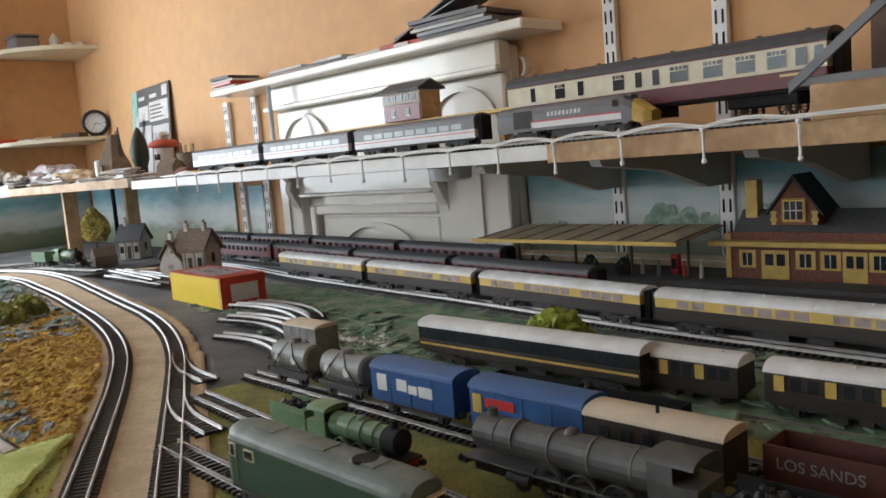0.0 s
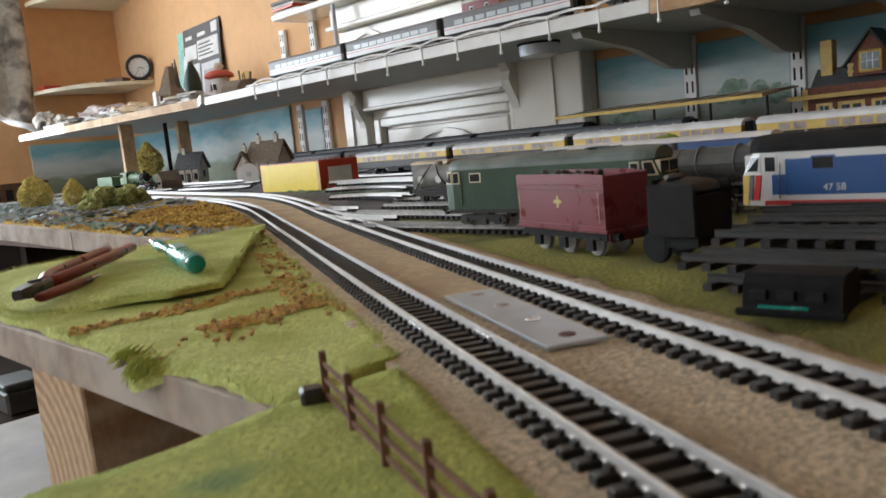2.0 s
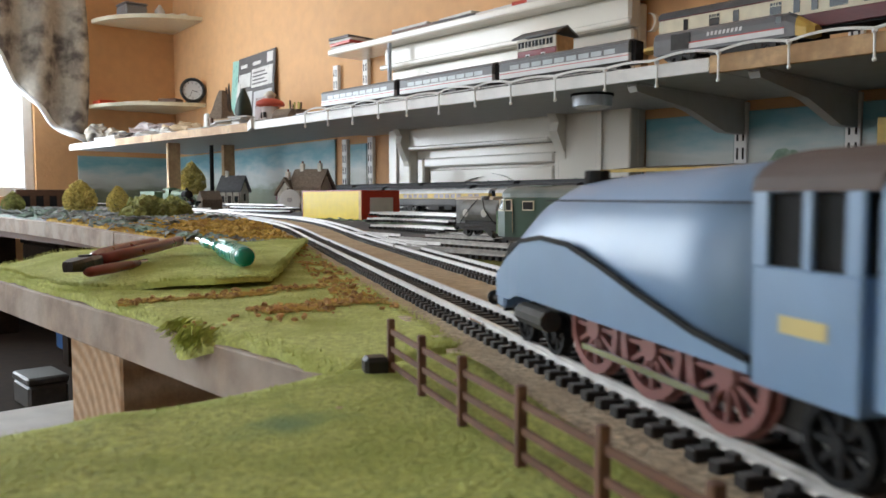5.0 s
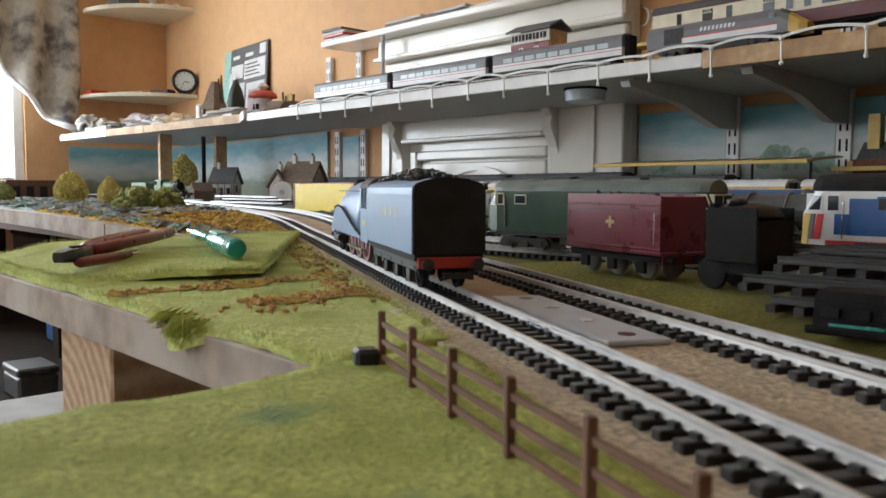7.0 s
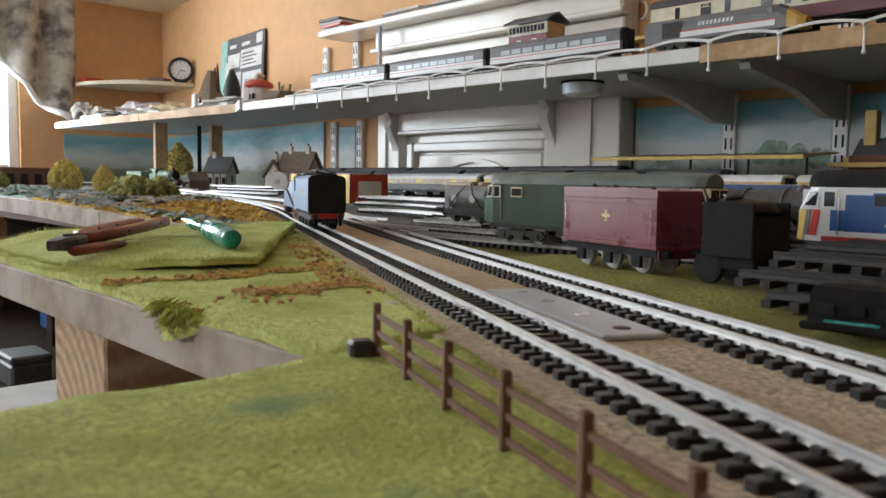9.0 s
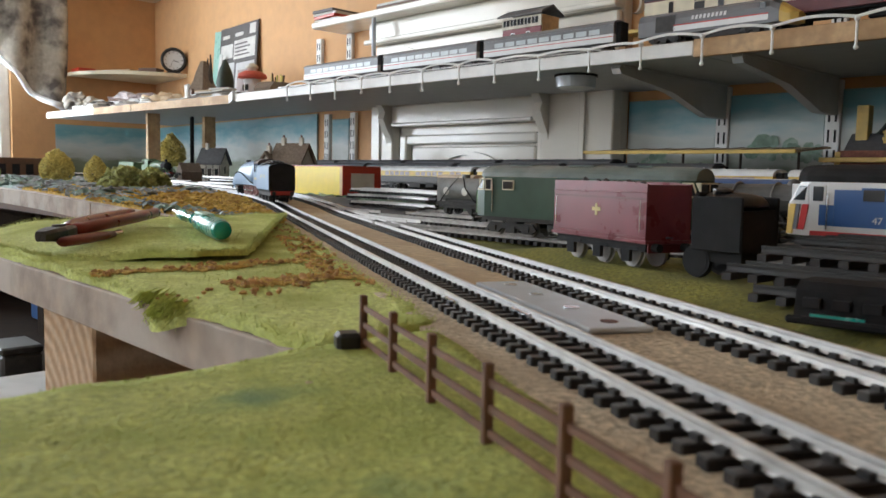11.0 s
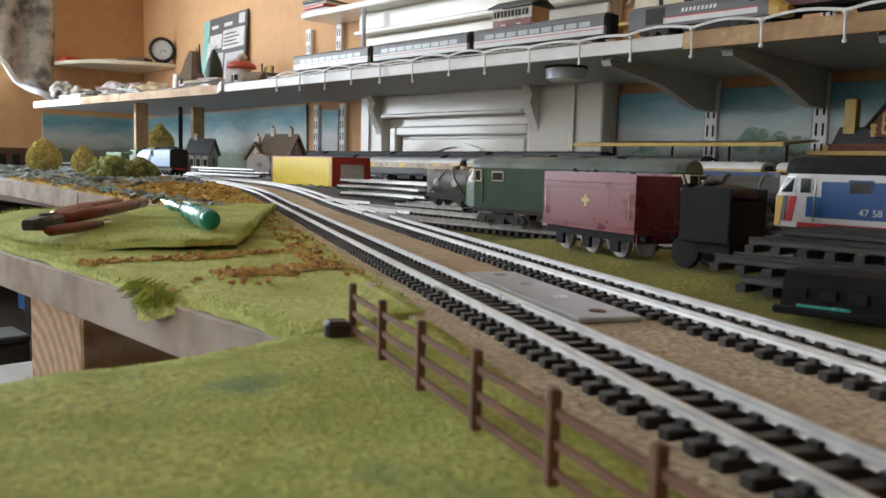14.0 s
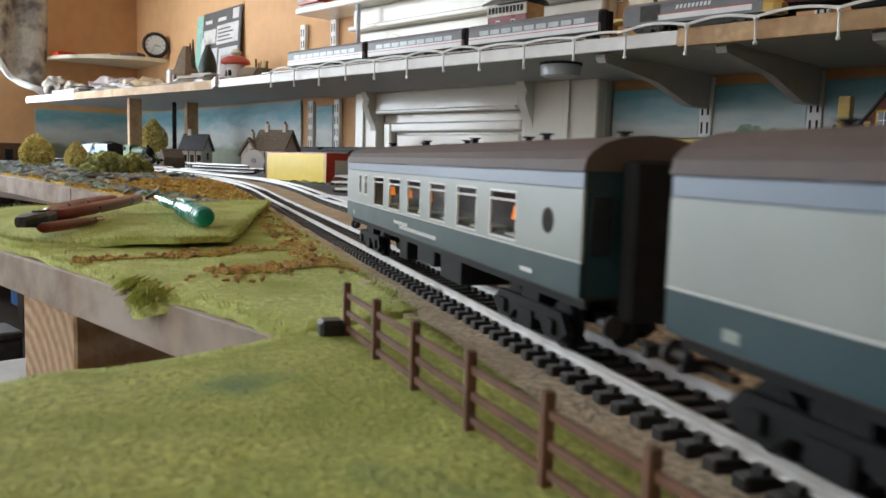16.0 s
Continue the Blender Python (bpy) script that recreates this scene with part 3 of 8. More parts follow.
# upper shelf
sh = thing("upper_shelf", room(0, 0, 0), "long white-edged timber shelf carrying the upper railway", "shelf")
part("shelf_board", B(-1.93, -0.655, 0.958, WALL_V - 0.001, 0.232, 0.2495, bevel=0.0015), "greypaint", sh)
part("shelf_edge", B(-1.93, -0.655, 0.949, 0.957, 0.230, 0.2500, bevel=0.001), "white", sh, "white painted front lipping")
part("shelf_board", B(-0.650, 0.9, 0.951, WALL_V - 0.001, 0.231, 0.2490, bevel=0.0015), "greypaint", sh)
part("shelf_edge", B(-0.650, 0.9, 0.941, 0.9505, 0.226, 0.2505, bevel=0.001), "pine", sh, "bare pine front lipping")
sh2 = thing("corner_shelf", room(0, 0, 0), "cluttered raw timber shelf turning into the corner", "shelf")
SHELF_C = 0.2560  # top of the corner shelf
edge_v = lambda u: 1.005 - 0.0556 * (u - 2.05)
prof = [(-1.932, 0.955), (-1.932, WALL_V - 0.002), (-2.1, WALL_V - 0.002), (-3.34, wall_v(3.34) - 0.003), (-3.34, edge_v(3.30)), (-2.05, edge_v(2.05))]
part("shelf_board", extrude_xy(bmesh.new(), prof, SHELF_C - 0.018, SHELF_C), "greypaint", sh2)
for u0, u1, mat, lab in ((1.935, 2.049, "white", "white painted front lipping"), (2.052, 2.618, "pine", "bare pine front lipping"), (2.622, 2.898, "pine", "bare pine front lipping"), (2.902, 3.30, "white", "white painted front lipping")):
    va, vb = (0.952, 1.004) if u0 < 2 else (edge_v(u0), edge_v(u1))
    part("shelf_edge", extrude_xy(bmesh.new(), [(-u0, va - 0.009), (-u0, va - 0.001), (-u1, vb - 0.001), (-u1, vb - 0.009)], SHELF_C - 0.021, SHELF_C + 0.002), mat, sh2, lab)
for u, v in ((2.68, 1.062), (2.655, 1.25)):
    leg = part("shelf_post", B(-0.009, 0.009, -0.021, 0.021, -0.004, SHELF_C - 0.0185, bevel=0.001), "pine")
    leg.matrix_basis = room(u, v, 0)
    tagged(leg, "sawn pine post holding up the corner shelf", "post", "shelf legs")
rod = part("support_rod", cyl(bmesh.new(), (0, 0, -0.004), (0, 0, SHELF_C - 0.0185), 0.007, 10), "matt")
rod.matrix_basis = room(2.70, 1.21, 0)
tagged(rod, "thin dark rod standing under the corner shelf", "rod")

def rise(y):
    """How far the lines and the ground climb towards the far corner."""
    t = min(1.0, max(0.0, (y - 1.0) / 0.6))
    return 0.014 * t * t * (3 - 2 * t) + 0.006 * min(1.0, max(0.0, (y - 1.6) / 0.6))


# ---- baseboards ----
def board(name, u0, u1, v0, v1, z1, thick, label):
    root = thing(name, room(0, 0, 0), label, "baseboard")
    part("top", B(-u1, -u0, v0 + 0.002, v1, z1 - thick, z1, bevel=0.0008), "teak", root)
    return root


b1 = board("near_baseboard", -1.15, 0.255, -0.75, WALL_V - 0.02, -0.004, 0.03, "plywood baseboard covered with green grass mat")
b2 = board("middle_baseboard", 0.257, 0.842, 0.0615, WALL_V - 0.02, -0.004, 0.018, "plywood baseboard with a grubby bare front edge")
part("front_edge", B(-0.842, -0.257, 0.0600, 0.0633, -0.0245, -0.0035, bevel=0.0006), "boardedge", b2, "scuffed bare wood edge")
b3 = thing("far_baseboard", room(0, 0, 0), "plywood baseboard with rough painted timber edge", "baseboard")
part("top", extrude_xy(bmesh.new(), [(-0.844, 0.347), (-0.844, 1.31), (-2.1, 1.31), (-3.52, wall_v(3.52) - 0.02), (-3.52, 0.347)], -0.024, -0.004), "teak", b3)
for us in ((0.846, 1.0, 1.12, 1.235), (1.239, 1.35, 1.5, 1.7, 2.0), (2.004, 2.3, 2.7, 3.50)):
    climb = lambda u: rise(0.891 * u + 0.154)
    part("front_edge", loft(bmesh.new(), [[(-u, 0.335, climb(u) - 0.026), (-u, 0.3465, climb(u) - 0.026), (-u, 0.3465, climb(u) - 0.0008), (-u, 0.344, climb(u) + 0.0008), (-u, 0.335, climb(u) - 0.0004)] for u in us]), "boardedge", b3, "scuffed painted timber edge")
part("end_edge", B(-0.8455, -0.8425, 0.064, 0.334, -0.026, -0.003, bevel=0.0006), "boardedge", b2)

# what shows under the boards
blk = part("timber_block", B(-0.083, 0.0, 0.0, 0.090, -0.1070, 0.0, bevel=0.0015), "endgrain")
blk.matrix_basis = room(0.508, 0.073, -0.0227)
tagged(blk, "sawn pine block propped under the baseboard edge", "timber block")
sh3 = part("lower_shelf", B(-0.835, 1.0, -0.60, 0.40, -0.1480, -0.1298, bevel=0.001), "paper")
sh3.matrix_basis = ROOM
tagged(sh3, "pale board lying below the baseboards", "shelf")
# the two cartons are added as dark fill for the shade down here
for u, v, w, h, mat, lab in ((1.80, 0.440, 0.024, 0.055, "vanblue", "blue tub with a red lid"), (2.25, 0.62, 0.15, 0.19, "shadewood", "added shade-dark cardboard carton"), (2.30, 0.30, 0.14, 0.17, "shadewood", "added shade-dark cardboard carton"), (1.36, 0.265, 0.040, 0.036, "gunmetal", "grey plastic tray")):
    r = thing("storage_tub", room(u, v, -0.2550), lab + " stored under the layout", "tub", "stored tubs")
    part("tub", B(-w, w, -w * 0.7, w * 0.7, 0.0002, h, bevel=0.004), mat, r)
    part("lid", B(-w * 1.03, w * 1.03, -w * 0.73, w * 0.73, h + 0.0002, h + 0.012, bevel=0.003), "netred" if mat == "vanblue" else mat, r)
# this shelf and the legs carry the under-board shade in their colour
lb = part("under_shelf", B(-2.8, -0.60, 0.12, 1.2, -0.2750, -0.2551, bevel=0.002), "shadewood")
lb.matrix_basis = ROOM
tagged(lb, "wooden shelf coloured dark for the shade below the far baseboard", "shelf")
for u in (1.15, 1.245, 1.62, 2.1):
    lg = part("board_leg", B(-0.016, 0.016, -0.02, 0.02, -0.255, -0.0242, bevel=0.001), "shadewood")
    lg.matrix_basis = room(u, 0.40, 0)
    tagged(lg, "timber leg coloured dark for the shade under the far baseboard", "post", "board legs")


# ---- ground covers ----
def patch(name, inside, height, bounds, step, mat, label, category, skirt=0.003, kind="structure", m=None, climb=False, smoothing=3):
    x0, x1, y0, y1 = bounds
    nx, ny = int((x1 - x0) / step), int((y1 - y0) / step)
    bm = bmesh.new()
    vs = {}

    def vert(i, j):
        if (i, j) not in vs:
            x, y = x0 + i * step, y0 + j * step
            k = 0.35 * step
            x += k * noise.noise(Vector((i * 1.7, j * 1.3, 1.0)))
            y += k * noise.noise(Vector((i * 1.1, j * 1.9, 5.0)))
            vs[i, j] = bm.verts.new((x, y, height(x, y) + (rise(y) if climb else 0.0)))
        return vs[i, j]

    for i in range(nx):
        for j in range(ny):
            if inside(x0 + (i + 0.5) * step, y0 + (j + 0.5) * step):
                bm.faces.new((vert(i, j), vert(i + 1, j), vert(i + 1, j + 1), vert(i, j + 1)))
    edges = [e for e in bm.edges if len(e.link_faces) == 1]
    rim = {}
    for e in edges:
        for p, q in (e.verts, reversed(e.verts)):
            rim.setdefault(p, []).append(q)
    for _ in range(smoothing):
        moved = {p: (p.co * 2 + sum((q.co for q in qs), Vector())) / (2 + len(qs)) for p, qs in rim.items()}
        for p, co in moved.items():
            p.co = co
    r = bmesh.ops.extrude_edge_only(bm, edges=edges)
    for v in r["geom"]:
        if isinstance(v, bmesh.types.BMVert):
            v.co.z -= skirt
    ob = part(name, bm, mat, smooth=True)
    if m:
        ob.matrix_basis = m
    return tagged(ob, label, category, kind=kind)


def rv(x, y):
    """u, v of a world place."""
    return -x * 0.45399 + y * 0.89101, x * 0.89101 + y * 0.45399


def nz(x, y, s, seed=0.0):
    return noise.noise(Vector((x * s, y * s, seed)))


# the two main lines
LEFT = [(0, -1.22), (0, -0.7), (0, 0.3), (0, 0.9), (-0.001, 1.10), (-0.010, 1.26), (-0.035, 1.41), (-0.085, 1.60), (-0.135, 1.76), (-0.19, 1.93), (-0.26, 2.12), (-0.335, 2.32), (-0.44, 2.50), (-0.60, 2.62), (-0.88, 2.66)]
RIGHT = [(0.069, -1.18), (0.069, -0.7), (0.069, 0.3), (0.069, 0.9), (0.069, 1.05), (0.066, 1.22), (0.048, 1.38), (0.009, 1.55), (-0.05, 1.74), (-0.115, 1.95), (-0.185, 2.17), (-0.265, 2.38), (-0.365, 2.56), (-0.52, 2.70), (-0.88, 2.76)]
LINE_L, LINE_R = spline(LEFT), spline(RIGHT)


def line_x(line, y):
    for p, q in zip(line, line[1:]):
        if p.y <= y <= q.y:
            return p.x + (q.x - p.x) * (y - p.y) / max(1e-6, q.y - p.y)
    return line[-1].x if y > 2.6 else line[0].x


def bed(x, y):
    u, v = rv(x, y)
    return line_x(LINE_L, y) - 0.032 - 0.004 * nz(x, y, 40) < x < line_x(LINE_R, y) + 0.033 + 0.004 * nz(x, y, 40, 3)


patch("cork_trackbed", lambda x, y: bed(x, y) and y < 0.40, lambda x, y: 0.0006 + 0.0006 * nz(x, y, 120), (-0.06, 0.13, -0.68, 0.41), 0.004, "cork", "grainy brown cork trackbed under the running lines", "trackbed", 0.004)
patch("paper_trackbed", lambda x, y: bed(x, y) and y > 0.40, lambda x, y: 0.0003 + 0.0009 * nz(x * 0.3, y, 70) + 0.0003 * nz(x, y, 200), (-0.9, 0.13, 0.40, 2.62), 0.006, "tan", "crumpled tan paper trackbed between the running lines", "trackbed", 0.025, climb=True)


def yard(x, y):
    return x > line_x(LINE_R, y) + 0.031 and rv(x, y)[1] < 1.30 + SKEW * max(0.0, rv(x, y)[0] - 2.1) and rv(x, y)[0] < 3.45


def hump(x, y):
    """The olive mat is packed up where the tenders and loose track stand."""
    f = lambda a: max(0.0, min(1.0, a)) ** 2 * (3 - 2 * max(0.0, min(1.0, a)))
    return 0.0065 * f((x - 0.100) / 0.030) * f((0.405 - rv(x, y)[1]) / 0.020) * f((0.62 - y) / 0.08)


patch("olive_grass", lambda x, y: yard(x, y) and y < 1.03 + 0.05 * nz(x, y, 9) - 0.2 * max(0, x - 0.16) and rv(x, y)[1] < 0.80, lambda x, y: -0.0012 + 0.0006 * nz(x, y, 60) + hump(x, y), (0.09, 0.95, -0.3, 1.12), 0.008, "grass2", "flat olive green grass mat in the sidings", "grass mat", 0.003)
patch("grey_ground", lambda x, y: yard(x, y) and y > 0.97 and (rv(x, y)[1] < 0.88 or rv(x, y)[0] > 2.15), lambda x, y: -0.0022 + 0.0006 * nz(x, y, 30), (-1.0, 0.6, 0.95, 3.7), 0.012, "tarmac", "flat dark grey card ground beside the lines", "ground", 0.024, climb=True)
patch("green_bank", lambda x, y: 0.735 + 0.02 * nz(x, y, 12) < rv(x, y)[1] < 1.02 and -0.2 < rv(x, y)[0] < 1.45 + 0.08 * nz(x, y, 8), lambda x, y: 0.000 + max(0.0, min(0.014, (rv(x, y)[1] - 0.74) * 0.16)) + 0.004 * abs(nz(x, y, 38)) + 0.002 * nz(x, y, 110), (-0.3, 1.2, 0.2, 2.0), 0.008, "greenfoam", "torn green and grey scenery sheet on the bank below the coaches", "scenery", 0.006)

# bright grass mats by the line
def mat_low(x, y):
    u, v = rv(x, y)
    return x < -0.024 + 0.004 * nz(x, y, 50) and v > 0.064 + 0.005 * nz(x, y, 26) + 0.0025 * nz(x, y, 90) - 0.014 * math.exp(-((u - 0.386) / 0.012) ** 2) and 0.282 + 0.004 * nz(x, y, 60) < u < 0.80


patch("grass_mat", mat_low, lambda x, y: 0.001 + 0.0014 * nz(x, y, 28) - max(0, 0.068 - rv(x, y)[1]) * 0.5, (-0.36, -0.01, 0.15, 0.95), 0.005, "grasspale", "bright yellow-green grass mat draped over the board edge", "grass mat", 0.004)


def mat_top(x, y):
    u, v = rv(x, y)
    return x < -0.085 + (y - 0.50) * 0.157 + 0.003 * nz(x, y, 70) and v > 0.067 + 0.005 * nz(x, y, 30, 4) + 0.0025 * nz(x, y, 90, 4) and 0.510 + 0.008 * nz(x, y, 14, 7) + 0.004 * nz(x, y, 80, 2) + 0.9 * max(0.0, 0.130 - v) < u < 0.80 + 0.1 * (v - 0.3)


def top_z(x, y):
    """The folded mat's surface, lowest where it runs out over the board's edge."""
    u, v = rv(x, y)
    k = max(0.0, min(1.0, (v - 0.069) / 0.07))
    return 0.0022 + (0.0053 + 0.0035 * max(0, min(1, (u - 0.50) / 0.25))) * k * k * (3 - 2 * k) + 0.0016 * nz(x, y, 25)


patch("folded_grass_mat", mat_top, lambda x, y: top_z(x, y), (-0.40, -0.02, 0.25, 0.98), 0.005, "grasspale", "second bright green grass mat lying folded over the first", "grass mat", 0.0035)


def mat_near(x, y):
    u, v = rv(x, y)
    return x < -0.030 + 0.003 * nz(x, y, 40) and u < 0.271 + 0.003 * nz(x, y, 25) and v > -0.7


patch("front_grass_mat", mat_near, lambda x, y: 0.0018 + 0.0013 * nz(x, y, 22) + 0.0005 * nz(x, y, 90), (-0.75, -0.01, -0.35, 0.35), 0.0055, "grass", "bright green fibrous grass mat in front of the fence", "grass mat", 0.006)


def fibres(name, inside, z, bounds, n, length, mat, label, edge=0.0):
    rng = random.Random(5)
    verts, faces = [], []
    x0, x1, y0, y1 = bounds
    while len(faces) < n:
        x, y = rng.uniform(x0, x1), rng.uniform(y0, y1)
        if not inside(x, y):
            continue
        a, L = rng.uniform(0, 6.28), length * rng.uniform(0.5, 1.2)
        if edge:
            out = [b for b in range(8) if not inside(x + 0.0045 * math.cos(b * 0.785), y + 0.0045 * math.sin(b * 0.785))]
            if out:
                a, L = rng.choice(out) * 0.785 + rng.uniform(-0.7, 0.7), L * edge
            elif rng.random() < 0.5:
                continue
        w, tilt = 0.00016, rng.uniform(0.2, 1.0) * L
        zz = z(x, y) - 0.0002
        k = len(verts)
        verts += [(x - w * math.sin(a), y + w * math.cos(a), zz), (x + w * math.sin(a), y - w * math.cos(a), zz), (x + tilt * math.cos(a), y + tilt * math.sin(a), zz + L * 0.8)]
        faces.append((k, k + 1, k + 2))
    me = bpy.data.meshes.new(name)
    me.from_pydata(verts, [], faces)
    me.materials.append(M[mat])
    return tagged(new(name, me), label, "grass", kind="stuff")


fibres("grass_fibres", mat_near, lambda x, y: 0.0018 + 0.0013 * nz(x, y, 22) + 0.0005 * nz(x, y, 90), (-0.30, -0.02, -0.02, 0.36), 30000, 0.0010, "grass", "short loose fibres of the front grass mat", 1.3)
fibres("grass_fibres", mat_low, lambda x, y: 0.001 + 0.0014 * nz(x, y, 28) - max(0, 0.068 - rv(x, y)[1]) * 0.5, (-0.36, -0.02, 0.20, 0.9), 30000, 0.0015, "grasspale", "short loose fibres of the draped grass mat", 2.6)
fibres("grass_fibres", mat_top, lambda x, y: top_z(x, y), (-0.40, -0.02, 0.25, 0.95), 26000, 0.0015, "grasspale", "short loose fibres of the folded grass mat", 2.6)

def tuft(u0, v0, z0, n, length):
    """Long loose fibres hanging over the board's edge."""
    rng = random.Random(31)
    verts, faces = [], []
    for i in range(n):
        u, v = u0 + rng.gauss(0, 0.005), v0 + rng.uniform(-0.004, 0.010)
        p = Vector(uvline([(u, v)])[0] + (z0 + rng.uniform(-0.003, 0.004),))
        q = Vector(uvline([(u + rng.gauss(0, 0.004) - 0.002, v0 - 0.004 - rng.uniform(0, 0.006))])[0] + (z0 - length * rng.uniform(0.1, 1.0),))
        w = Vector((0.00025, 0.0002, 0.0))
        b = len(verts)
        verts += [p - w, p + w, (p + q) / 2 + w + Vector((0, -0.001, 0.002)), q]
        faces += [(b, b + 1, b + 2), (b, b + 2, b + 3)]
    me = bpy.data.meshes.new("grass_tuft")
    me.from_pydata(verts, [], faces)
    me.materials.append(M["grasspale"])
    return tagged(new("grass_tuft", me), "ragged tuft of grass fibres hanging over the board edge", "grass", kind="stuff")


def uvline(pts):
    return [(-u * 0.45399 + v * 0.89101, u * 0.89101 + v * 0.45399) for u, v in pts]


tuft(0.386, 0.060, -0.001, 90, 0.010)
tuft(0.410, 0.064, -0.001, 30, 0.006)


def dusted(x, y):
    u, v = rv(x, y)
    k = 0.7 * nz(x, y, 55, 2) + 1.1 * nz(x, y, 170, 8) - 0.30
    band = abs(u - 0.405 - 0.02 * nz(x, y, 20)) < 0.014 + 0.010 * k
    fold = abs(u - 0.483 - 0.010 * nz(x, y, 18, 5)) < 0.010 + 0.010 * k and -0.17 < x < -0.05
    side = -0.052 + 0.012 * k < x and 0.42 < y < 0.70 and k > -0.05
    return mat_low(x, y) and x < -0.027 and (band and v > 0.10 or fold or side)



# ochre lichen, rubble and scatter on the far board left of the line
def ochre_in(x, y):
    u, v = rv(x, y)
    return x < line_x(LINE_L, y) - 0.026 + 0.006 * nz(x, y, 40) and v > 0.352 and 0.80 < u < 1.62 + 0.1 * nz(x, y, 8)


def ochre_z(x, y):
    return 0.0015 + 0.006 * abs(nz(x, y, 34)) + 0.003 * abs(nz(x, y, 90))


patch("ochre_scatter", ochre_in, ochre_z, (-0.60, 0.02, 0.75, 1.95), 0.006, "ochre", "ochre and brown foam scatter heaped beside the line", "scatter", 0.025, climb=True)
patch("rubble_scatter", lambda x, y: x < line_x(LINE_L, y) - 0.026 and rv(x, y)[1] > 0.35 and rv(x, y)[0] > 1.60 and rv(x, y)[0] < 3.4, lambda x, y: 0.0010 + 0.009 * abs(nz(x, y, 26)), (-1.45, 0.0, 1.3, 3.2), 0.012, "slate", "grey-green rubble and torn scenery at the board's edge", "scatter", 0.028, climb=True)


def shards(name, inside, z, bounds, n, size, mat, label, seed=3, flat=0.25, tilt=25):
    """Many flat torn scraps of uneven outline, scattered where inside() allows."""
    rng = random.Random(seed)
    verts, faces = [], []
    x0, x1, y0, y1 = bounds
    k = 0
    while k < n:
        x, y = rng.uniform(x0, x1), rng.uniform(y0, y1)
        if not inside(x, y):
            continue
        k += 1
        r, h = size * rng.uniform(0.4, 1.3), size * flat * rng.uniform(0.5, 1.3)
        m = Matrix.Translation((x, y, z(x, y))) @ pose(0, 0, 0, rng.uniform(-tilt, tilt), rng.uniform(-tilt, tilt), rng.uniform(0, 360))
        ring = [(r * rng.uniform(0.5, 1.25) * math.cos(a * 1.2566), r * rng.uniform(0.35, 0.9) * math.sin(a * 1.2566)) for a in range(5)]
        b = len(verts)
        verts += [m @ Vector((p, q, 0)) for p, q in ring] + [m @ Vector((p * 0.9, q * 0.9, h)) for p, q in ring]
        faces += [tuple(b + 5 + i for i in range(5))] + [(b + i, b + (i + 1) % 5, b + 5 + (i + 1) % 5, b + 5 + i) for i in range(5)]
    me = bpy.data.meshes.new(name)
    me.from_pydata(verts, [], faces)
    me.materials.append(M[mat])
    return tagged(new(name, me), label, "scatter", kind="stuff")


def clumps(name, inside, z, bounds, n, size, mat, label, seed=3):
    rng = random.Random(seed)
    bm = bmesh.new()
    x0, x1, y0, y1 = bounds
    k = 0
    while k < n:
        x, y = rng.uniform(x0, x1), rng.uniform(y0, y1)
        if not inside(x, y):
            continue
        k += 1
        s = size * rng.uniform(0.4, 1.2)
        r = bmesh.ops.create_icosphere(bm, subdivisions=1, radius=s)
        for v in r["verts"]:
            v.co = Vector((v.co.x * rng.uniform(0.7, 1.5), v.co.y * rng.uniform(0.7, 1.5), v.co.z * rng.uniform(0.5, 1.1))) + Vector((x, y, z(x, y) + s * 0.3))
    return tagged(part(name, bm, mat), label, "scatter", kind="stuff")


clumps("ochre_crumbs", ochre_in, lambda x, y: ochre_z(x, y) + rise(y), (-0.55, 0.02, 0.78, 1.75), 700, 0.0035, "ochre", "loose crumbs of ochre foam")
clumps("brown_crumbs", lambda x, y: mat_low(x, y) and (abs(rv(x, y)[0] - 0.40 - 0.02 * nz(x, y, 20)) < 0.02 or x > -0.05 and y > 0.4), lambda x, y: 0.0015, (-0.25, -0.02, 0.2, 0.9), 150, 0.0013, "rust", "brown foam crumbs along the mat's torn edge", 4)
low_z = lambda x, y: 0.0016 + 0.0014 * nz(x, y, 28)
shards("ochre_dust", dusted, low_z, (-0.22, -0.02, 0.25, 0.80), 3600, 0.0010, "dust", "ochre foam dust spilt over the grass mat", 12, 0.7, 40)
shards("rust_crumbs", dusted, low_z, (-0.22, -0.02, 0.25, 0.80), 170, 0.0022, "rust", "rusty brown foam crumbs on the grass mat", 13, 0.8, 40)
far_in = lambda x, y: x < line_x(LINE_L, y) - 0.03 and rv(x, y)[1] > 0.352
shards("torn_shards", lambda x, y: far_in(x, y) and (1.30 + 0.25 * nz(x, y, 6) < rv(x, y)[0] < 2.7), lambda x, y: 0.004 + rise(y) + 0.005 * abs(nz(x, y, 26)), (-1.0, -0.05, 1.1, 2.6), 1500, 0.012, "slate", "torn blue-green and grey scenery scraps heaped on the board", 6, 0.16, 30)
shards("edge_scraps", lambda x, y: far_in(x, y) and 0.85 < rv(x, y)[0] < 1.7 and rv(x, y)[1] < 0.392 + 0.02 * nz(x, y, 30), lambda x, y: 0.004 + rise(y), (-0.6, 0.0, 0.8, 1.8), 240, 0.009, "slate", "torn grey scraps along the board's edge", 16, 0.3, 35)
shards("ochre_flakes", ochre_in, lambda x, y: ochre_z(x, y) + rise(y), (-0.55, 0.02, 0.78, 1.75), 2600, 0.0055, "ochre", "torn flakes of ochre foam scatter", 17, 0.3, 35)
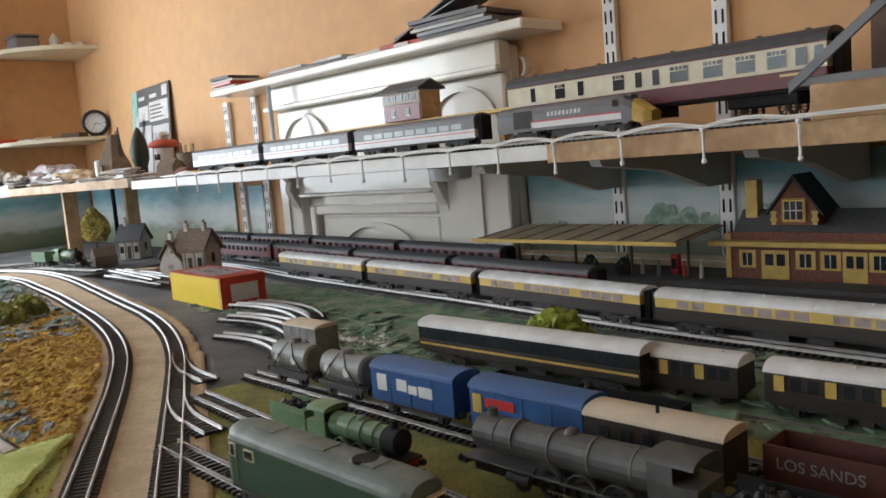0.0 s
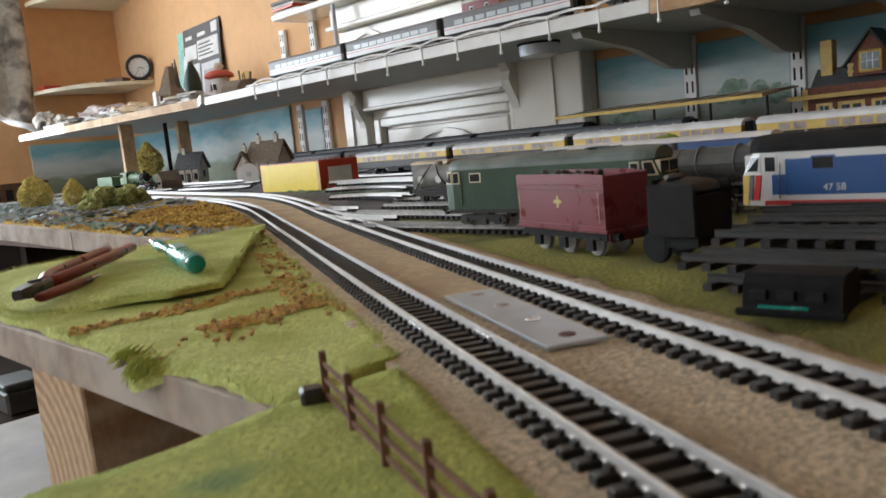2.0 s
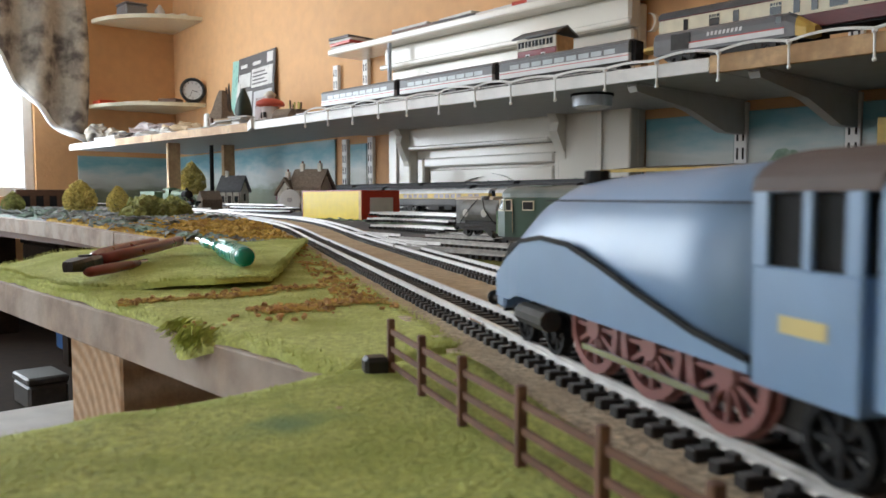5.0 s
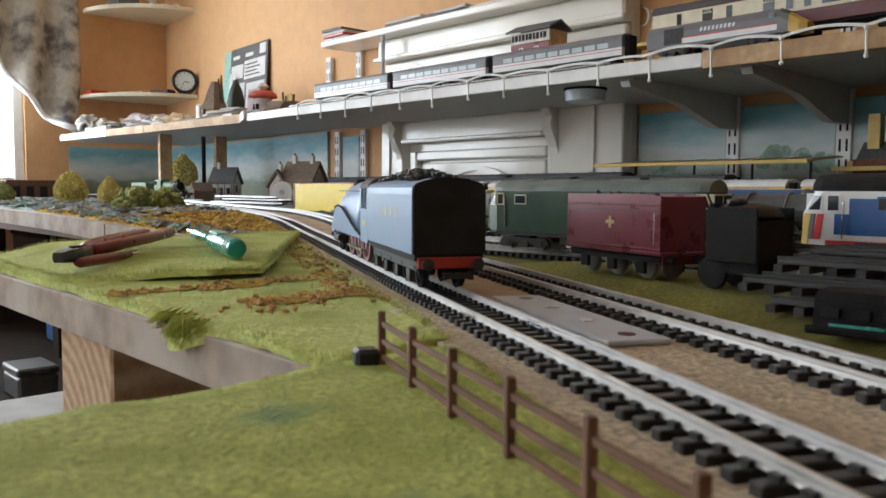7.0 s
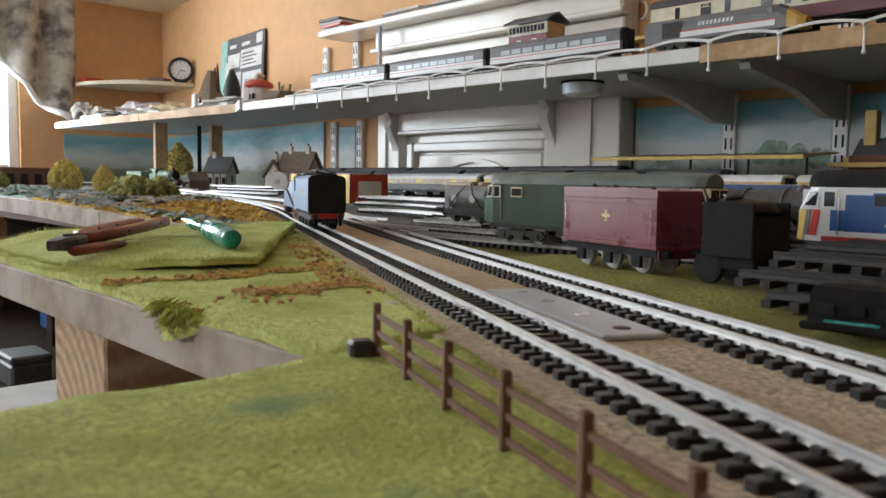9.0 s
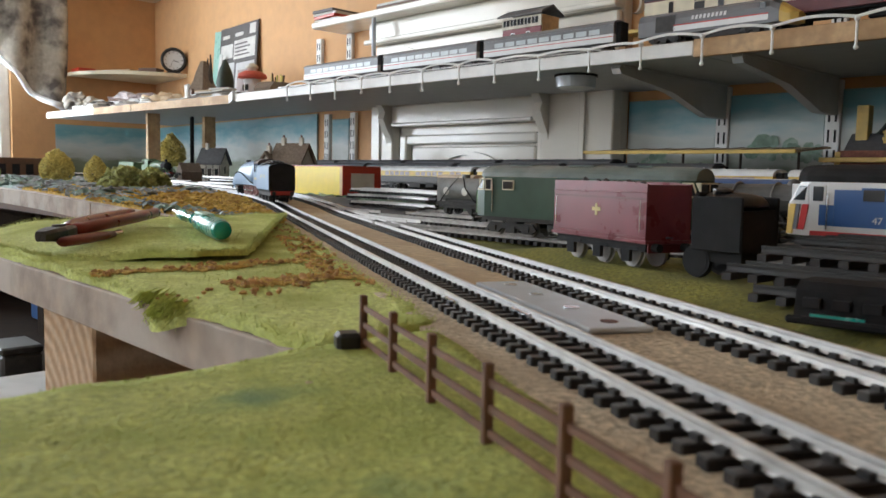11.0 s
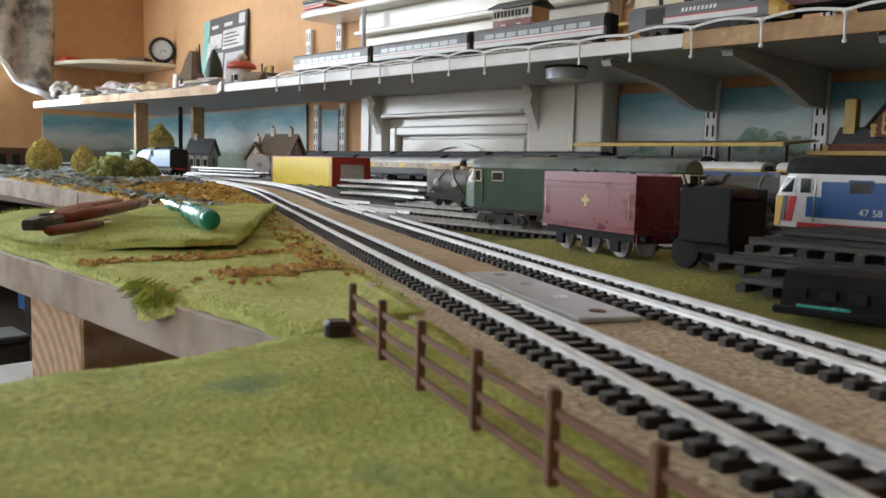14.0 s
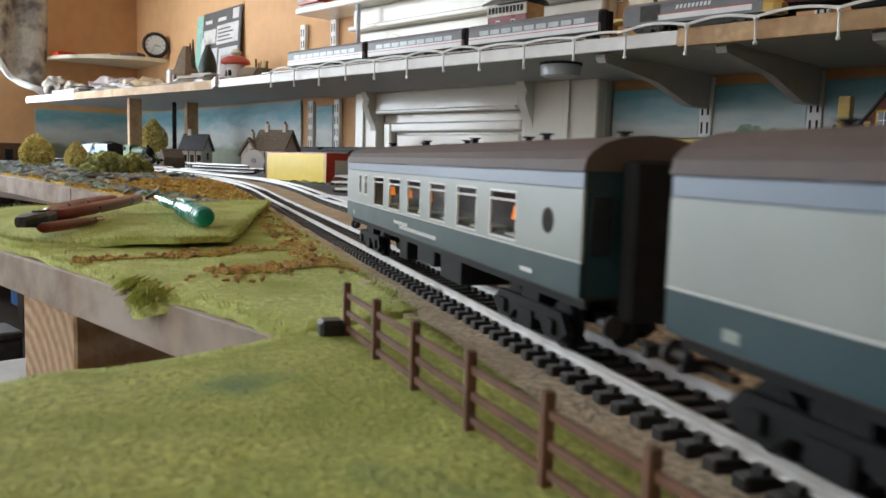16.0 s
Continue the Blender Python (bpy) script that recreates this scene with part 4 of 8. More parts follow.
shards("bank_slabs", lambda x, y: 0.745 < rv(x, y)[1] < 0.90 and 0.0 < rv(x, y)[0] < 1.40, lambda x, y: 0.002 + max(0.0, min(0.014, (rv(x, y)[1] - 0.74) * 0.16)), (-0.1, 1.0, 0.2, 1.75), 420, 0.017, "greencard", "torn slabs of green painted card on the bank", 18, 0.10, 14)
clumps("mat_pebbles", mat_near, lambda x, y: 0.0015, (-0.22, -0.03, 0.03, 0.25), 5, 0.0018, "tan", "small pale crumbs on the grass mat", 8)
clumps("bank_rubble", lambda x, y: 0.77 < rv(x, y)[1] < 0.84 and 0.80 < rv(x, y)[0] < 0.98, lambda x, y: 0.008, (0.2, 0.5, 0.9, 1.4), 160, 0.0045, "paper", "pale torn rubble on the green bank", 9)

# ---- tracks ----
main_l = track("main_line_track", LINE_L, 0, "model railway track with bright rails and black sleepers, curving away", lambda p: 0.02 < p.y < 1.25, group="running lines", climb=True)
main_r = track("main_line_track", LINE_R, 0, "model railway track with bright rails and black sleepers, curving away", lambda p: 0.10 < p.y < 1.15, group="running lines", climb=True)
for x, y in ((-GAUGE, 0.333), (GAUGE, 0.30), (-GAUGE, 0.93), (GAUGE, 0.95)):
    part("rail_joiner", B(x - 0.0019, x + 0.0019, y - 0.009, y + 0.009, 0.0036, 0.0056, bevel=0.0004), "steel", main_l, "bright folded metal rail joiner")


# turnouts that leave the inner line for sidings
for y0 in (1.235, 1.03):
    pts = [(0.069, y0), (0.071, y0 - 0.06), (0.080, y0 - 0.115), (0.106, y0 - 0.185)]
    track("turnout_branch", spline(pts), 0.0004, "short silver point branch leaving the running line", group="turnouts")
track("siding_track", uvline([(0.845, 0.535), (0.40, 0.500)]), 0, "weathered siding track with dark sleepers", rail="darkrail", group="sidings")
track("siding_track", uvline([(0.71, 0.436), (0.02, 0.418)]), 0, "weathered siding track with dark sleepers", rail="darkrail", group="sidings")
track("siding_track", uvline([(0.865, 0.615), (0.0, 0.600)]), 0, "weathered siding track with dark sleepers", rail="darkrail", group="sidings")
track("siding_track", uvline([(0.93, 0.693), (0.0, 0.664)]), 0, "weathered siding track with dark sleepers", rail="darkrail", group="sidings")
track("siding_track", uvline([(0.88, 0.778), (0.0, 0.775)]), 0.0005, "weathered siding track with dark sleepers", rail="darkrail", group="sidings")
for k, (dv) in enumerate((0.0, 0.064, 0.124)):
    pts = [(2.2, 1.16 + dv * 0.6), (1.75, 1.125 + dv * 0.8), (1.45, 1.075 + dv), (1.146, 1.040 + dv), (0.837, 1.006 + dv), (0.517, 0.962 + dv), (0.0, 0.93 + dv), (-0.6, 0.93 + dv)]
    track("back_line_track", spline(uvline(pts)), 0.016 + 0.009 * k, "running line track in front of the station", rail="rail" if k == 0 else "darkrail", group="back lines")
bm = extrude_xy(bmesh.new(), [(0.6, 0.895), (0.0, 0.895), (-0.517, 0.93), (-0.837, 0.972), (-1.146, 1.006), (-1.45, 1.04), (-1.75, 1.09), (-2.2, 1.12), (-2.2, 1.30), (0.6, 1.30)], -0.0035, 0.0155)
ob = part("back_trackbed", bm, "tarmac")
ob.matrix_basis = ROOM
tagged(ob, "raised dark trackbed under the back lines", "trackbed", kind="structure")
for k, dv in ((1, 0.036), (2, 0.096)):
    o = [(0.6, 0.93 + dv), (0.0, 0.93 + dv), (-0.517, 0.962 + dv), (-0.837, 1.006 + dv), (-1.146, 1.040 + dv), (-1.45, 1.075 + dv), (-1.75, 1.125 + dv * 0.8), (-2.2, 1.16 + dv * 0.6), (-2.2, 1.30), (0.6, 1.30)]
    ob = part("back_trackbed", extrude_xy(bmesh.new(), o, 0.0156 + 0.009 * (k - 1), 0.0156 + 0.009 * k - 0.0002), "tarmac")
    ob.matrix_basis = ROOM
    tagged(ob, "stepped dark trackbed under the rear lines", "trackbed", kind="structure")
# the plate screwed between the lines
pl = thing("metal_plate", pose(0.036, 0.335, 0), "galvanised steel joining plate with screw holes between the tracks", "plate")
part("plate", B(-0.013, 0.013, -0.062, 0.062, 0.0008, 0.0030, bevel=0.0006), "plate", pl)
for y in (-0.050, -0.018, 0.018, 0.050):
    bm = cyl(bmesh.new(), (0.001, y, 0.0024), (0.001, y, 0.0033), 0.0034, 14)
    part("screw", bm, "bauxite" if y < -0.03 else "steel", pl, "countersunk screw head")

# fence
fe = thing("post_and_rail_fence", pose(0, 0, 0), "brown plastic post and rail fence on the grass mat", "fence")
FENCE = [(-0.0602, 0.262), (-0.058, 0.231), (-0.0555, 0.201), (-0.0525, 0.170), (-0.0495, 0.140), (-0.047, 0.112), (-0.0445, 0.083), (-0.042, 0.055)]
for x, y in FENCE:
    part("post", B(x - 0.0011, x + 0.0011, y - 0.0011, y + 0.0011, 0.0, 0.0186, bevel=0.0003), "fence", fe)
for (x0, y0), (x1, y1) in zip(FENCE, FENCE[1:]):
    d = Vector((x1 - x0, y1 - y0, 0))
    a = math.degrees(math.atan2(d.y, d.x))
    for z in (0.0045, 0.0095, 0.0148):
        part("fence_rail", B(0.0008, d.length - 0.0008, -0.0004, 0.0004, z - 0.0008, z + 0.0008, m=Matrix.Translation((x0, y0, 0)) @ pose(0, 0, 0, 0, 0, a)), "fence", fe)
bm = B(-0.004, 0.004, -0.004, 0.004, 0, 0.006, bevel=0.0012)
part("end_block", bm, "black", fe, "black plastic end block").matrix_basis = pose(-0.0645, 0.2645, 0.0008)


# ---- rolling stock ----
WHEELS = {}


def wheel(parent, x, y, r, mat="dirt", spokes=0, zc=None, name="wheel"):
    """A flanged wheel under a vehicle, standing on the rail's head at 7 mm."""
    key = (r, mat, spokes)
    if key not in WHEELS:
        bm = bmesh.new()
        rim = lambda a: [(q * math.cos(a), s, q * math.sin(a)) for q, s in ((r, -0.0012), (r, 0.0010), (r + 0.0007, 0.0012), (r + 0.0007, 0.0016), (r * 0.80, 0.0016), (r * 0.80, -0.0012))]
        loft(bm, [rim(2 * math.pi * i / 18) for i in range(19)], caps=False)
        cyl(bm, (0, -0.0014, 0), (0, 0.0012, 0), r * (0.26 if spokes else 0.82), 12)
        for i in range(spokes):
            a = 2 * math.pi * i / spokes
            box(bm, 0, r * 0.84, -0.0005, 0.0008, -0.0006, 0.0006, m=Euler((0, a, 0)).to_matrix().to_4x4())
        me = bpy.data.meshes.new(name)
        bmesh.ops.recalc_face_normals(bm, faces=bm.faces)
        bm.to_mesh(me)
        bm.free()
        me.materials.append(M[mat])
        WHEELS[key] = me
    s = 1 if y > 0 else -1
    return shared(name, WHEELS[key], parent, pose(x, y, (0.007 + r) if zc is None else zc) @ (pose(0, 0, 0, 0, 0, 180) if s > 0 else Matrix()))


def bogie(parent, x, base=0.034, r=0.0066, mat="dirt", w=0.0125, z1=0.0205):
    b = part("bogie", bmesh.new(), mat, parent)
    bm = bmesh.new()
    for s in (-1, 1):
        prism_pts = [(-base / 2 - 0.009, 0.013), (-base / 2 - 0.005, 0.0175), (base / 2 + 0.005, 0.0175), (base / 2 + 0.009, 0.013), (base / 2 + 0.004, 0.0095), (base / 2 - 0.004, 0.0095), (base / 2 - 0.008, 0.013), (-base / 2 + 0.008, 0.013), (-base / 2 + 0.004, 0.0095), (-base / 2 - 0.004, 0.0095)]
        loft(bm, [[(px, s * w - 0.001, pz) for px, pz in prism_pts], [(px, s * w + 0.001, pz) for px, pz in prism_pts]])
        for i in (-1, 1):
            box(bm, i * base / 2 - 0.0022, i * base / 2 + 0.0022, s * w - 0.0022, s * w + 0.0022, 0.0112, 0.0152)
        box(bm, -0.005, 0.005, s * w - 0.0018, s * w + 0.0018, 0.0095, 0.0150)
    box(bm, -0.006, 0.006, -w, w, 0.0150, z1)
    box(bm, -base / 2 - 0.006, base / 2 + 0.006, -0.004, 0.004, 0.0145, 0.0175)
    bm.to_mesh(b.data)
    bm.free()
    b.matrix_basis = pose(x, 0, 0)
    for i in (-1, 1):
        for s in (-1, 1):
            wheel(b, i * base / 2, s * GAUGE, r, "darkrail" if mat == "dirt" else mat)
    return b


def buffers(parent, x, d, z=0.0185, mat="dirt"):
    for s in (-1, 1):
        bm = cyl(bmesh.new(), (x, s * 0.0115, z), (x + d * 0.005, s * 0.0115, z), 0.0013, 8)
        cyl(bm, (x + d * 0.005, s * 0.0115, z), (x + d * 0.0062, s * 0.0115, z), 0.0028, 12)
        part("buffer", bm, mat, parent)
    bm = B(min(x, x + d * 0.011), max(x, x + d * 0.011), -0.0012, 0.0012, z - 0.006, z - 0.0045)
    box(bm, x + d * 0.011 - 0.001, x + d * 0.011 + 0.001, -0.006, 0.006, z - 0.0062, z - 0.0035)
    part("coupling", bm, "black", parent)


def roof_ring(x, w, z0, z1, n=12):
    return [(x, w * math.cos(math.pi * i / n), z0 + (z1 - z0) * math.sin(math.pi * i / n) ** 0.85) for i in range(n + 1)]


def body_shell(name, L, W, z0, z1, wins, zw0, zw1, mats, parent, inner=0.0007):
    """Both sides of a coach, with openings for the windows (x0, x1): lower panel, pillars and cantrail, each its own part."""
    lower, upper, strip = mats
    for s in (-1, 1):
        ya, yb = sorted((s * W, s * (W - inner)))
        part("lower_panel", B(0, L, ya, yb, z0, zw0 - 0.003, bevel=0.0002), lower, parent)
        bm = B(0, L, ya, yb, zw0 - 0.0029, zw0)
        box(bm, 0, L, ya, yb, zw1, z1 - 0.0036)
        xs = [0.0] + [q for w in wins for q in w] + [L]
        for a, b in zip(xs[::2], xs[1::2]):
            if b - a > 0.0002:
                box(bm, a, b, ya, yb, zw0, zw1)
        part("window_panel", bm, upper, parent)
        part("cantrail", B(0, L, ya, yb, z1 - 0.0035, z1, bevel=0.0002), strip, parent)


def hero_coach(name, m, wins, doors, label, L=0.292):
    """Blue and grey main line coach, its front at +x, standing over the rails."""
    c = thing(name, m, label, "coach", "passing coaches")
    W, z0, z1, zr = 0.0178, 0.0245, 0.0548, 0.0640
    H = -L / 2
    root = part("body", B(H + 0.001, H + L - 0.001, -W + 0.002, W - 0.002, z0 - 0.001, z0 + 0.002), "interior", c)
    zw0, zw1, zd0 = 0.0342, 0.0486, 0.0382
    for s in (-1, 1):
        ya, yb = sorted((s * W, s * (W - 0.0008)))
        part("lower_panel", B(H, H + L, ya, yb, z0, 0.0329, bevel=0.0002), "rblue", c)
        part("waist_line", B(H, H + L, min(s * (W + 0.0001), s * (W - 0.0006)), max(s * (W + 0.0001), s * (W - 0.0006)), 0.0330, 0.0334), "netwhite", c)
        bm = B(H, H + L, ya, yb, 0.0335, zw0)
        box(bm, H, H + L, ya, yb, zw1, 0.0507)
        xs = [H] + [H + q for w in sorted(wins + doors) for q in w] + [H + L]
        for a, b in zip(xs[::2], xs[1::2]):
            box(bm, a, b, ya, yb, zw0, zw1)
        for a, b in doors:
            box(bm, H + a, H + b, ya, yb, zw0, zd0)
        part("window_panel", bm, "rgrey", c)
        part("cantrail", B(H, H + L, ya, yb, 0.0508, z1, bevel=0.0002), "strip", c)
        for a, b in sorted(wins + doors):
            a, b = a + H, b + H
            fr = bmesh.new()
            o, e = s * (W + 0.0001), s * (W - 0.0006)
            y0, y1 = min(o, e), max(o, e)
            zb = zd0 if b - a < 0.010 else zw0
            for q in ((a, a + 0.0006, zb, zw1), (b - 0.0006, b, zb, zw1), (a + 0.0006, b - 0.0006, zb, zb + 0.0006), (a + 0.0006, b - 0.0006, zw1 - 0.0006, zw1), (a + 0.0006, b - 0.0006, zw1 - 0.0031, zw1 - 0.0025)):
                box(fr, q[0], q[1], y0, y1, q[2], q[3])
            f = part("window_frame", fr, "netwhite", c)
            g = part("pane", B(a + 0.0005, b - 0.0005, s * (W - 0.0010) - 0.00015, s * (W - 0.0010) + 0.00015, zb + 0.0004, zw1 - 0.0004), "clear", f)
            g.visible_shadow = False
        yl = (min(s * W, s * (W + 0.0001)), max(s * W, s * (W + 0.0001)))
        part("emblem", B(H + L - 0.0225, H + L - 0.0180, *yl, 0.0264, 0.0286), "rgrey", c, "white emblem")
        if len(wins) > 5:
            bm = bmesh.new()
            for k in range(10):
                box(bm, H + 0.158 + k * 0.0024, H + 0.1597 + k * 0.0024, *yl, 0.0284, 0.0299)
            part("lettering", bm, "netwhite", c, "small white lettering")
    part("partition", B(H + 0.003, H + L - 0.003, -0.0012, 0.0012, z0 + 0.0021, z1 - 0.002), "interior", c)
    for a, b in wins:
        for s in (-1, 1):
            x = H + (a + b) / 2 + 0.004
            t = part("table", B(x - 0.006, x + 0.004, s * 0.0085 - 0.005, s * 0.0085 + 0.005, 0.0345, 0.0353), "paper", c)
            bm = cyl(bmesh.new(), (x, s * 0.0105, 0.0354), (x, s * 0.0105, 0.0395), 0.0004, 6)
            part("lamp_stem", bm, "gold", t)
            bm = cyl(bmesh.new(), (x, s * 0.0105, 0.0396), (x, s * 0.0105, 0.0435), 0.0025, 10, 0.0019)
            part("lamp_shade", bm, "lamp", t, "glowing orange lamp shade")
    for x in (H, H + L):
        d = 1 if x > H + 0.1 else -1
        e = prism(bmesh.new(), [(-W + 0.001, z0), (W - 0.001, z0), (W - 0.001, z1)] + [(y * 0.94, z) for _, y, z in roof_ring(0, W, z1, zr - 0.001)] + [(-W + 0.001, z1)], min(x, x - d * 0.0012) + (0.0002 if d < 0 else -0.0002), max(x, x - d * 0.0012) + (0.0002 if d < 0 else -0.0002))
        part("coach_end", e, "rblue", c)
        part("gangway", B(min(x, x + d * 0.006), max(x, x + d * 0.006), -0.0075, 0.0075, 0.019, 0.058, bevel=0.0008), "matt", c, "black corridor gangway")
        buffers(c, x, d)
        for s in (-1, 1):
            part("end_window", B(min(x, x + d * 0.0005), max(x, x + d * 0.0005), s * 0.0128 - 0.0028, s * 0.0128 + 0.0028, 0.0350, 0.0490, bevel=0.0002), "pane", c)
    bm = loft(bmesh.new(), [roof_ring(H - 0.0004, W + 0.0004, z1 + 0.0002, zr), roof_ring(H + L + 0.0004, W + 0.0004, z1 + 0.0002, zr)])
    roof = part("roof", bm, "brownroof", c, smooth=False)
    for i in range(9):
        x = H + 0.02 + i * (L - 0.04) / 8
        y = 0.004 if i % 2 else -0.004
        bm = cyl(bmesh.new(), (x, y, zr - 0.0006), (x, y, zr + 0.0012), 0.0012, 8)
        cyl(bm, (x, y, zr + 0.0012), (x, y, zr + 0.0017), 0.0022, 8)
        part("roof_vent", bm, "matt", roof)
    for x in (H + 0.040, H + L - 0.040):
        bogie(c, x, mat="soot")
    for a, b, y0, y1, zb in ((0.10, 0.125, -0.013, 0.013, 0.012), (0.14, 0.165, -0.013, 0.011, 0.0135), (0.175, 0.188, -0.012, 0.013, 0.012)):
        part("underframe_box", B(H + a, H + b, y0, y1, zb, z0 - 0.0012, bevel=0.0004), "soot", c)
    bm = B(H + 0.002, H + L - 0.002, -0.015, -0.0135, z0 - 0.0032, z0 - 0.0011)
    box(bm, H + 0.002, H + L - 0.002, 0.0135, 0.015, z0 - 0.0032, z0 - 0.0011)
    part("solebar", bm, "soot", c)
    for s in (-1, 1):
        bm = bmesh.new()
        for i in range(26):
            box(bm, H + 0.117 + i * 0.0021, H + 0.1184 + i * 0.0021, s * W - 0.00005, s * W + 0.00012, 0.0268, 0.0283)
        tagged(part("lettering", bm, "netwhite", c), kind="stuff")
        part("number", B(H + 0.028, H + 0.036, s * W - 0.0001, s * W + 0.00012, 0.0268, 0.0280), "netwhite", c)
        bm = cyl(bmesh.new(), (H + 0.019, s * (W - 0.0002), 0.0420), (H + 0.019, s * (W + 0.00015), 0.0420), 0.0034, 14)
        part("oval_window", bm, "pane", c)
    return c


def a4_tender(m):
    c = thing("streamlined_tender", m, "garter blue streamlined tender with coal, its shaded rear end painted black", "tender")
    L, W = 0.118, 0.0172
    H = -L / 2
    sec = lambda x, k=1.0, zt=0.0: [(x, y * W * k, z) for y, z in ((-1, 0.0250), (1, 0.0250), (1, 0.0540), (0.985, 0.0572), (0.90, 0.0592), (0.72, 0.0604), (0.4, 0.0618 + zt), (0, 0.0622 + zt), (-0.4, 0.0618 + zt), (-0.72, 0.0604), (-0.90, 0.0592), (-0.985, 0.0572), (-1, 0.0540))]
    bm = loft(bmesh.new(), [sec(H + 0.0012), sec(H + 0.012), sec(H + 0.016, 1, -0.002), sec(H + L)])
    part("tank", bm, "garter", c)
    # the blue rear end faces away from the windows; its shade is painted black
    bm = loft(bmesh.new(), [sec(H - 0.0004, 0.97), sec(H + 0.0011, 0.999)])
    part("shade_black_rear_plate", bm, "matt", c, "flat rear plate painted dark for its shade")
    rng = random.Random(11)
    bm = bmesh.new()
    for i in range(150):
        x, y = rng.uniform(H + 0.026, H + L - 0.012), rng.uniform(-0.011, 0.011)
        z = 0.0605 + 0.006 * (1 - (y / 0.013) ** 2) * math.sin(math.pi * (x - H - 0.015) / (L - 0.02)) ** 0.6
        blob(bm, (x, y, z), rng.uniform(0.0012, 0.0026), 0.6, 1, (1, 1, 0.8), i)
    tagged(part("coal", bm, "coal", c), kind="stuff")
    part("footplate", B(H + 0.001, H + L - 0.001, -0.0160, 0.0160, 0.0215, 0.0248, bevel=0.0004), "matt", c)
    for s in (-1, 1):
        bm = B(H + 0.004, H + L - 0.004, s * 0.0135 - 0.0008, s * 0.0135 + 0.0008, 0.0165, 0.0214)
        for i in range(4):
            x = H + 0.017 + i * 0.0275
            box(bm, x - 0.0035, x + 0.0035, s * 0.0142 - 0.0012, s * 0.0142 + 0.0012, 0.0105, 0.0166)
            box(bm, x - 0.010, x + 0.010, s * 0.0139 - 0.0008, s * 0.0139 + 0.0008, 0.0172, 0.0190)
        part("side_frame", bm, "dirt", c)
        for i in range(4):
            wheel(c, H + 0.017 + i * 0.0275, s * GAUGE, 0.0080, "matt", 10)
        for k, x in enumerate((0.036, 0.049, 0.062, 0.075)):
            x = H + x if s > 0 else H + L - x
            bm = B(x - 0.0014, x + 0.0014, s * W - 0.0002, s * W + 0.00015, 0.0418, 0.0462)
            part("letter", bm, "gold", c, "worn gilt letter")
    part("buffer_beam", B(H - 0.0012, H + 0.0009, -0.0148, 0.0148, 0.0180, 0.0235, bevel=0.0003), "red", c, "red buffer beam")
    buffers(c, H - 0.0012, -1, 0.0205)
    return c


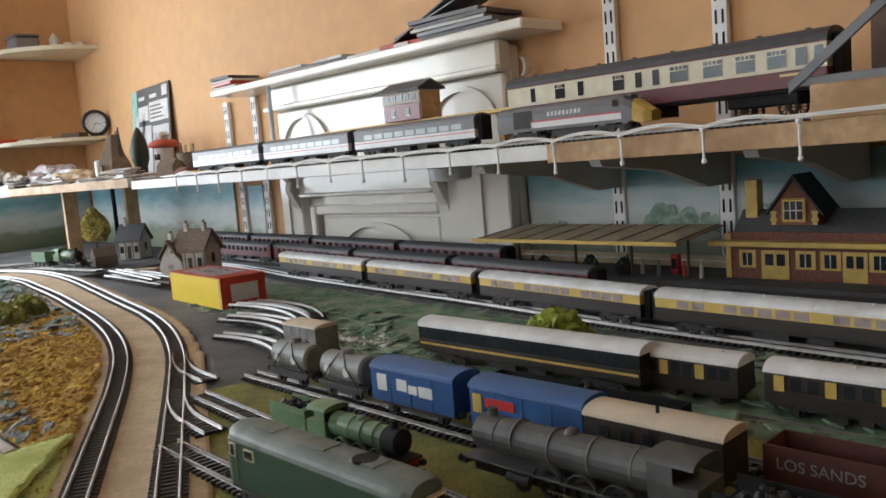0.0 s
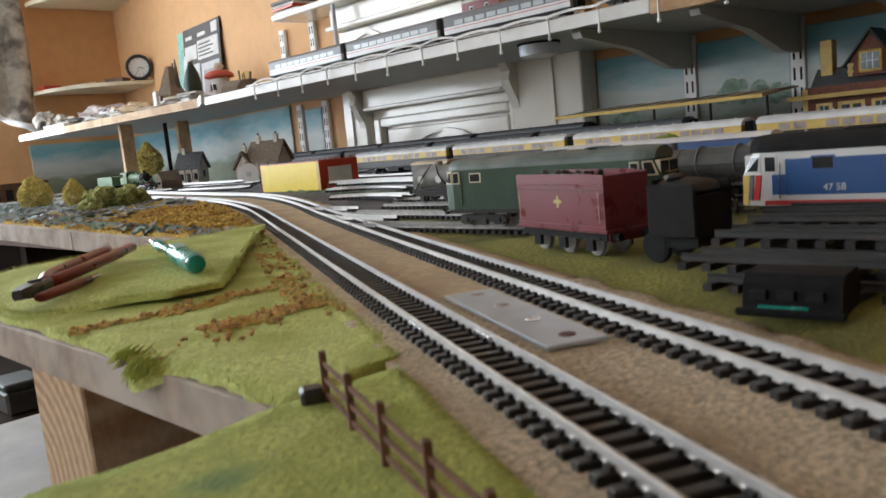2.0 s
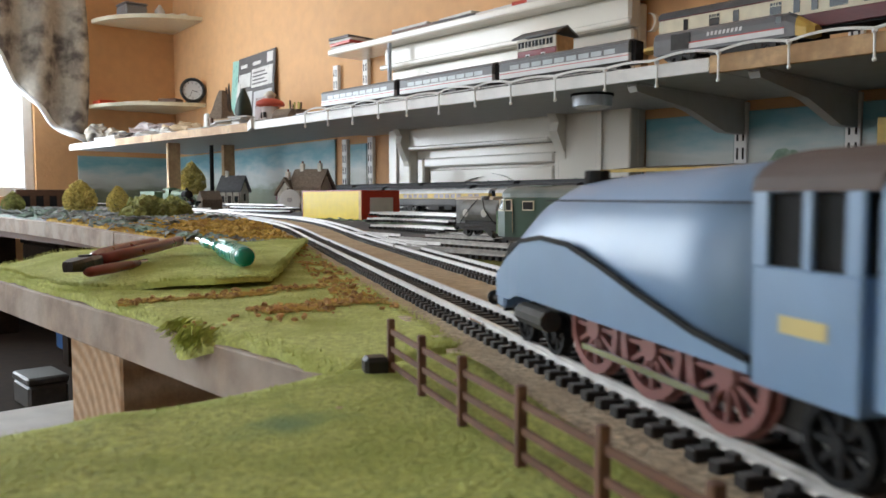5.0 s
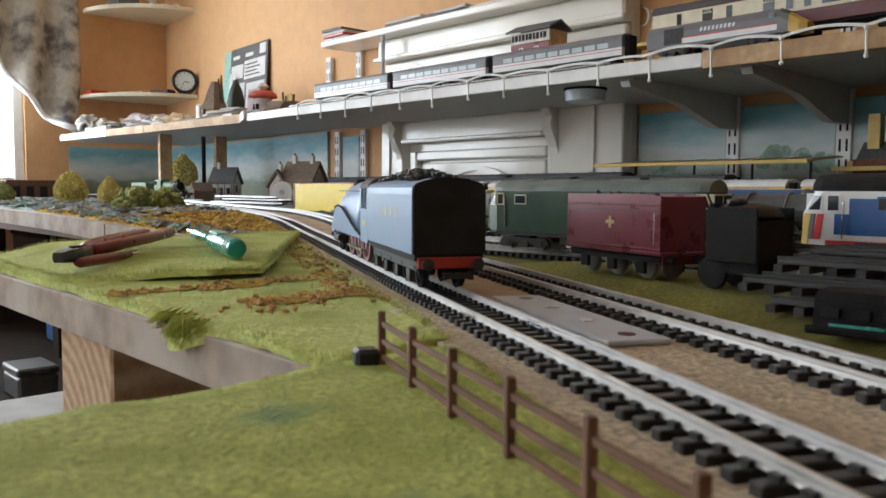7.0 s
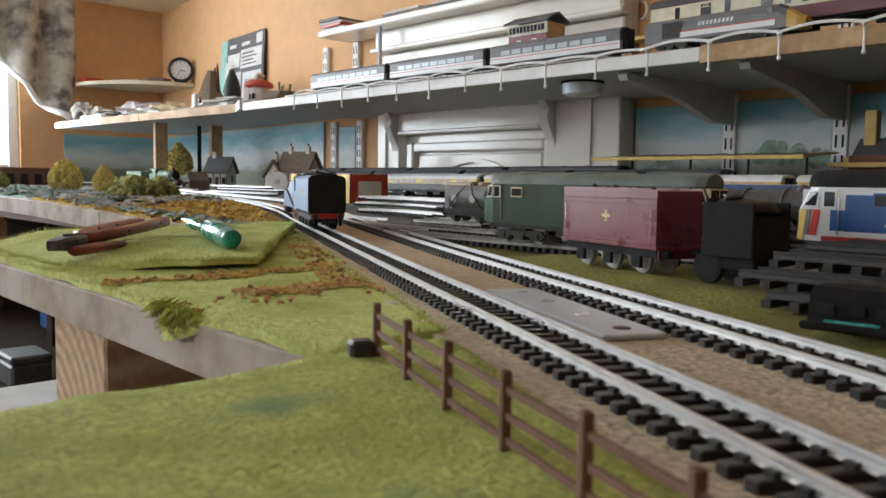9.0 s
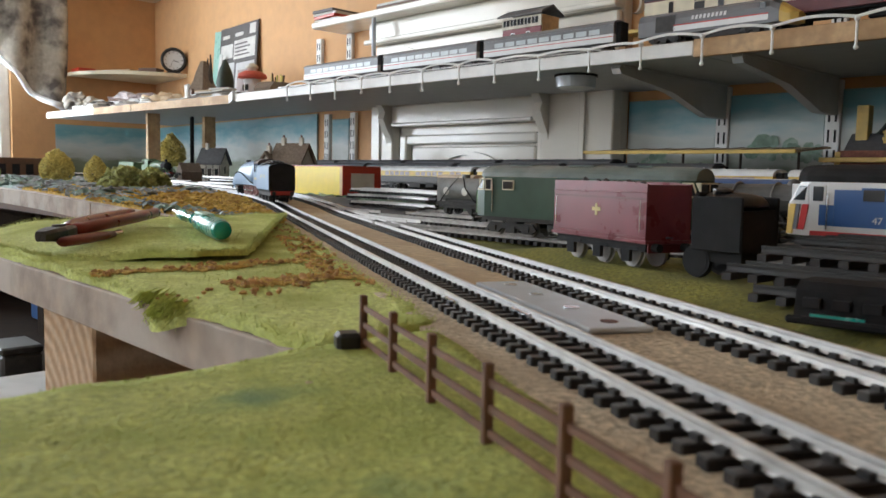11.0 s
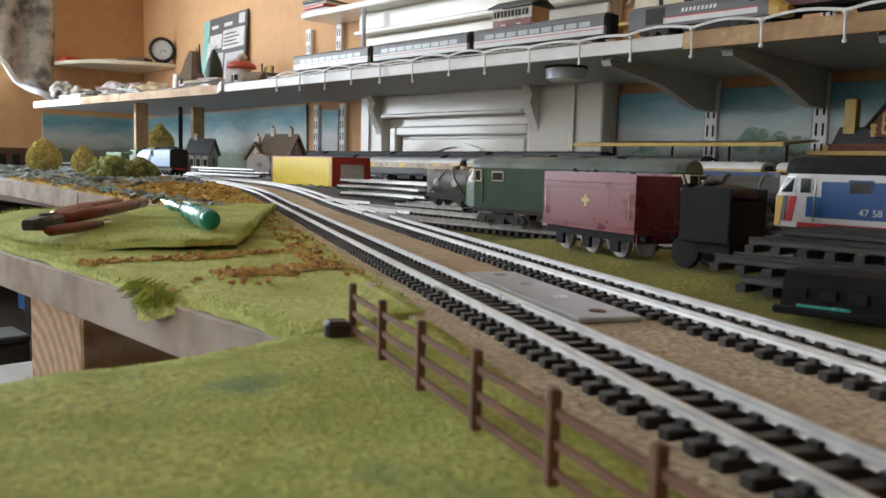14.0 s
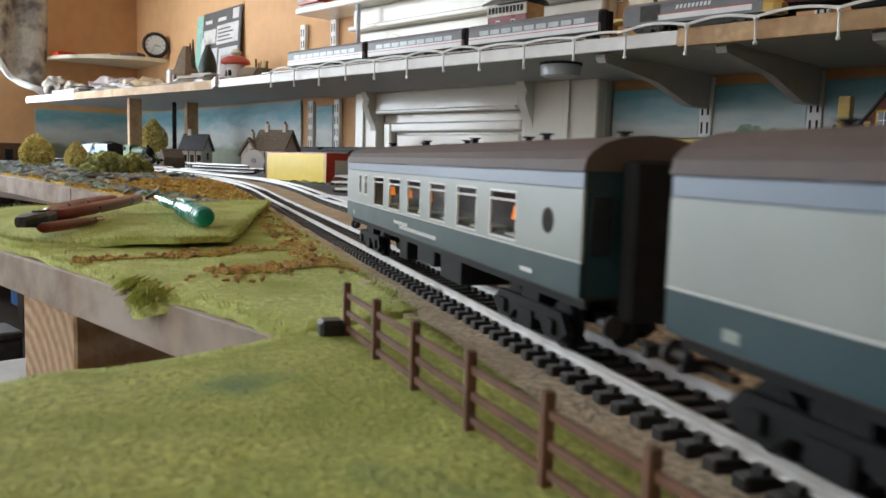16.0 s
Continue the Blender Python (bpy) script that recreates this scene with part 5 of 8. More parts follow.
def a4_loco(m):
    c = thing("streamlined_locomotive", m, "garter blue streamlined steam locomotive with a wedge front", "locomotive")
    L = 0.158
    H = -L / 2

    def ring(x, w, zb, zt, n=14, p=0.62):
        return [(H + x, w * math.cos(math.pi * i / n), zb + (zt - zb) * math.sin(math.pi * i / n) ** p) for i in range(n + 1)]

    bm = loft(bmesh.new(), [ring(0.024, 0.0166, 0.0245, 0.0640), ring(0.05, 0.0160, 0.0245, 0.0632), ring(0.09, 0.0155, 0.0245, 0.0622), ring(0.115, 0.0152, 0.0245, 0.0602), ring(0.130, 0.0148, 0.024, 0.0555), ring(0.143, 0.0142, 0.0225, 0.0480), ring(0.152, 0.0130, 0.0205, 0.0395), ring(0.157, 0.0110, 0.0190, 0.0300), ring(0.158, 0.0085, 0.0185, 0.0240)])
    part("casing", bm, "garter", c, smooth=True)
    # cab with side openings
    bm = B(H + 0.001, H + 0.0238, -0.0170, 0.0170, 0.0225, 0.0440, bevel=0.0003)
    for s in (-1, 1):
        for a, b in ((0.001, 0.004), (0.0108, 0.0125), (0.0205, 0.0238)):
            box(bm, H + a, H + b, s * 0.0166 - 0.0004, s * 0.0166 + 0.0004, 0.0440, 0.0570)
    part("cab", bm, "garter", c)
    part("cab_interior", B(H + 0.003, H + 0.0235, -0.0155, 0.0155, 0.0441, 0.0568), "matt", c)
    bm = loft(bmesh.new(), [[(H + x, y, z) for _, y, z in roof_ring(0, 0.0172, 0.0570, 0.0650)] for x in (-0.002, 0.0242)])
    part("cab_roof", bm, "brownroof", c)
    # side valances and their dark curved line
    top = [(0.0240, 0.0262), (0.040, 0.0285), (0.060, 0.0335), (0.078, 0.0385), (0.095, 0.0425), (0.112, 0.0435), (0.128, 0.0415), (0.142, 0.0360), (0.152, 0.0290)]
    for s in (-1, 1):
        o = [(H + x, z) for x, z in top] + [(H + 0.152, 0.0215), (H + 0.140, 0.0215), (H + 0.132, 0.0240), (H + 0.024, 0.0240)]
        bm = loft(bmesh.new(), [[(x, s * 0.0158, z) for x, z in o], [(x, s * (0.0174 - 0.0030 * max(0, (x - H - 0.125)) / 0.03), z) for x, z in o]])
        part("valance", bm, "garter", c)
        bm = sweep(bmesh.new(), [(H + x, s * (0.0173 - 0.0030 * max(0, (x - 0.125)) / 0.03), z) for x, z in top], [(-0.0004, -0.0002), (0.0004, -0.0002), (0.0004, 0.0012), (-0.0004, 0.0012)])
        part("lining", bm, "matt", c, "thin black lining")
        bm = sweep(bmesh.new(), [(H + x, s * 0.0163, 0.0548 - 0.00001 * x) for x in (0.024, 0.05, 0.08, 0.11)], [(-0.0003, 0), (0.0003, 0), (0.0003, 0.0005), (-0.0003, 0.0005)])
        part("handrail", bm, "matt", c)
        for x in (0.040, 0.067, 0.094):
            wheel(c, H + x, s * GAUGE, 0.0128, "wheelred", 12, name="driving_wheel")
        for x in (0.118, 0.140):
            wheel(c, H + x, s * GAUGE, 0.0064, "matt", 8)
        wheel(c, H + 0.012, s * GAUGE, 0.0074, "matt", 8)
        bm = sweep(bmesh.new(), [(H + 0.040, s * 0.0128, 0.0150), (H + 0.094, s * 0.0128, 0.0150)], [(-0.0006, -0.0008), (0.0006, -0.0008), (0.0006, 0.0008), (-0.0006, 0.0008)])
        part("coupling_rod", bm, "steel", c)
        bm = cyl(bmesh.new(), (H + 0.112, s * 0.0140, 0.0185), (H + 0.132, s * 0.0140, 0.0185), 0.0034, 10)
        part("cylinder", bm, "dirt", c)
        part("cab_number", B(H + 0.007, H + 0.017, s * 0.0170 - 0.0002, s * 0.0170 + 0.0002, 0.0330, 0.0360), "gold", c)
    bm = cyl(bmesh.new(), (H + 0.112, 0, 0.058), (H + 0.112, 0, 0.0640), 0.0040, 14, 0.0034)
    part("chimney", bm, "matt", c)
    part("frame", B(H + 0.004, H + 0.146, -0.0060, 0.0060, 0.0120, 0.0225), "dirt", c)
    part("buffer_beam", B(H + 0.1520, H + 0.1590, -0.0130, 0.0130, 0.0165, 0.0210, bevel=0.001), "garter", c)
    buffers(c, H + 0.159, 1, 0.0188)
    return c


def parked_coach(name, m, L, W, z0, z1, zr, mats, wins, zw, label, roofmat, gap=True, bog=True, vents=6, group="parked coaches", pane="pane", k=1.0, ribs=0):
    """A coach at rest: lower panel, window band, roof, window panes, ends, bogies. x runs to the right, its length centred."""
    c = thing(name, m, label, "coach", group)
    H = -L / 2
    lower, upper = mats
    part("lower_panel", B(H, H + L, -W, W, z0, zw[0] - 0.0012, bevel=0.0003), lower, c)
    part("window_band", B(H + 0.0004, H + L - 0.0004, -W + 0.0002, W - 0.0002, zw[0] - 0.0011, z1, bevel=0.0002), upper, c)
    for a, b in wins:
        bm = B(H + a, H + b, -W + 0.0000, -W + 0.0008, zw[0], zw[1])
        f = part("window", bm, pane, c)
    bm = loft(bmesh.new(), [roof_ring(H - 0.0005, W + 0.0006, z1 + 0.0001, zr), roof_ring(H + L + 0.0005, W + 0.0006, z1 + 0.0001, zr)])
    roof = part("roof", bm, roofmat, c)
    for i in range(ribs):
        x = H + (i + 0.5) * L / ribs
        bm = loft(bmesh.new(), [[(x + d, y * 1.012, z + 0.0003) for _, y, z in roof_ring(0, W + 0.0006, z1 + 0.0002, zr)] for d in (-0.0004, 0.0004)])
        part("roof_rib", bm, roofmat, roof)
    for i in range(vents):
        x = H + (i + 0.5) * L / vents
        bm = cyl(bmesh.new(), (x, -0.003, zr - 0.0008), (x, -0.003, zr + 0.0014), 0.0016 * k, 8)
        part("roof_vent", bm, roofmat, roof)
    if gap:
        for x, d in ((H, -1), (H + L, 1)):
            part("gangway", B(min(x, x + d * 0.009), max(x, x + d * 0.009), -W * 0.62, W * 0.62, z0 - 0.004, z1 + 0.005, bevel=0.001), "matt", c)
    bm = B(H + 0.003, H + L - 0.003, -W * 0.82, W * 0.82, z0 - 0.003 * k, z0 - 0.0002)
    box(bm, H + L * 0.36, H + L * 0.48, -W * 0.75, W * 0.75, z0 - 0.010 * k, z0 - 0.0031 * k)
    box(bm, H + L * 0.54, H + L * 0.62, -W * 0.75, W * 0.75, z0 - 0.009 * k, z0 - 0.0031 * k)
    part("underframe", bm, "dirt", c)
    if bog:
        for x in (H + L * 0.15, H + L * 0.85):
            bogie(c, x, z1=z0 - 0.0031 if k == 1.0 else 0.0205)
    return c


def regular(n, L, w, margin=0.012):
    step = (L - 2 * margin) / n
    return [(margin + i * step + (step - w) / 2, margin + i * step + (step + w) / 2) for i in range(n)]


def four_wheels(c, xs, r=0.0068):
    for x in xs:
        for s in (-1, 1):
            wheel(c, x, s * GAUGE, r, "dirt", 8)
    bm = bmesh.new()
    for s in (-1, 1):
        box(bm, min(xs) - 0.012, max(xs) + 0.012, s * 0.0128 - 0.0008, s * 0.0128 + 0.0008, 0.0150, 0.0185)
        for x in xs:
            box(bm, x - 0.0032, x + 0.0032, s * 0.0132 - 0.001, s * 0.0132 + 0.001, 0.0095, 0.0152)
            box(bm, x - 0.008, x + 0.008, s * 0.0130 - 0.0008, s * 0.0130 + 0.0008, 0.0158, 0.0172)
    part("underframe", bm, "dirt", c)


def van(name, m, L, colour, roofmat, label, zt=0.050, zr=0.057, marks=()):
    c = thing(name, m, label, "wagon", "goods wagons")
    H, W = -L / 2, 0.0172
    part("body", B(H, H + L, -W, W, 0.0190, zt, bevel=0.0004), colour, c)
    for i in range(3):
        x = H + L * (i + 1) / 4
        part("body_strap", B(x - 0.0006, x + 0.0006, -W - 0.0004, -W + 0.0003, 0.0192, zt - 0.0004), colour, c)
    bm = loft(bmesh.new(), [roof_ring(H - 0.0008, W + 0.0008, zt + 0.0002, zr), roof_ring(H + L + 0.0008, W + 0.0008, zt + 0.0002, zr)])
    part("roof", bm, roofmat, c)
    four_wheels(c, (-L * 0.30, L * 0.30))
    for x, d in ((H, -1), (H + L, 1)):
        buffers(c, x, d, 0.0205)
    for x0, x1, z0, z1, mat, nm in marks:
        part(nm, B(H + x0, H + x1, -W - 0.0009, -W - 0.0001, z0, z1, bevel=0.0002), mat, c)
    return c


def open_wagon(name, m, L, colour, label, zt=0.040, marks=()):
    c = thing(name, m, label, "wagon", "goods wagons")
    H, W = -L / 2, 0.0168
    part("wagon_floor", B(H + 0.001, H + L - 0.001, -W + 0.001, W - 0.001, 0.0190, 0.0215), colour, c)
    for s in (-1, 1):
        part("side", B(H, H + L, min(s * W, s * (W - 0.0014)), max(s * W, s * (W - 0.0014)), 0.0190, zt, bevel=0.0002), colour, c)
        part("end", B(min(s * L / 2, s * (L / 2 - 0.0014)), max(s * L / 2, s * (L / 2 - 0.0014)), -W + 0.0015, W - 0.0015, 0.0190, zt, bevel=0.0002), colour, c)
    for x0, x1, z0, z1, mat, nm in marks:
        part(nm, B(H + x0, H + x1, -W - 0.0004, -W + 0.0001, z0, z1), mat, c)
    four_wheels(c, (-L * 0.28, L * 0.28))
    for x, d in ((H, -1), (H + L, 1)):
        buffers(c, x, d, 0.0205)
    return c


def tank_wagon(name, m, label, L=0.076):
    c = thing(name, m, label, "wagon", "goods wagons")
    H = -L / 2
    bm = cyl(bmesh.new(), (H + 0.006, 0, 0.0375), (H + L - 0.006, 0, 0.0375), 0.0150, 24)
    cyl(bm, (H + 0.004, 0, 0.0375), (H + 0.006, 0, 0.0375), 0.0120, 24, 0.0150)
    cyl(bm, (H + L - 0.006, 0, 0.0375), (H + L - 0.004, 0, 0.0375), 0.0150, 24, 0.0120)
    part("tank", bm, "silver", c, smooth=False)
    part("dome", cyl(bmesh.new(), (0, 0, 0.050), (0, 0, 0.057), 0.0052, 14), "silver", c)
    for i in (-1, 1):
        bm = bmesh.new()
        for a in (-1, 1):
            sweep(bm, [(H + L / 2 + i * 0.030, a * 0.0150, 0.0235), (i * 0.014, a * 0.0158, 0.0400), (i * 0.004, a * 0.0090, 0.0535)], [(-0.0006, -0.0004), (0.0006, -0.0004), (0.0006, 0.0004), (-0.0006, 0.0004)])
        part("strap", bm, "matt", c)
    part("chassis", B(H, H + L, -0.0145, 0.0145, 0.0188, 0.0228, bevel=0.0004), "dirt", c)
    part("saddle", B(H + 0.012, H + L - 0.012, -0.010, 0.010, 0.0229, 0.0270), "dirt", c)
    for x0 in (-0.02, 0.012):
        part("round_label", cyl(bmesh.new(), (x0, -0.0152, 0.036), (x0, -0.0146, 0.036), 0.005, 14), "paper", c)
    four_wheels(c, (-L * 0.28, L * 0.28))
    for x, d in ((H, -1), (H + L, 1)):
        buffers(c, x, d, 0.0205)
    return c


def steam_loco(name, m, colour, label, L=0.165, cab_left=False, boiler_r=0.0118, zc=0.041):
    """A tender engine's locomotive; its smokebox at +x unless cab_left is false."""
    c = thing(name, m, label, "locomotive", "parked locomotives")
    f = 1 if cab_left else -1
    H = L / 2
    X = lambda x: f * (x - H)
    x0 = 0.034
    bm = cyl(bmesh.new(), (X(x0), 0, zc), (X(L - 0.030), 0, zc - 0.001), boiler_r + 0.0008, 20, boiler_r)
    part("boiler", bm, colour, c)
    for i in range(4):
        x = x0 + 0.012 + i * (L - 0.08) / 3.4
        part("boiler_band", cyl(bmesh.new(), (X(x), 0, zc), (X(x + 0.0010), 0, zc), boiler_r + 0.0012, 20), "silver" if colour != "gunmetal" else "silver", c)
    part("smokebox", cyl(bmesh.new(), (X(L - 0.0298), 0, zc - 0.001), (X(L - 0.010), 0, zc - 0.001), boiler_r + 0.0006, 20), "matt" if colour != "gunmetal" else "gunmetal", c)
    part("smokebox_door", cyl(bmesh.new(), (X(L - 0.0098), 0, zc - 0.001), (X(L - 0.007), 0, zc - 0.001), boiler_r - 0.001, 20, boiler_r - 0.005), "matt" if colour != "gunmetal" else "gunmetal", c)
    part("chimney", cyl(bmesh.new(), (X(L - 0.020), 0, zc + 0.008), (X(L - 0.020), 0, 0.0600), 0.0042, 14, 0.0036), "matt" if colour != "gunmetal" else "gunmetal", c)
    part("dome", blob(bmesh.new(), (X(L * 0.52), 0, zc + boiler_r - 0.001), 0.0055, 0, 2, (1, 1, 0.9)), colour, c, smooth=True)
    bm = B(min(X(0), X(x0 - 0.001)), max(X(0), X(x0 - 0.001)), -0.0160, 0.0160, 0.0250, 0.0435, bevel=0.0003)
    for s in (-1, 1):
        box(bm, min(X(0.016), X(x0 - 0.001)), max(X(0.016), X(x0 - 0.001)), s * 0.0156 - 0.0004, s * 0.0156 + 0.0004, 0.0435, 0.0545)
    part("cab", bm, colour, c)
    part("cab_interior", B(min(X(0.018), X(x0 - 0.002)), max(X(0.018), X(x0 - 0.002)), -0.0148, 0.0148, 0.0436, 0.0543), "matt", c)
    bm = loft(bmesh.new(), [[(X(x), y, z) for _, y, z in roof_ring(0, 0.0164, 0.0546, 0.0605)] for x in (0.002, x0)])
    part("cab_roof", bm, colour, c)
    part("running_plate", B(-H, H, -0.0158, 0.0158, 0.0232, 0.0248, bevel=0.0003), colour if colour == "gunmetal" else "matt", c)
    for s in (-1, 1):
        for i, x in enumerate((0.055, 0.083, 0.111)):
            wheel(c, X(x), s * GAUGE, 0.0112, "dirt", 10, name="driving_wheel")
            rg = lambda a: [(X(x) + q * math.cos(a), s * w, 0.0205 + q * math.sin(a)) for q, w in ((0.0125, 0.0120), (0.0132, 0.0120), (0.0132, 0.0154), (0.0125, 0.0154))]
            bm = loft(bmesh.new(), [rg(math.pi * j / 8) for j in range(9)])
            part("splasher", bm, colour, c)
        wheel(c, X(0.138), s * GAUGE, 0.0060, "dirt", 8)
        part("cylinder", cyl(bmesh.new(), (X(0.126), s * 0.0140, 0.0185), (X(0.146), s * 0.0140, 0.0185), 0.0036, 12), "dirt", c)
        bm = sweep(bmesh.new(), [(X(0.055), s * 0.0126, 0.0155), (X(0.111), s * 0.0126, 0.0155)], [(-0.0005, -0.0008), (0.0005, -0.0008), (0.0005, 0.0008), (-0.0005, 0.0008)])
        part("coupling_rod", bm, "steel", c)
    part("frame", B(-H + 0.004, H - 0.004, -0.006, 0.006, 0.012, 0.0231), "dirt", c)
    buffers(c, X(L), f, 0.0205)
    part("buffer_beam", B(min(X(L - 0.002), X(L)), max(X(L - 0.002), X(L)), -0.014, 0.014, 0.0180, 0.0231), "red" if colour != "gunmetal" else "gunmetal", c)
    return c


def steam_tender(name, m, colour, label, L=0.092, W=0.0158, zt=0.050, crest=None, dz=0.0, line=None):
    c = thing(name, m, label, "tender", "parked tenders")
    H = -L / 2
    bm = bmesh.new()
    for s in (-1, 1):
        y0, y1 = min(s * W, s * (W - 0.001)), max(s * W, s * (W - 0.001))
        box(bm, H, H + L, y0, y1, 0.0235, zt - 0.006)
        o = [(H, zt - 0.006), (H + L, zt - 0.006), (H + L, zt - 0.001), (H + L - 0.010, zt - 0.0005), (H + L - 0.012, zt), (H, zt)]
        loft(bm, [[(x, y0, z) for x, z in o], [(x, y1 - 0.0 if s > 0 else y1, z) for x, z in o]])
    part("side_sheet", bm, colour, c)
    for s in (-1, 1):
        for zb, tb in ((zt - 0.0065, 0.0008), (0.0246, 0.0007)):
            part("beading", B(H, H + L, min(s * (W - 0.0002), s * (W + 0.0006)), max(s * (W - 0.0002), s * (W + 0.0006)), zb, zb + tb, bevel=0.0002), colour, c)
        for x in (H + 0.004, H + L - 0.004):
            part("grab_rail", cyl(bmesh.new(), (x, s * (W + 0.0011), 0.0275), (x, s * (W + 0.0011), zt - 0.0105), 0.00035, 6), "steel", c)
    part("rear_sheet", B(H + L - 0.0012, H + L, -W + 0.0011, W - 0.0011, 0.0235, zt - 0.0015), colour, c)
    part("front_sheet", B(H, H + 0.001, -W + 0.0011, W - 0.0011, 0.0235, zt - 0.010), colour, c)
    part("tank_top", B(H + 0.0012, H + L - 0.0014, -W + 0.0012, W - 0.0012, 0.024, zt - 0.012), "matt", c)
    bm = bmesh.new()
    rng = random.Random(5)
    for i in range(70):
        x, y = rng.uniform(H + 0.008, H + L * 0.65), rng.uniform(-0.010, 0.010)
        blob(bm, (x, y, zt - 0.009 + rng.uniform(0, 0.0085)), rng.uniform(0.0015, 0.0030), 0.5, 1, seed=i)
    tagged(part("coal", bm, "coal", c), kind="stuff")
    part("water_filler", blob(bmesh.new(), (H + L - 0.020, 0, zt - 0.010), 0.008, 0.05, 2, (1.1, 0.8, 0.7)), "silver", c, smooth=True)
    part("footplate", B(H - 0.002, H + L + 0.001, -W - 0.0004, W + 0.0004, 0.0215, 0.0234, bevel=0.0003), colour, c)
    for s in (-1, 1):
        if line:
            part("lining", B(H + 0.001, H + L - 0.001, min(s * W, s * (W + 0.0002)), max(s * W, s * (W + 0.0002)), zt - 0.0100, zt - 0.0088), line, c)
        bm = B(H + 0.002, H + L - 0.002, s * 0.0132 - 0.0008, s * 0.0132 + 0.0008, 0.0170, 0.0214)
        for i in (-1, 0, 1):
            box(bm, i * L * 0.30 - 0.0036, i * L * 0.30 + 0.0036, s * 0.0138 - 0.0012, s * 0.0138 + 0.0012, 0.0105, 0.0172)
            box(bm, i * L * 0.30 - 0.010, i * L * 0.30 + 0.010, s * 0.0136 - 0.0008, s * 0.0136 + 0.0008, 0.0172, 0.0192)
            wheel(c, i * L * 0.30, s * GAUGE, 0.0080, "darkrail", 0, zc=0.0080 + 0.007 + dz)
        part("side_frame", bm, "matt", c)
    if crest:
        bm = B(-0.001, 0.001, -W - 0.0003, -W, 0.0355, 0.0425)
        box(bm, -0.004, -0.0011, -W - 0.0003, -W, 0.0380, 0.0402)
        box(bm, 0.0011, 0.004, -W - 0.0003, -W, 0.0380, 0.0402)
        part("crest", bm, crest, c, "faded gold crest")
    for s in (-1, 1):
        part("buffer", cyl(bmesh.new(), (H + L + 0.001, s * 0.0105, 0.0195), (H + L + 0.006, s * 0.0105, 0.0195), 0.0024, 10), "matt", c)
    part("buffer_beam", B(H + L, H + L + 0.001, -0.0145, 0.0145, 0.0165, 0.0214), "maroon" if colour == "crimson" else "matt", c)
    part("brake_pipe", B(H + L + 0.0011, H + L + 0.0018, -0.003, 0.002, 0.0245, 0.0254), "steel", c)
    return c


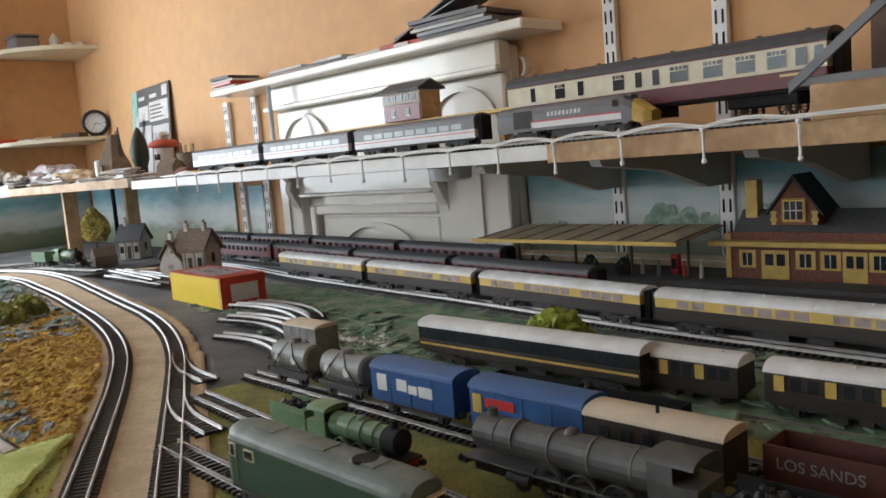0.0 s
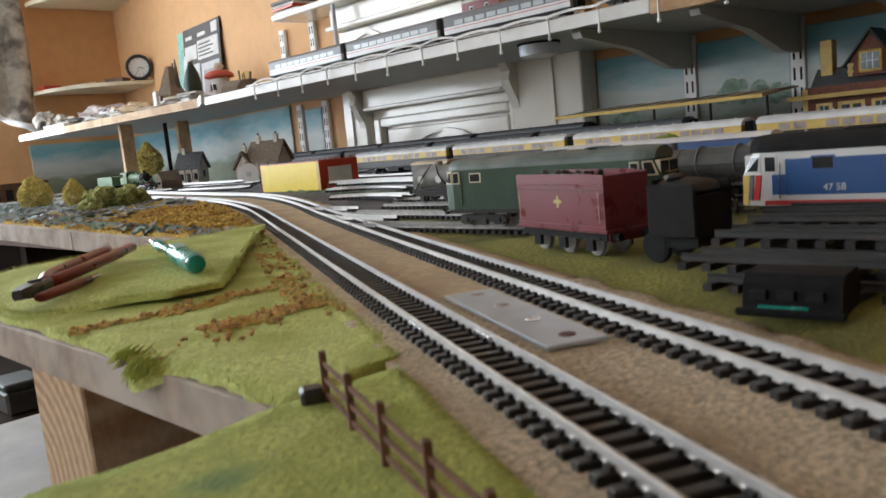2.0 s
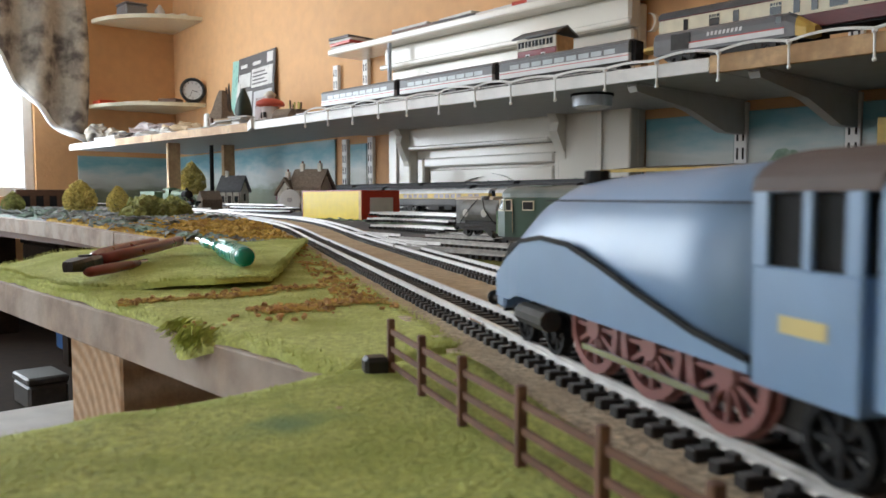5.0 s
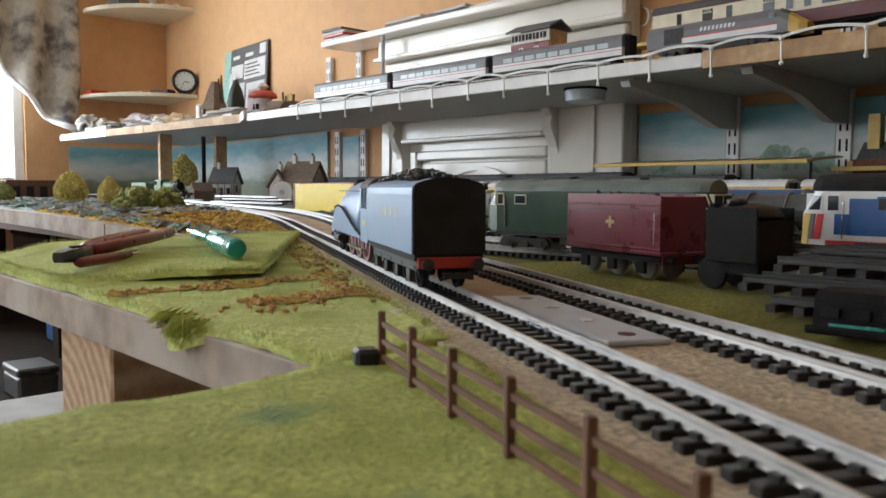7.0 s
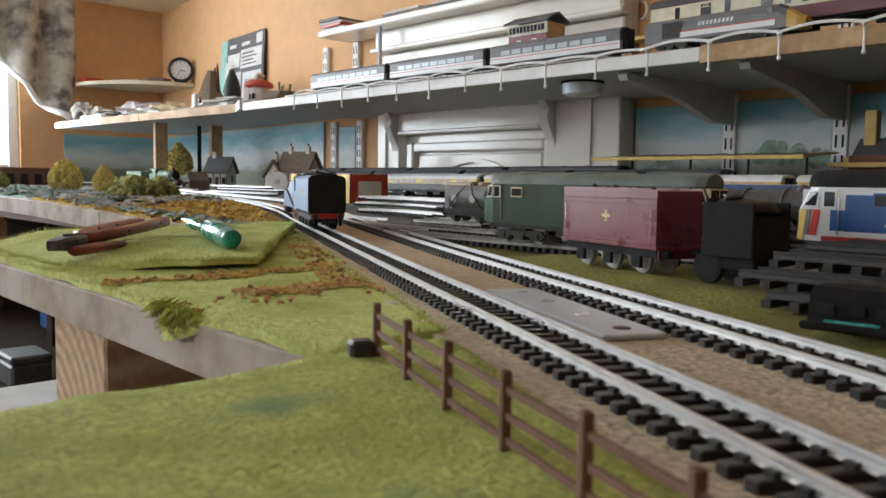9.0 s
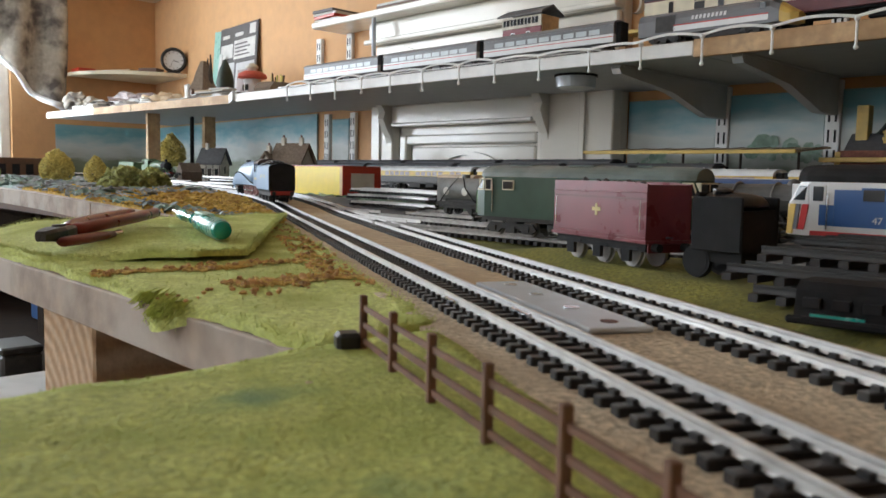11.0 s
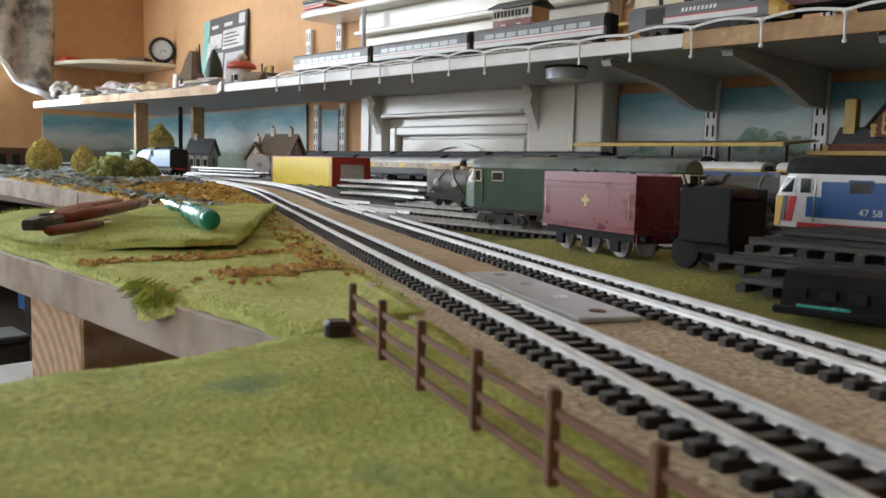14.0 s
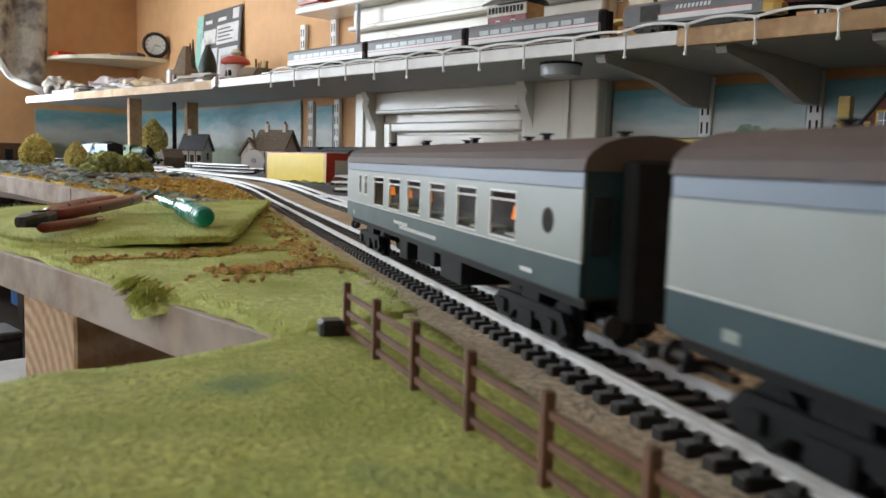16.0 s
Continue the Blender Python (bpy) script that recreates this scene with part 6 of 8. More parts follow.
def diesel(name, m, L, cols, label, z0=0.020, zt=0.0505, zr=0.0590, bands=(), noses=(), base=0.036, flashes=(), narrow=0.70):
    """A box-bodied diesel with tapered cabs, length centred on x; cols: body, roof, window surround."""
    body, roofm, surround = cols
    c = thing(name, m, label, "locomotive", "parked locomotives")
    H, W, TL = -L / 2, 0.0176, 0.013
    half = lambda d: W * (narrow + (1 - narrow) * min(1.0, d / TL) ** 0.8)

    def skin(e, s, d, z, out=0.0):
        back = 0.006 * max(0.0, (z - (zt - 0.012)) / 0.012) * max(0.0, 1 - d / TL)
        return (e * (L / 2 - d - back + out * max(0.0, 1 - d / TL)), s * (half(d) + out), z)

    def panel(nm, mat, e, s, lo, hi, za, zb, out=0.0004, parent=None):
        """A thin plate on the cab's side, lo and hi the spans at its foot and head."""
        quad = lambda o: [skin(e, s, lo[0], za, o), skin(e, s, lo[1], za, o), skin(e, s, hi[1], zb, o), skin(e, s, hi[0], zb, o)]
        return part(nm, loft(bmesh.new(), [quad(-0.0004), quad(out)]), mat, parent or c)

    def ring(e, d):
        zs = (z0, z0 + 0.012, zt - 0.012, zt)
        return [skin(e, 1, d, z) for z in zs] + [skin(e, -1, d, z) for z in reversed(zs)]

    ds = (0.0, 0.002, 0.005, 0.009, TL)
    part("body", loft(bmesh.new(), [ring(-1, d) for d in ds] + [ring(1, d) for d in reversed(ds)]), body, c)
    rr = lambda x, k: [(x, y * k, zt + 0.0001 + (z - zt) * (0.6 + 0.4 * k)) for _, y, z in roof_ring(0, W + 0.0002, zt, zr)]
    bm = loft(bmesh.new(), [rr(H + 0.0045, narrow), rr(H + 0.010, narrow * 0.35 + 0.65), rr(H + 0.019, 1.0), rr(H + L - 0.019, 1.0), rr(H + L - 0.010, narrow * 0.35 + 0.65), rr(H + L - 0.0045, narrow)])
    roof = part("roof", bm, roofm, c)
    for x in (-0.06, 0.0, 0.05):
        part("roof_panel", B(x - 0.012, x + 0.012, -0.0075, 0.0075, zr - 0.0008, zr + 0.0006, bevel=0.0004), roofm, roof)
    part("fan_grille", cyl(bmesh.new(), (L * 0.22, 0, zr - 0.001), (L * 0.22, 0, zr + 0.0009), 0.0085, 20), "matt", roof)
    for s in (-1, 1):
        for e in (-1, 1):
            f = panel("quarter_window_frame", surround, e, s, (0.0015, 0.0115), (0.0015, 0.0115), zt - 0.0115, zt - 0.0012, 0.0005)
            panel("pane", "pane", e, s, (0.0030, 0.0100), (0.0030, 0.0100), zt - 0.0103, zt - 0.0024, 0.0008, f)
            f = panel("cab_window_frame", surround, e, s, (0.0140, 0.0215), (0.0140, 0.0215), zt - 0.0115, zt - 0.0015, 0.0008)
            panel("pane", "pane", e, s, (0.0150, 0.0205), (0.0150, 0.0205), zt - 0.0105, zt - 0.0025, 0.0011, f)
            for k, (d0, d1, lean, za, zb, mat, nm) in enumerate(flashes):
                panel(nm, mat, e, s, (d0, d1), (d0 + lean, d1 + lean), za, zb, 0.0007)
        ya = lambda o: (min(s * W, s * (W + o)), max(s * W, s * (W + o)))
        f = part("side_window_frame", B(-L * 0.34, -L * 0.34 + 0.0125, *ya(0.0007), zt - 0.0108, zt - 0.0028), surround if body == "bgreen" else "netblue", c)
        part("pane", B(-L * 0.34 + 0.001, -L * 0.34 + 0.0115, *ya(0.0010), zt - 0.0098, zt - 0.0038), "pane", f)
        part("skirt", B(H + 0.010, H + L - 0.010, s * 0.0160 - 0.0008, s * 0.0160 + 0.0008, z0 - 0.0032, z0 - 0.0001), "dirt", c)
        part("handrail", B(H + 0.0225, H + 0.0231, *ya(0.0012), z0 + 0.004, zt - 0.006), "steel", c)
        for x0, x1, za, zb, mat, nm in bands:
            part(nm, B(H + x0, H + x1, *ya(0.0003), za, zb), mat, c)
    for e in (-1, 1):
        for y0, y1 in ((-W * narrow + 0.0012, -0.0010), (0.0010, W * narrow - 0.0012)):
            xe = e * (L / 2 - 0.0035)
            f = part("windscreen_frame", B(xe - 0.0026, xe + 0.0022, y0 - 0.0008, y1 + 0.0008, zt - 0.0105, zt - 0.0012, bevel=0.0003), surround, c)
            part("pane", B(xe + e * 0.0023 - 0.0003, xe + e * 0.0023 + 0.0003, y0, y1, zt - 0.0096, zt - 0.0022), "pane", f)
        for mat in noses:
            part("warning_panel", B(min(e * (L / 2 - 0.0003), e * (L / 2 + 0.0011)), max(e * (L / 2 - 0.0003), e * (L / 2 + 0.0011)), -W * narrow + 0.001, W * narrow - 0.001, z0 + 0.001, zt - 0.0125, bevel=0.0004), mat, c, "yellow warning panel")
        buffers(c, e * L / 2, e, z0 + 0.0005)
    for x in (H + L * 0.19, H + L * 0.81):
        bogie(c, x, base, 0.0074, z1=z0 - 0.0002)
    part("fuel_tank", B(-0.026, 0.026, -0.0145, 0.0145, z0 - 0.009, z0 - 0.0033, bevel=0.0006), "dirt", c)
    return c


# sidings, one row after another towards the wall
diesel("diesel_locomotive", room(0.440, 0.421, 0), 0.208, ("bgreen", "greenroof", "cream"), "weathered dark green diesel locomotive with grey roof and cream cab windows", z0=0.0225, zt=0.0555, zr=0.0650, noses=("yellow",))
steam_tender("maroon_tender", pose(0.1344, 0.458, -0.0014, 0, 0, -81.0), "crimson", "crimson maroon steam locomotive tender with coal, standing on the grass", L=0.091, W=0.0160, zt=0.0558, crest="gold", line="maroon")
bt = thing("black_tender_body", pose(0.1528, 0.372, 0.0055, 0, 0, -70), "unpainted black tender body with a loose wheel, leaning beside the tracks", "tender")
part("tank", B(-0.013, 0.016, -0.0165, -0.0150, 0.0150, 0.0425, bevel=0.0006), "matt", bt)
part("tank_side", B(-0.013, 0.016, 0.0150, 0.0165, 0.0150, 0.0425, bevel=0.0006), "matt", bt)
part("bulkhead", B(-0.0128, -0.0100, -0.0149, 0.0149, 0.0150, 0.0445, bevel=0.0006), "matt", bt)
part("tank_floor", B(-0.0099, 0.016, -0.0149, 0.0149, 0.0150, 0.0360), "matt", bt)
hoop = lambda x, r: [(x, r * math.cos(math.pi * i / 10), 0.0375 + r * 0.5 * math.sin(math.pi * i / 10)) for i in range(11)]
part("coal_hood", loft(bmesh.new(), [hoop(-0.0099, 0.0145), hoop(0.004, 0.0145), hoop(0.012, 0.0125), hoop(0.0155, 0.008)]), "black", bt, smooth=True)
bm = blob(bmesh.new(), (-0.004, -0.004, 0.0450), 0.005, 0.5, 2, (1, 1, 0.5))
part("coal_load", bm, "coal", bt)
part("chassis", B(-0.011, 0.014, -0.012, 0.012, 0.0092, 0.0149), "matt", bt)
for x in (-0.012,):
    for s in (-1, 1):
        wheel(bt, x, s * GAUGE * 1.25, 0.0084, "matt", 0, zc=0.0091)
NSE = [(0.026, 0.224, 0.030, 0.0500, "netblue", "blue_panel"), (0.014, 0.236, 0.0270, 0.0299, "netwhite", "white_band"), (0.014, 0.236, 0.0245, 0.0269, "netred", "red_band")]
FLASH = [(0.0, 0.0035, 0.0015, 0.0245, 0.0415, "yellow", "nose_side"), (0.0040, 0.0062, 0.0015, 0.0272, 0.0415, "netgrey", "grey_flash"), (0.0068, 0.0105, 0.0022, 0.0272, 0.0415, "netred", "red_flash"), (0.0185, 0.0262, 0.0, 0.0302, 0.0415, "netblue", "blue_flash")]
nse = diesel("striped_diesel_locomotive", room(0.138, 0.388, 0.0025), 0.250, ("netwhite", "matt", "netwhite"), "blue, white, red and grey striped diesel locomotive with yellow nose", z0=0.0240, zt=0.0540, zr=0.0640, bands=NSE, noses=("yellow",), flashes=FLASH, narrow=0.78)
cu = bpy.data.curves.new("digits", "FONT")
cu.body, cu.size, cu.extrude = "47 58", 0.0052, 0.0001
tmp = bpy.data.objects.new("digits", cu)
scene.collection.objects.link(tmp)
me = bpy.data.meshes.new_from_object(tmp.evaluated_get(bpy.context.evaluated_depsgraph_get()))
bpy.data.objects.remove(tmp)
me.materials.append(M["netwhite"])
shared("number", me, nse, Matrix.Translation((-0.125 + 0.046, -0.01805, 0.0322)) @ Euler((radians(90), 0, 0)).to_matrix().to_4x4())

steam_loco("green_steam_locomotive", room(0.514, 0.509, 0.0014) @ Matrix.Scale(0.8, 4), "applegreen", "apple green steam locomotive with banded boiler", L=0.145, cab_left=True)
steam_tender("green_tender", room(0.606, 0.512, 0.0014) @ Matrix.Scale(0.8, 4), "applegreen", "apple green tender coupled behind the green engine", L=0.068)
steam_loco("grey_steam_locomotive", room(0.330, 0.548, 0), "gunmetal", "grey unpainted steam locomotive with long boiler", L=0.190, boiler_r=0.0128, zc=0.042)
steam_tender("grey_tender", room(0.165, 0.540, 0), "matt", "dark grey tender behind the grey engine", L=0.115)

tank_wagon("tank_wagon", room(0.770, 0.622, 0), "dirty grey oil tank wagon with straps and round label")
tank_wagon("tank_wagon", room(0.672, 0.620, 0), "dirty grey oil tank wagon with straps and round label")
van("blue_van", room(0.556, 0.617, 0), 0.112, "vanblue", "vanblue", "bright blue covered van with white sign and cockerel shape", 0.0500, 0.0580,
    marks=[(0.010, 0.024, 0.030, 0.046, "netwhite", "bird_sign"), (0.038, 0.052, 0.033, 0.044, "netwhite", "sign"), (0.054, 0.066, 0.032, 0.040, "netwhite", "sign"), (0.068, 0.086, 0.031, 0.041, "netwhite", "sign")])
van("blue_van", room(0.422, 0.617, 0), 0.116, "vanblue", "vanblue", "bright blue covered van with red and yellow sign", 0.0500, 0.0580,
    marks=[(0.004, 0.014, 0.030, 0.046, "yellow", "sign"), (0.018, 0.050, 0.036, 0.044, "netred", "sign"), (0.040, 0.080, 0.026, 0.031, "netwhite", "sign")])
bv = van("brake_van", room(0.305, 0.612, 0), 0.108, "brown", "tanroof", "dark brown brake van with a curved cream roof", 0.0490, 0.0565)
part("stove_pipe", cyl(bmesh.new(), (0.0, -0.004, 0.055), (0.0, -0.004, 0.061), 0.0014, 8), "matt", bv)
for x in (-0.036, -0.018, 0.0, 0.018, 0.036):
    part("window", B(x - 0.004, x + 0.004, -0.0181, -0.0170, 0.034, 0.044), "pane", bv)
def lettering(words, size, mat, parent, m):
    cu = bpy.data.curves.new("lettering", "FONT")
    cu.body, cu.size, cu.extrude = words, size, 0.0001
    tmp = bpy.data.objects.new("lettering", cu)
    scene.collection.objects.link(tmp)
    me = bpy.data.meshes.new_from_object(tmp.evaluated_get(bpy.context.evaluated_depsgraph_get()))
    bpy.data.objects.remove(tmp)
    me.materials.append(M[mat])
    return shared("lettering", me, parent, m @ Euler((radians(90), 0, 0)).to_matrix().to_4x4())


sw = open_wagon("sand_wagon", room(0.196, 0.640, 0), 0.085, "bauxite", "red-brown open wagon with white lettering on its side", 0.0430)
lettering("LOS SANDS", 0.0105, "rgrey", sw, Matrix.Translation((-0.034, -0.0171, 0.0285)))
open_wagon("sand_wagon", room(0.092, 0.640, 0), 0.085, "bauxite", "red-brown open wagon with white lettering on its side", 0.0430, marks=[(0.012 + i * 0.0085, 0.018 + i * 0.0085, 0.027, 0.036, "netwhite", "letter_bar") for i in range(3)])
open_wagon("black_wagon", room(0.480, 0.680, 0), 0.095, "matt", "long black open wagon, empty", 0.036)
open_wagon("black_wagon", room(0.375, 0.678, 0), 0.095, "matt", "long black open wagon, empty", 0.036)
van("shunter_cab", room(0.842, 0.690, 0), 0.070, "silver", "tanroof", "grey cab-ended engine with flat tan roof", 0.0520, 0.0565)
S = parked_coach("siphon_van", room(0.560, 0.770, 0.0006), 0.300, 0.0175, 0.022, 0.049, 0.0585, ("brown", "matt"), regular(14, 0.300, 0.017), (0.036, 0.046), "long dark green bogie van with louvred sides and white roof", "whiteroof", gap=False, vents=0)
part("side_stripe", B(-0.148, 0.148, -0.0179, -0.0174, 0.0285, 0.0310), "yellow", S)
for u, L in ((0.385, 0.118), (0.236, 0.135)):
    c = parked_coach("small_coach", room(u, 0.788, 0.0006), L, 0.0168, 0.019, 0.0445, 0.0535, ("brown", "brown"), [w for k, w in enumerate(regular(9, L, 0.0085, 0.006)) if k % 3], (0.0315, 0.0420), "short chocolate and yellow four-wheeled coach with white roof", "whiteroof", gap=False, bog=False, vents=3, group="short coaches")
    for k, (a, b) in enumerate(regular(9, L, 0.0085, 0.006)):
        if k % 3 == 0:
            part("yellow_panel", B(-L / 2 + a, -L / 2 + b, -0.0173, -0.0167, 0.0300, 0.0430), "yellow", c)
    four_wheels(c, (-L * 0.32, L * 0.32))

# the trains in front of the station: three lines, coaches end to end
BACK = [(1.500, 1.083), (1.146, 1.040), (0.837, 1.006), (0.517, 0.962), (0.17, 0.936), (-0.17, 0.935)]
for row, dv in enumerate((0.0, 0.064, 0.124)):
    pts = [(u, v + dv) for u, v in BACK]
    shift = (0.0, 0.12, 0.05)[row]
    if row:
        pts = [(u + shift, v) for u, v in [(2.10, 1.13 + dv), (1.80, 1.10 + dv)] + pts[:-1]]
    for k, ((ua, va), (ub, vb)) in enumerate(zip(pts, pts[1:])):
        d = math.hypot(ua - ub, va - vb)
        turn = math.degrees(math.atan2(vb - va, -(ub - ua)))
        m = room((ua + ub) / 2, (va + vb) / 2, 0.0160 + 0.009 * row, turn)
        L = d - 0.020
        if row == 0:
            w = [(a, b) for j, (a, b) in enumerate(regular(16, L, 0.0152, 0.008)) if not (j in (0, 15) or (k + j) % 6 == 0)]
            parked_coach("cream_coach", m, L, 0.0178, 0.0225, 0.0470, 0.0565, ("brown", "yellow"), w, (0.0370, 0.0455), "chocolate and cream coach with ribbed white roof", "whiteroof", vents=9, ribs=8, pane="boxgrey")
        elif row == 1:
            if ub < 0.45:
                continue
            parked_coach("maroon_coach", m, L, 0.0178, 0.0225, 0.0470, 0.0565, ("maroon", "maroon"), regular(11, L, 0.014), (0.0355, 0.0450), "maroon coach with dark grey roof in the middle line", "darkroof", vents=5)
        else:
            if ub < 0.80:
                continue
            parked_coach("dark_coach", m, L, 0.0178, 0.0225, 0.0470, 0.0565, ("brown", "maroon"), regular(11, L, 0.014), (0.0355, 0.0450), "dark coach with charcoal roof beside the platform", "darkroof", vents=5)


# ---- things beside the running lines ----
bx = thing("train_set_box", pose(0.094, 1.605, rise(1.6) - 0.001, 0, 0, -67.3), "yellow and red cardboard train set box with faded film window", "box")
part("long_side", B(-0.114, 0.114, 0.0, 0.0012, 0, 0.054), "boxyellow", bx, "yellow long side")
part("long_side", B(-0.114, 0.114, 0.0838, 0.085, 0, 0.054), "boxyellow", bx)
part("end_flap", B(0.1141, 0.1153, -0.0002, 0.0852, 0, 0.054), "boxred", bx, "red end flap")
part("end_flap", B(-0.1153, -0.1141, -0.0002, 0.0852, 0, 0.054), "boxred", bx)
part("end_label", B(0.1154, 0.1158, 0.018, 0.070, 0.012, 0.042), "paper", bx, "pale printed label")
part("lid", B(-0.1150, 0.1150, -0.0001, 0.0851, 0.0541, 0.0556), "boxred", bx, "red lid")
part("lid_window", B(-0.085, 0.070, 0.012, 0.074, 0.0557, 0.0561), "boxgrey", bx, "cloudy film window")
part("fold_edge", B(0.105, 0.1140, -0.0006, -0.0001, 0, 0.054), "yellow", bx)


def arc(p0, p1, bulge, n=14):
    a, b = Vector((*p0, 0)), Vector((*p1, 0))
    d = b - a
    s = Vector((-d.y, d.x, 0))
    return [a + d * (i / n) + s * (bulge * 4 * (i / n) * (1 - i / n)) for i in range(n + 1)]


# a pile of spare curved track behind the box, and spare straights
for k, (p0, p1, z) in enumerate((((0.125, 1.300), (0.200, 1.115), 0.0), ((0.135, 1.390), (0.222, 1.170), 0.0085), ((0.155, 1.470), (0.245, 1.225), 0.0170), ((0.190, 1.520), (0.270, 1.275), 0.0100), ((0.230, 1.560), (0.300, 1.330), 0.0020), ((0.150, 1.360), (0.232, 1.150), 0.0175))):
    track("spare_curved_track", arc(p0, p1, 0.10), max(0.0, rise(1.35) * 0.6) + z, "loose spare piece of curved track with bright rails in a pile", group="spare track", pitch=0.0092)
for k, (p0, p1, z) in enumerate((((-0.115, 2.22), (0.030, 1.90), 0.0), ((-0.085, 2.24), (0.055, 1.95), 0.0075), ((-0.100, 2.18), (0.015, 1.88), 0.0150))):
    track("spare_straight_track", arc(p0, p1, 0.005, 6), rise(2.0) + z, "loose spare length of straight track with bright rails", group="spare track", pitch=0.0092)
for k, (p0, p1) in enumerate((((-0.42, 2.72), (-0.20, 2.60)), ((-0.50, 2.70), (-0.27, 2.63)))):
    track("spare_straight_track", arc(p0, p1, 0.01, 6), rise(2.5) + 0.004 + 0.008 * k, "loose spare length of straight track with bright rails", group="spare track", pitch=0.0092)

# dark track lengths stacked beside the sidings, and the mould piece in front
for k, (v, z, u1) in enumerate(((0.262, 0.0, 0.228), (0.272, 0.0068, 0.246), (0.300, 0.0136, 0.243), (0.330, 0.0170, 0.240), (0.359, 0.0170, 0.236))):
    track("stacked_dark_track", uvline([(u1 * 0.9665, v * 0.9665), (-0.15, v * 0.9665 - 0.012 + 0.006 * k)]), z + 0.0056, "length of dark grey plastic track stacked on the grass", rail="darktrack", group="stacked track", pitch=0.0120)
st = part("track_stack_batten", B(-0.225, 0.40, -0.03, 0.03, 0, 0.0134), "matt")
st.matrix_basis = room(0.0, 0.338, 0.0048)
tagged(st, "dark batten under the stacked track lengths", "batten")
bf = thing("black_plastic_moulding", room(0.174, 0.224, 0.0050, 6), "black ribbed plastic track moulding smeared with green paint", "moulding")
part("shell", prism(bmesh.new(), [(-0.015, 0), (0.015, 0), (0.013, 0.0120), (0.009, 0.0150), (-0.009, 0.0150), (-0.0125, 0.0120)], -0.016, 0.019), "soot", bf)
for x in (-0.010, 0.0, 0.010):
    part("slot", B(x - 0.003, x + 0.003, -0.0152, -0.0128, 0.006, 0.0095), "matt", bf)
part("paint_smear", prism(bmesh.new(), [(-0.0158, 0.0010), (-0.0150, 0.0010), (-0.0147, 0.0040), (-0.0155, 0.0040)], -0.010, 0.008), "teal", bf, "dried green paint")
part("foot", B(-0.018, 0.021, -0.018, -0.0152, 0, 0.003, bevel=0.0008), "soot", bf)

# tools on the folded mat
pl = thing("pliers", pose(-0.1945, 0.566, 0.0128, -3, -1, 75.5), "pliers with dark red plastic grips lying on the grass mat", "pliers")
for s in (-1, 1):
    line = spline([(0.018, s * 0.002, 0.002), (0.045, s * 0.0098, 0.0035), (0.095, s * 0.0124, 0.004), (0.158, s * 0.0100, 0.004)], 0.006)
    bm = sweep(bmesh.new(), line, [(0.0044 * math.cos(i * 0.785), 0.0042 * math.sin(i * 0.785)) for i in range(8)])
    part("grip", bm, "handle_red", pl, smooth=True)
    bm = loft(bmesh.new(), [[(x, s * a, z) for a, z in ((0.0002, z0), (w * 0.8, z0), (w, z0 + 0.002), (w, z1 - 0.002), (w * 0.8, z1), (0.0002, z1))] for x, w, z0, z1 in ((-0.024, 0.0032, -0.001, 0.0050), (-0.014, 0.0062, -0.002, 0.0056), (-0.004, 0.0076, -0.003, 0.006), (0.008, 0.0066, -0.003, 0.006), (0.020, 0.0042, -0.001, 0.005))])
    part("jaw", bm, "tool", pl)
part("pivot", cyl(bmesh.new(), (0.002, 0, -0.0035), (0.002, 0, 0.0072), 0.0042, 14), "tool", pl)
rg = thing("red_cutter_handle", pose(-0.1910, 0.548, 0.0062, 0, 0, 70), "glossy translucent red tool handle lying beside the pliers", "tool")
part("grip", loft(bmesh.new(), [[(x, r * math.cos(a * 0.628), 0.0042 + r * 0.8 * math.sin(a * 0.628)) for a in range(10)] for x, r in ((0, 0.0022), (0.004, 0.0040), (0.030, 0.0044), (0.055, 0.0036), (0.068, 0.0028))]), "handle_red", rg, smooth=True)
part("ferrule", cyl(bmesh.new(), (0.0681, 0, 0.0042), (0.080, 0, 0.0042), 0.0022, 10), "steel", rg)
sd = thing("screwdriver", pose(-0.0955, 0.565, 0.0085, 0, -1, 101), "teal and mint ratchet screwdriver handle lying on the grass mat", "screwdriver")
SZ = 0.0078
rings = [(0.0, 0.0052), (0.003, 0.0064), (0.014, 0.0066), (0.034, 0.0072), (0.055, 0.0074), (0.074, 0.0066), (0.084, 0.0054)]
bm = loft(bmesh.new(), [[(x, r * math.cos(a * 0.393), SZ + r * math.sin(a * 0.393)) for a in range(16)] for x, r in rings])
part("handle", bm, "teal", sd, smooth=True)
for k in range(5):
    x = 0.008 + k * 0.0075
    bm = loft(bmesh.new(), [[(x + d, r * math.cos(a * 0.393), SZ + r * math.sin(a * 0.393)) for a in range(16)] for d, r in ((0, 0.0066), (0.0015, 0.0074), (0.0032, 0.0068))])
    part("grip_ring", bm, "teal2", sd)
part("badge", B(0.048, 0.076, -0.0045, 0.0045, SZ + 0.0060, SZ + 0.0078, bevel=0.0006), "teal2", sd)
bm = loft(bmesh.new(), [[(x, r * math.cos(a * 0.785), SZ + r * math.sin(a * 0.785)) for a in range(8)] for x, r in ((0.0842, 0.0046), (0.105, 0.0040), (0.125, 0.0034), (0.135, 0.0050), (0.160, 0.0046))])
part("collar", bm, "teal", sd, smooth=True)
part("shank", cyl(bmesh.new(), (0.160, 0, SZ), (0.195, 0, SZ), 0.0016, 10), "steel", sd)


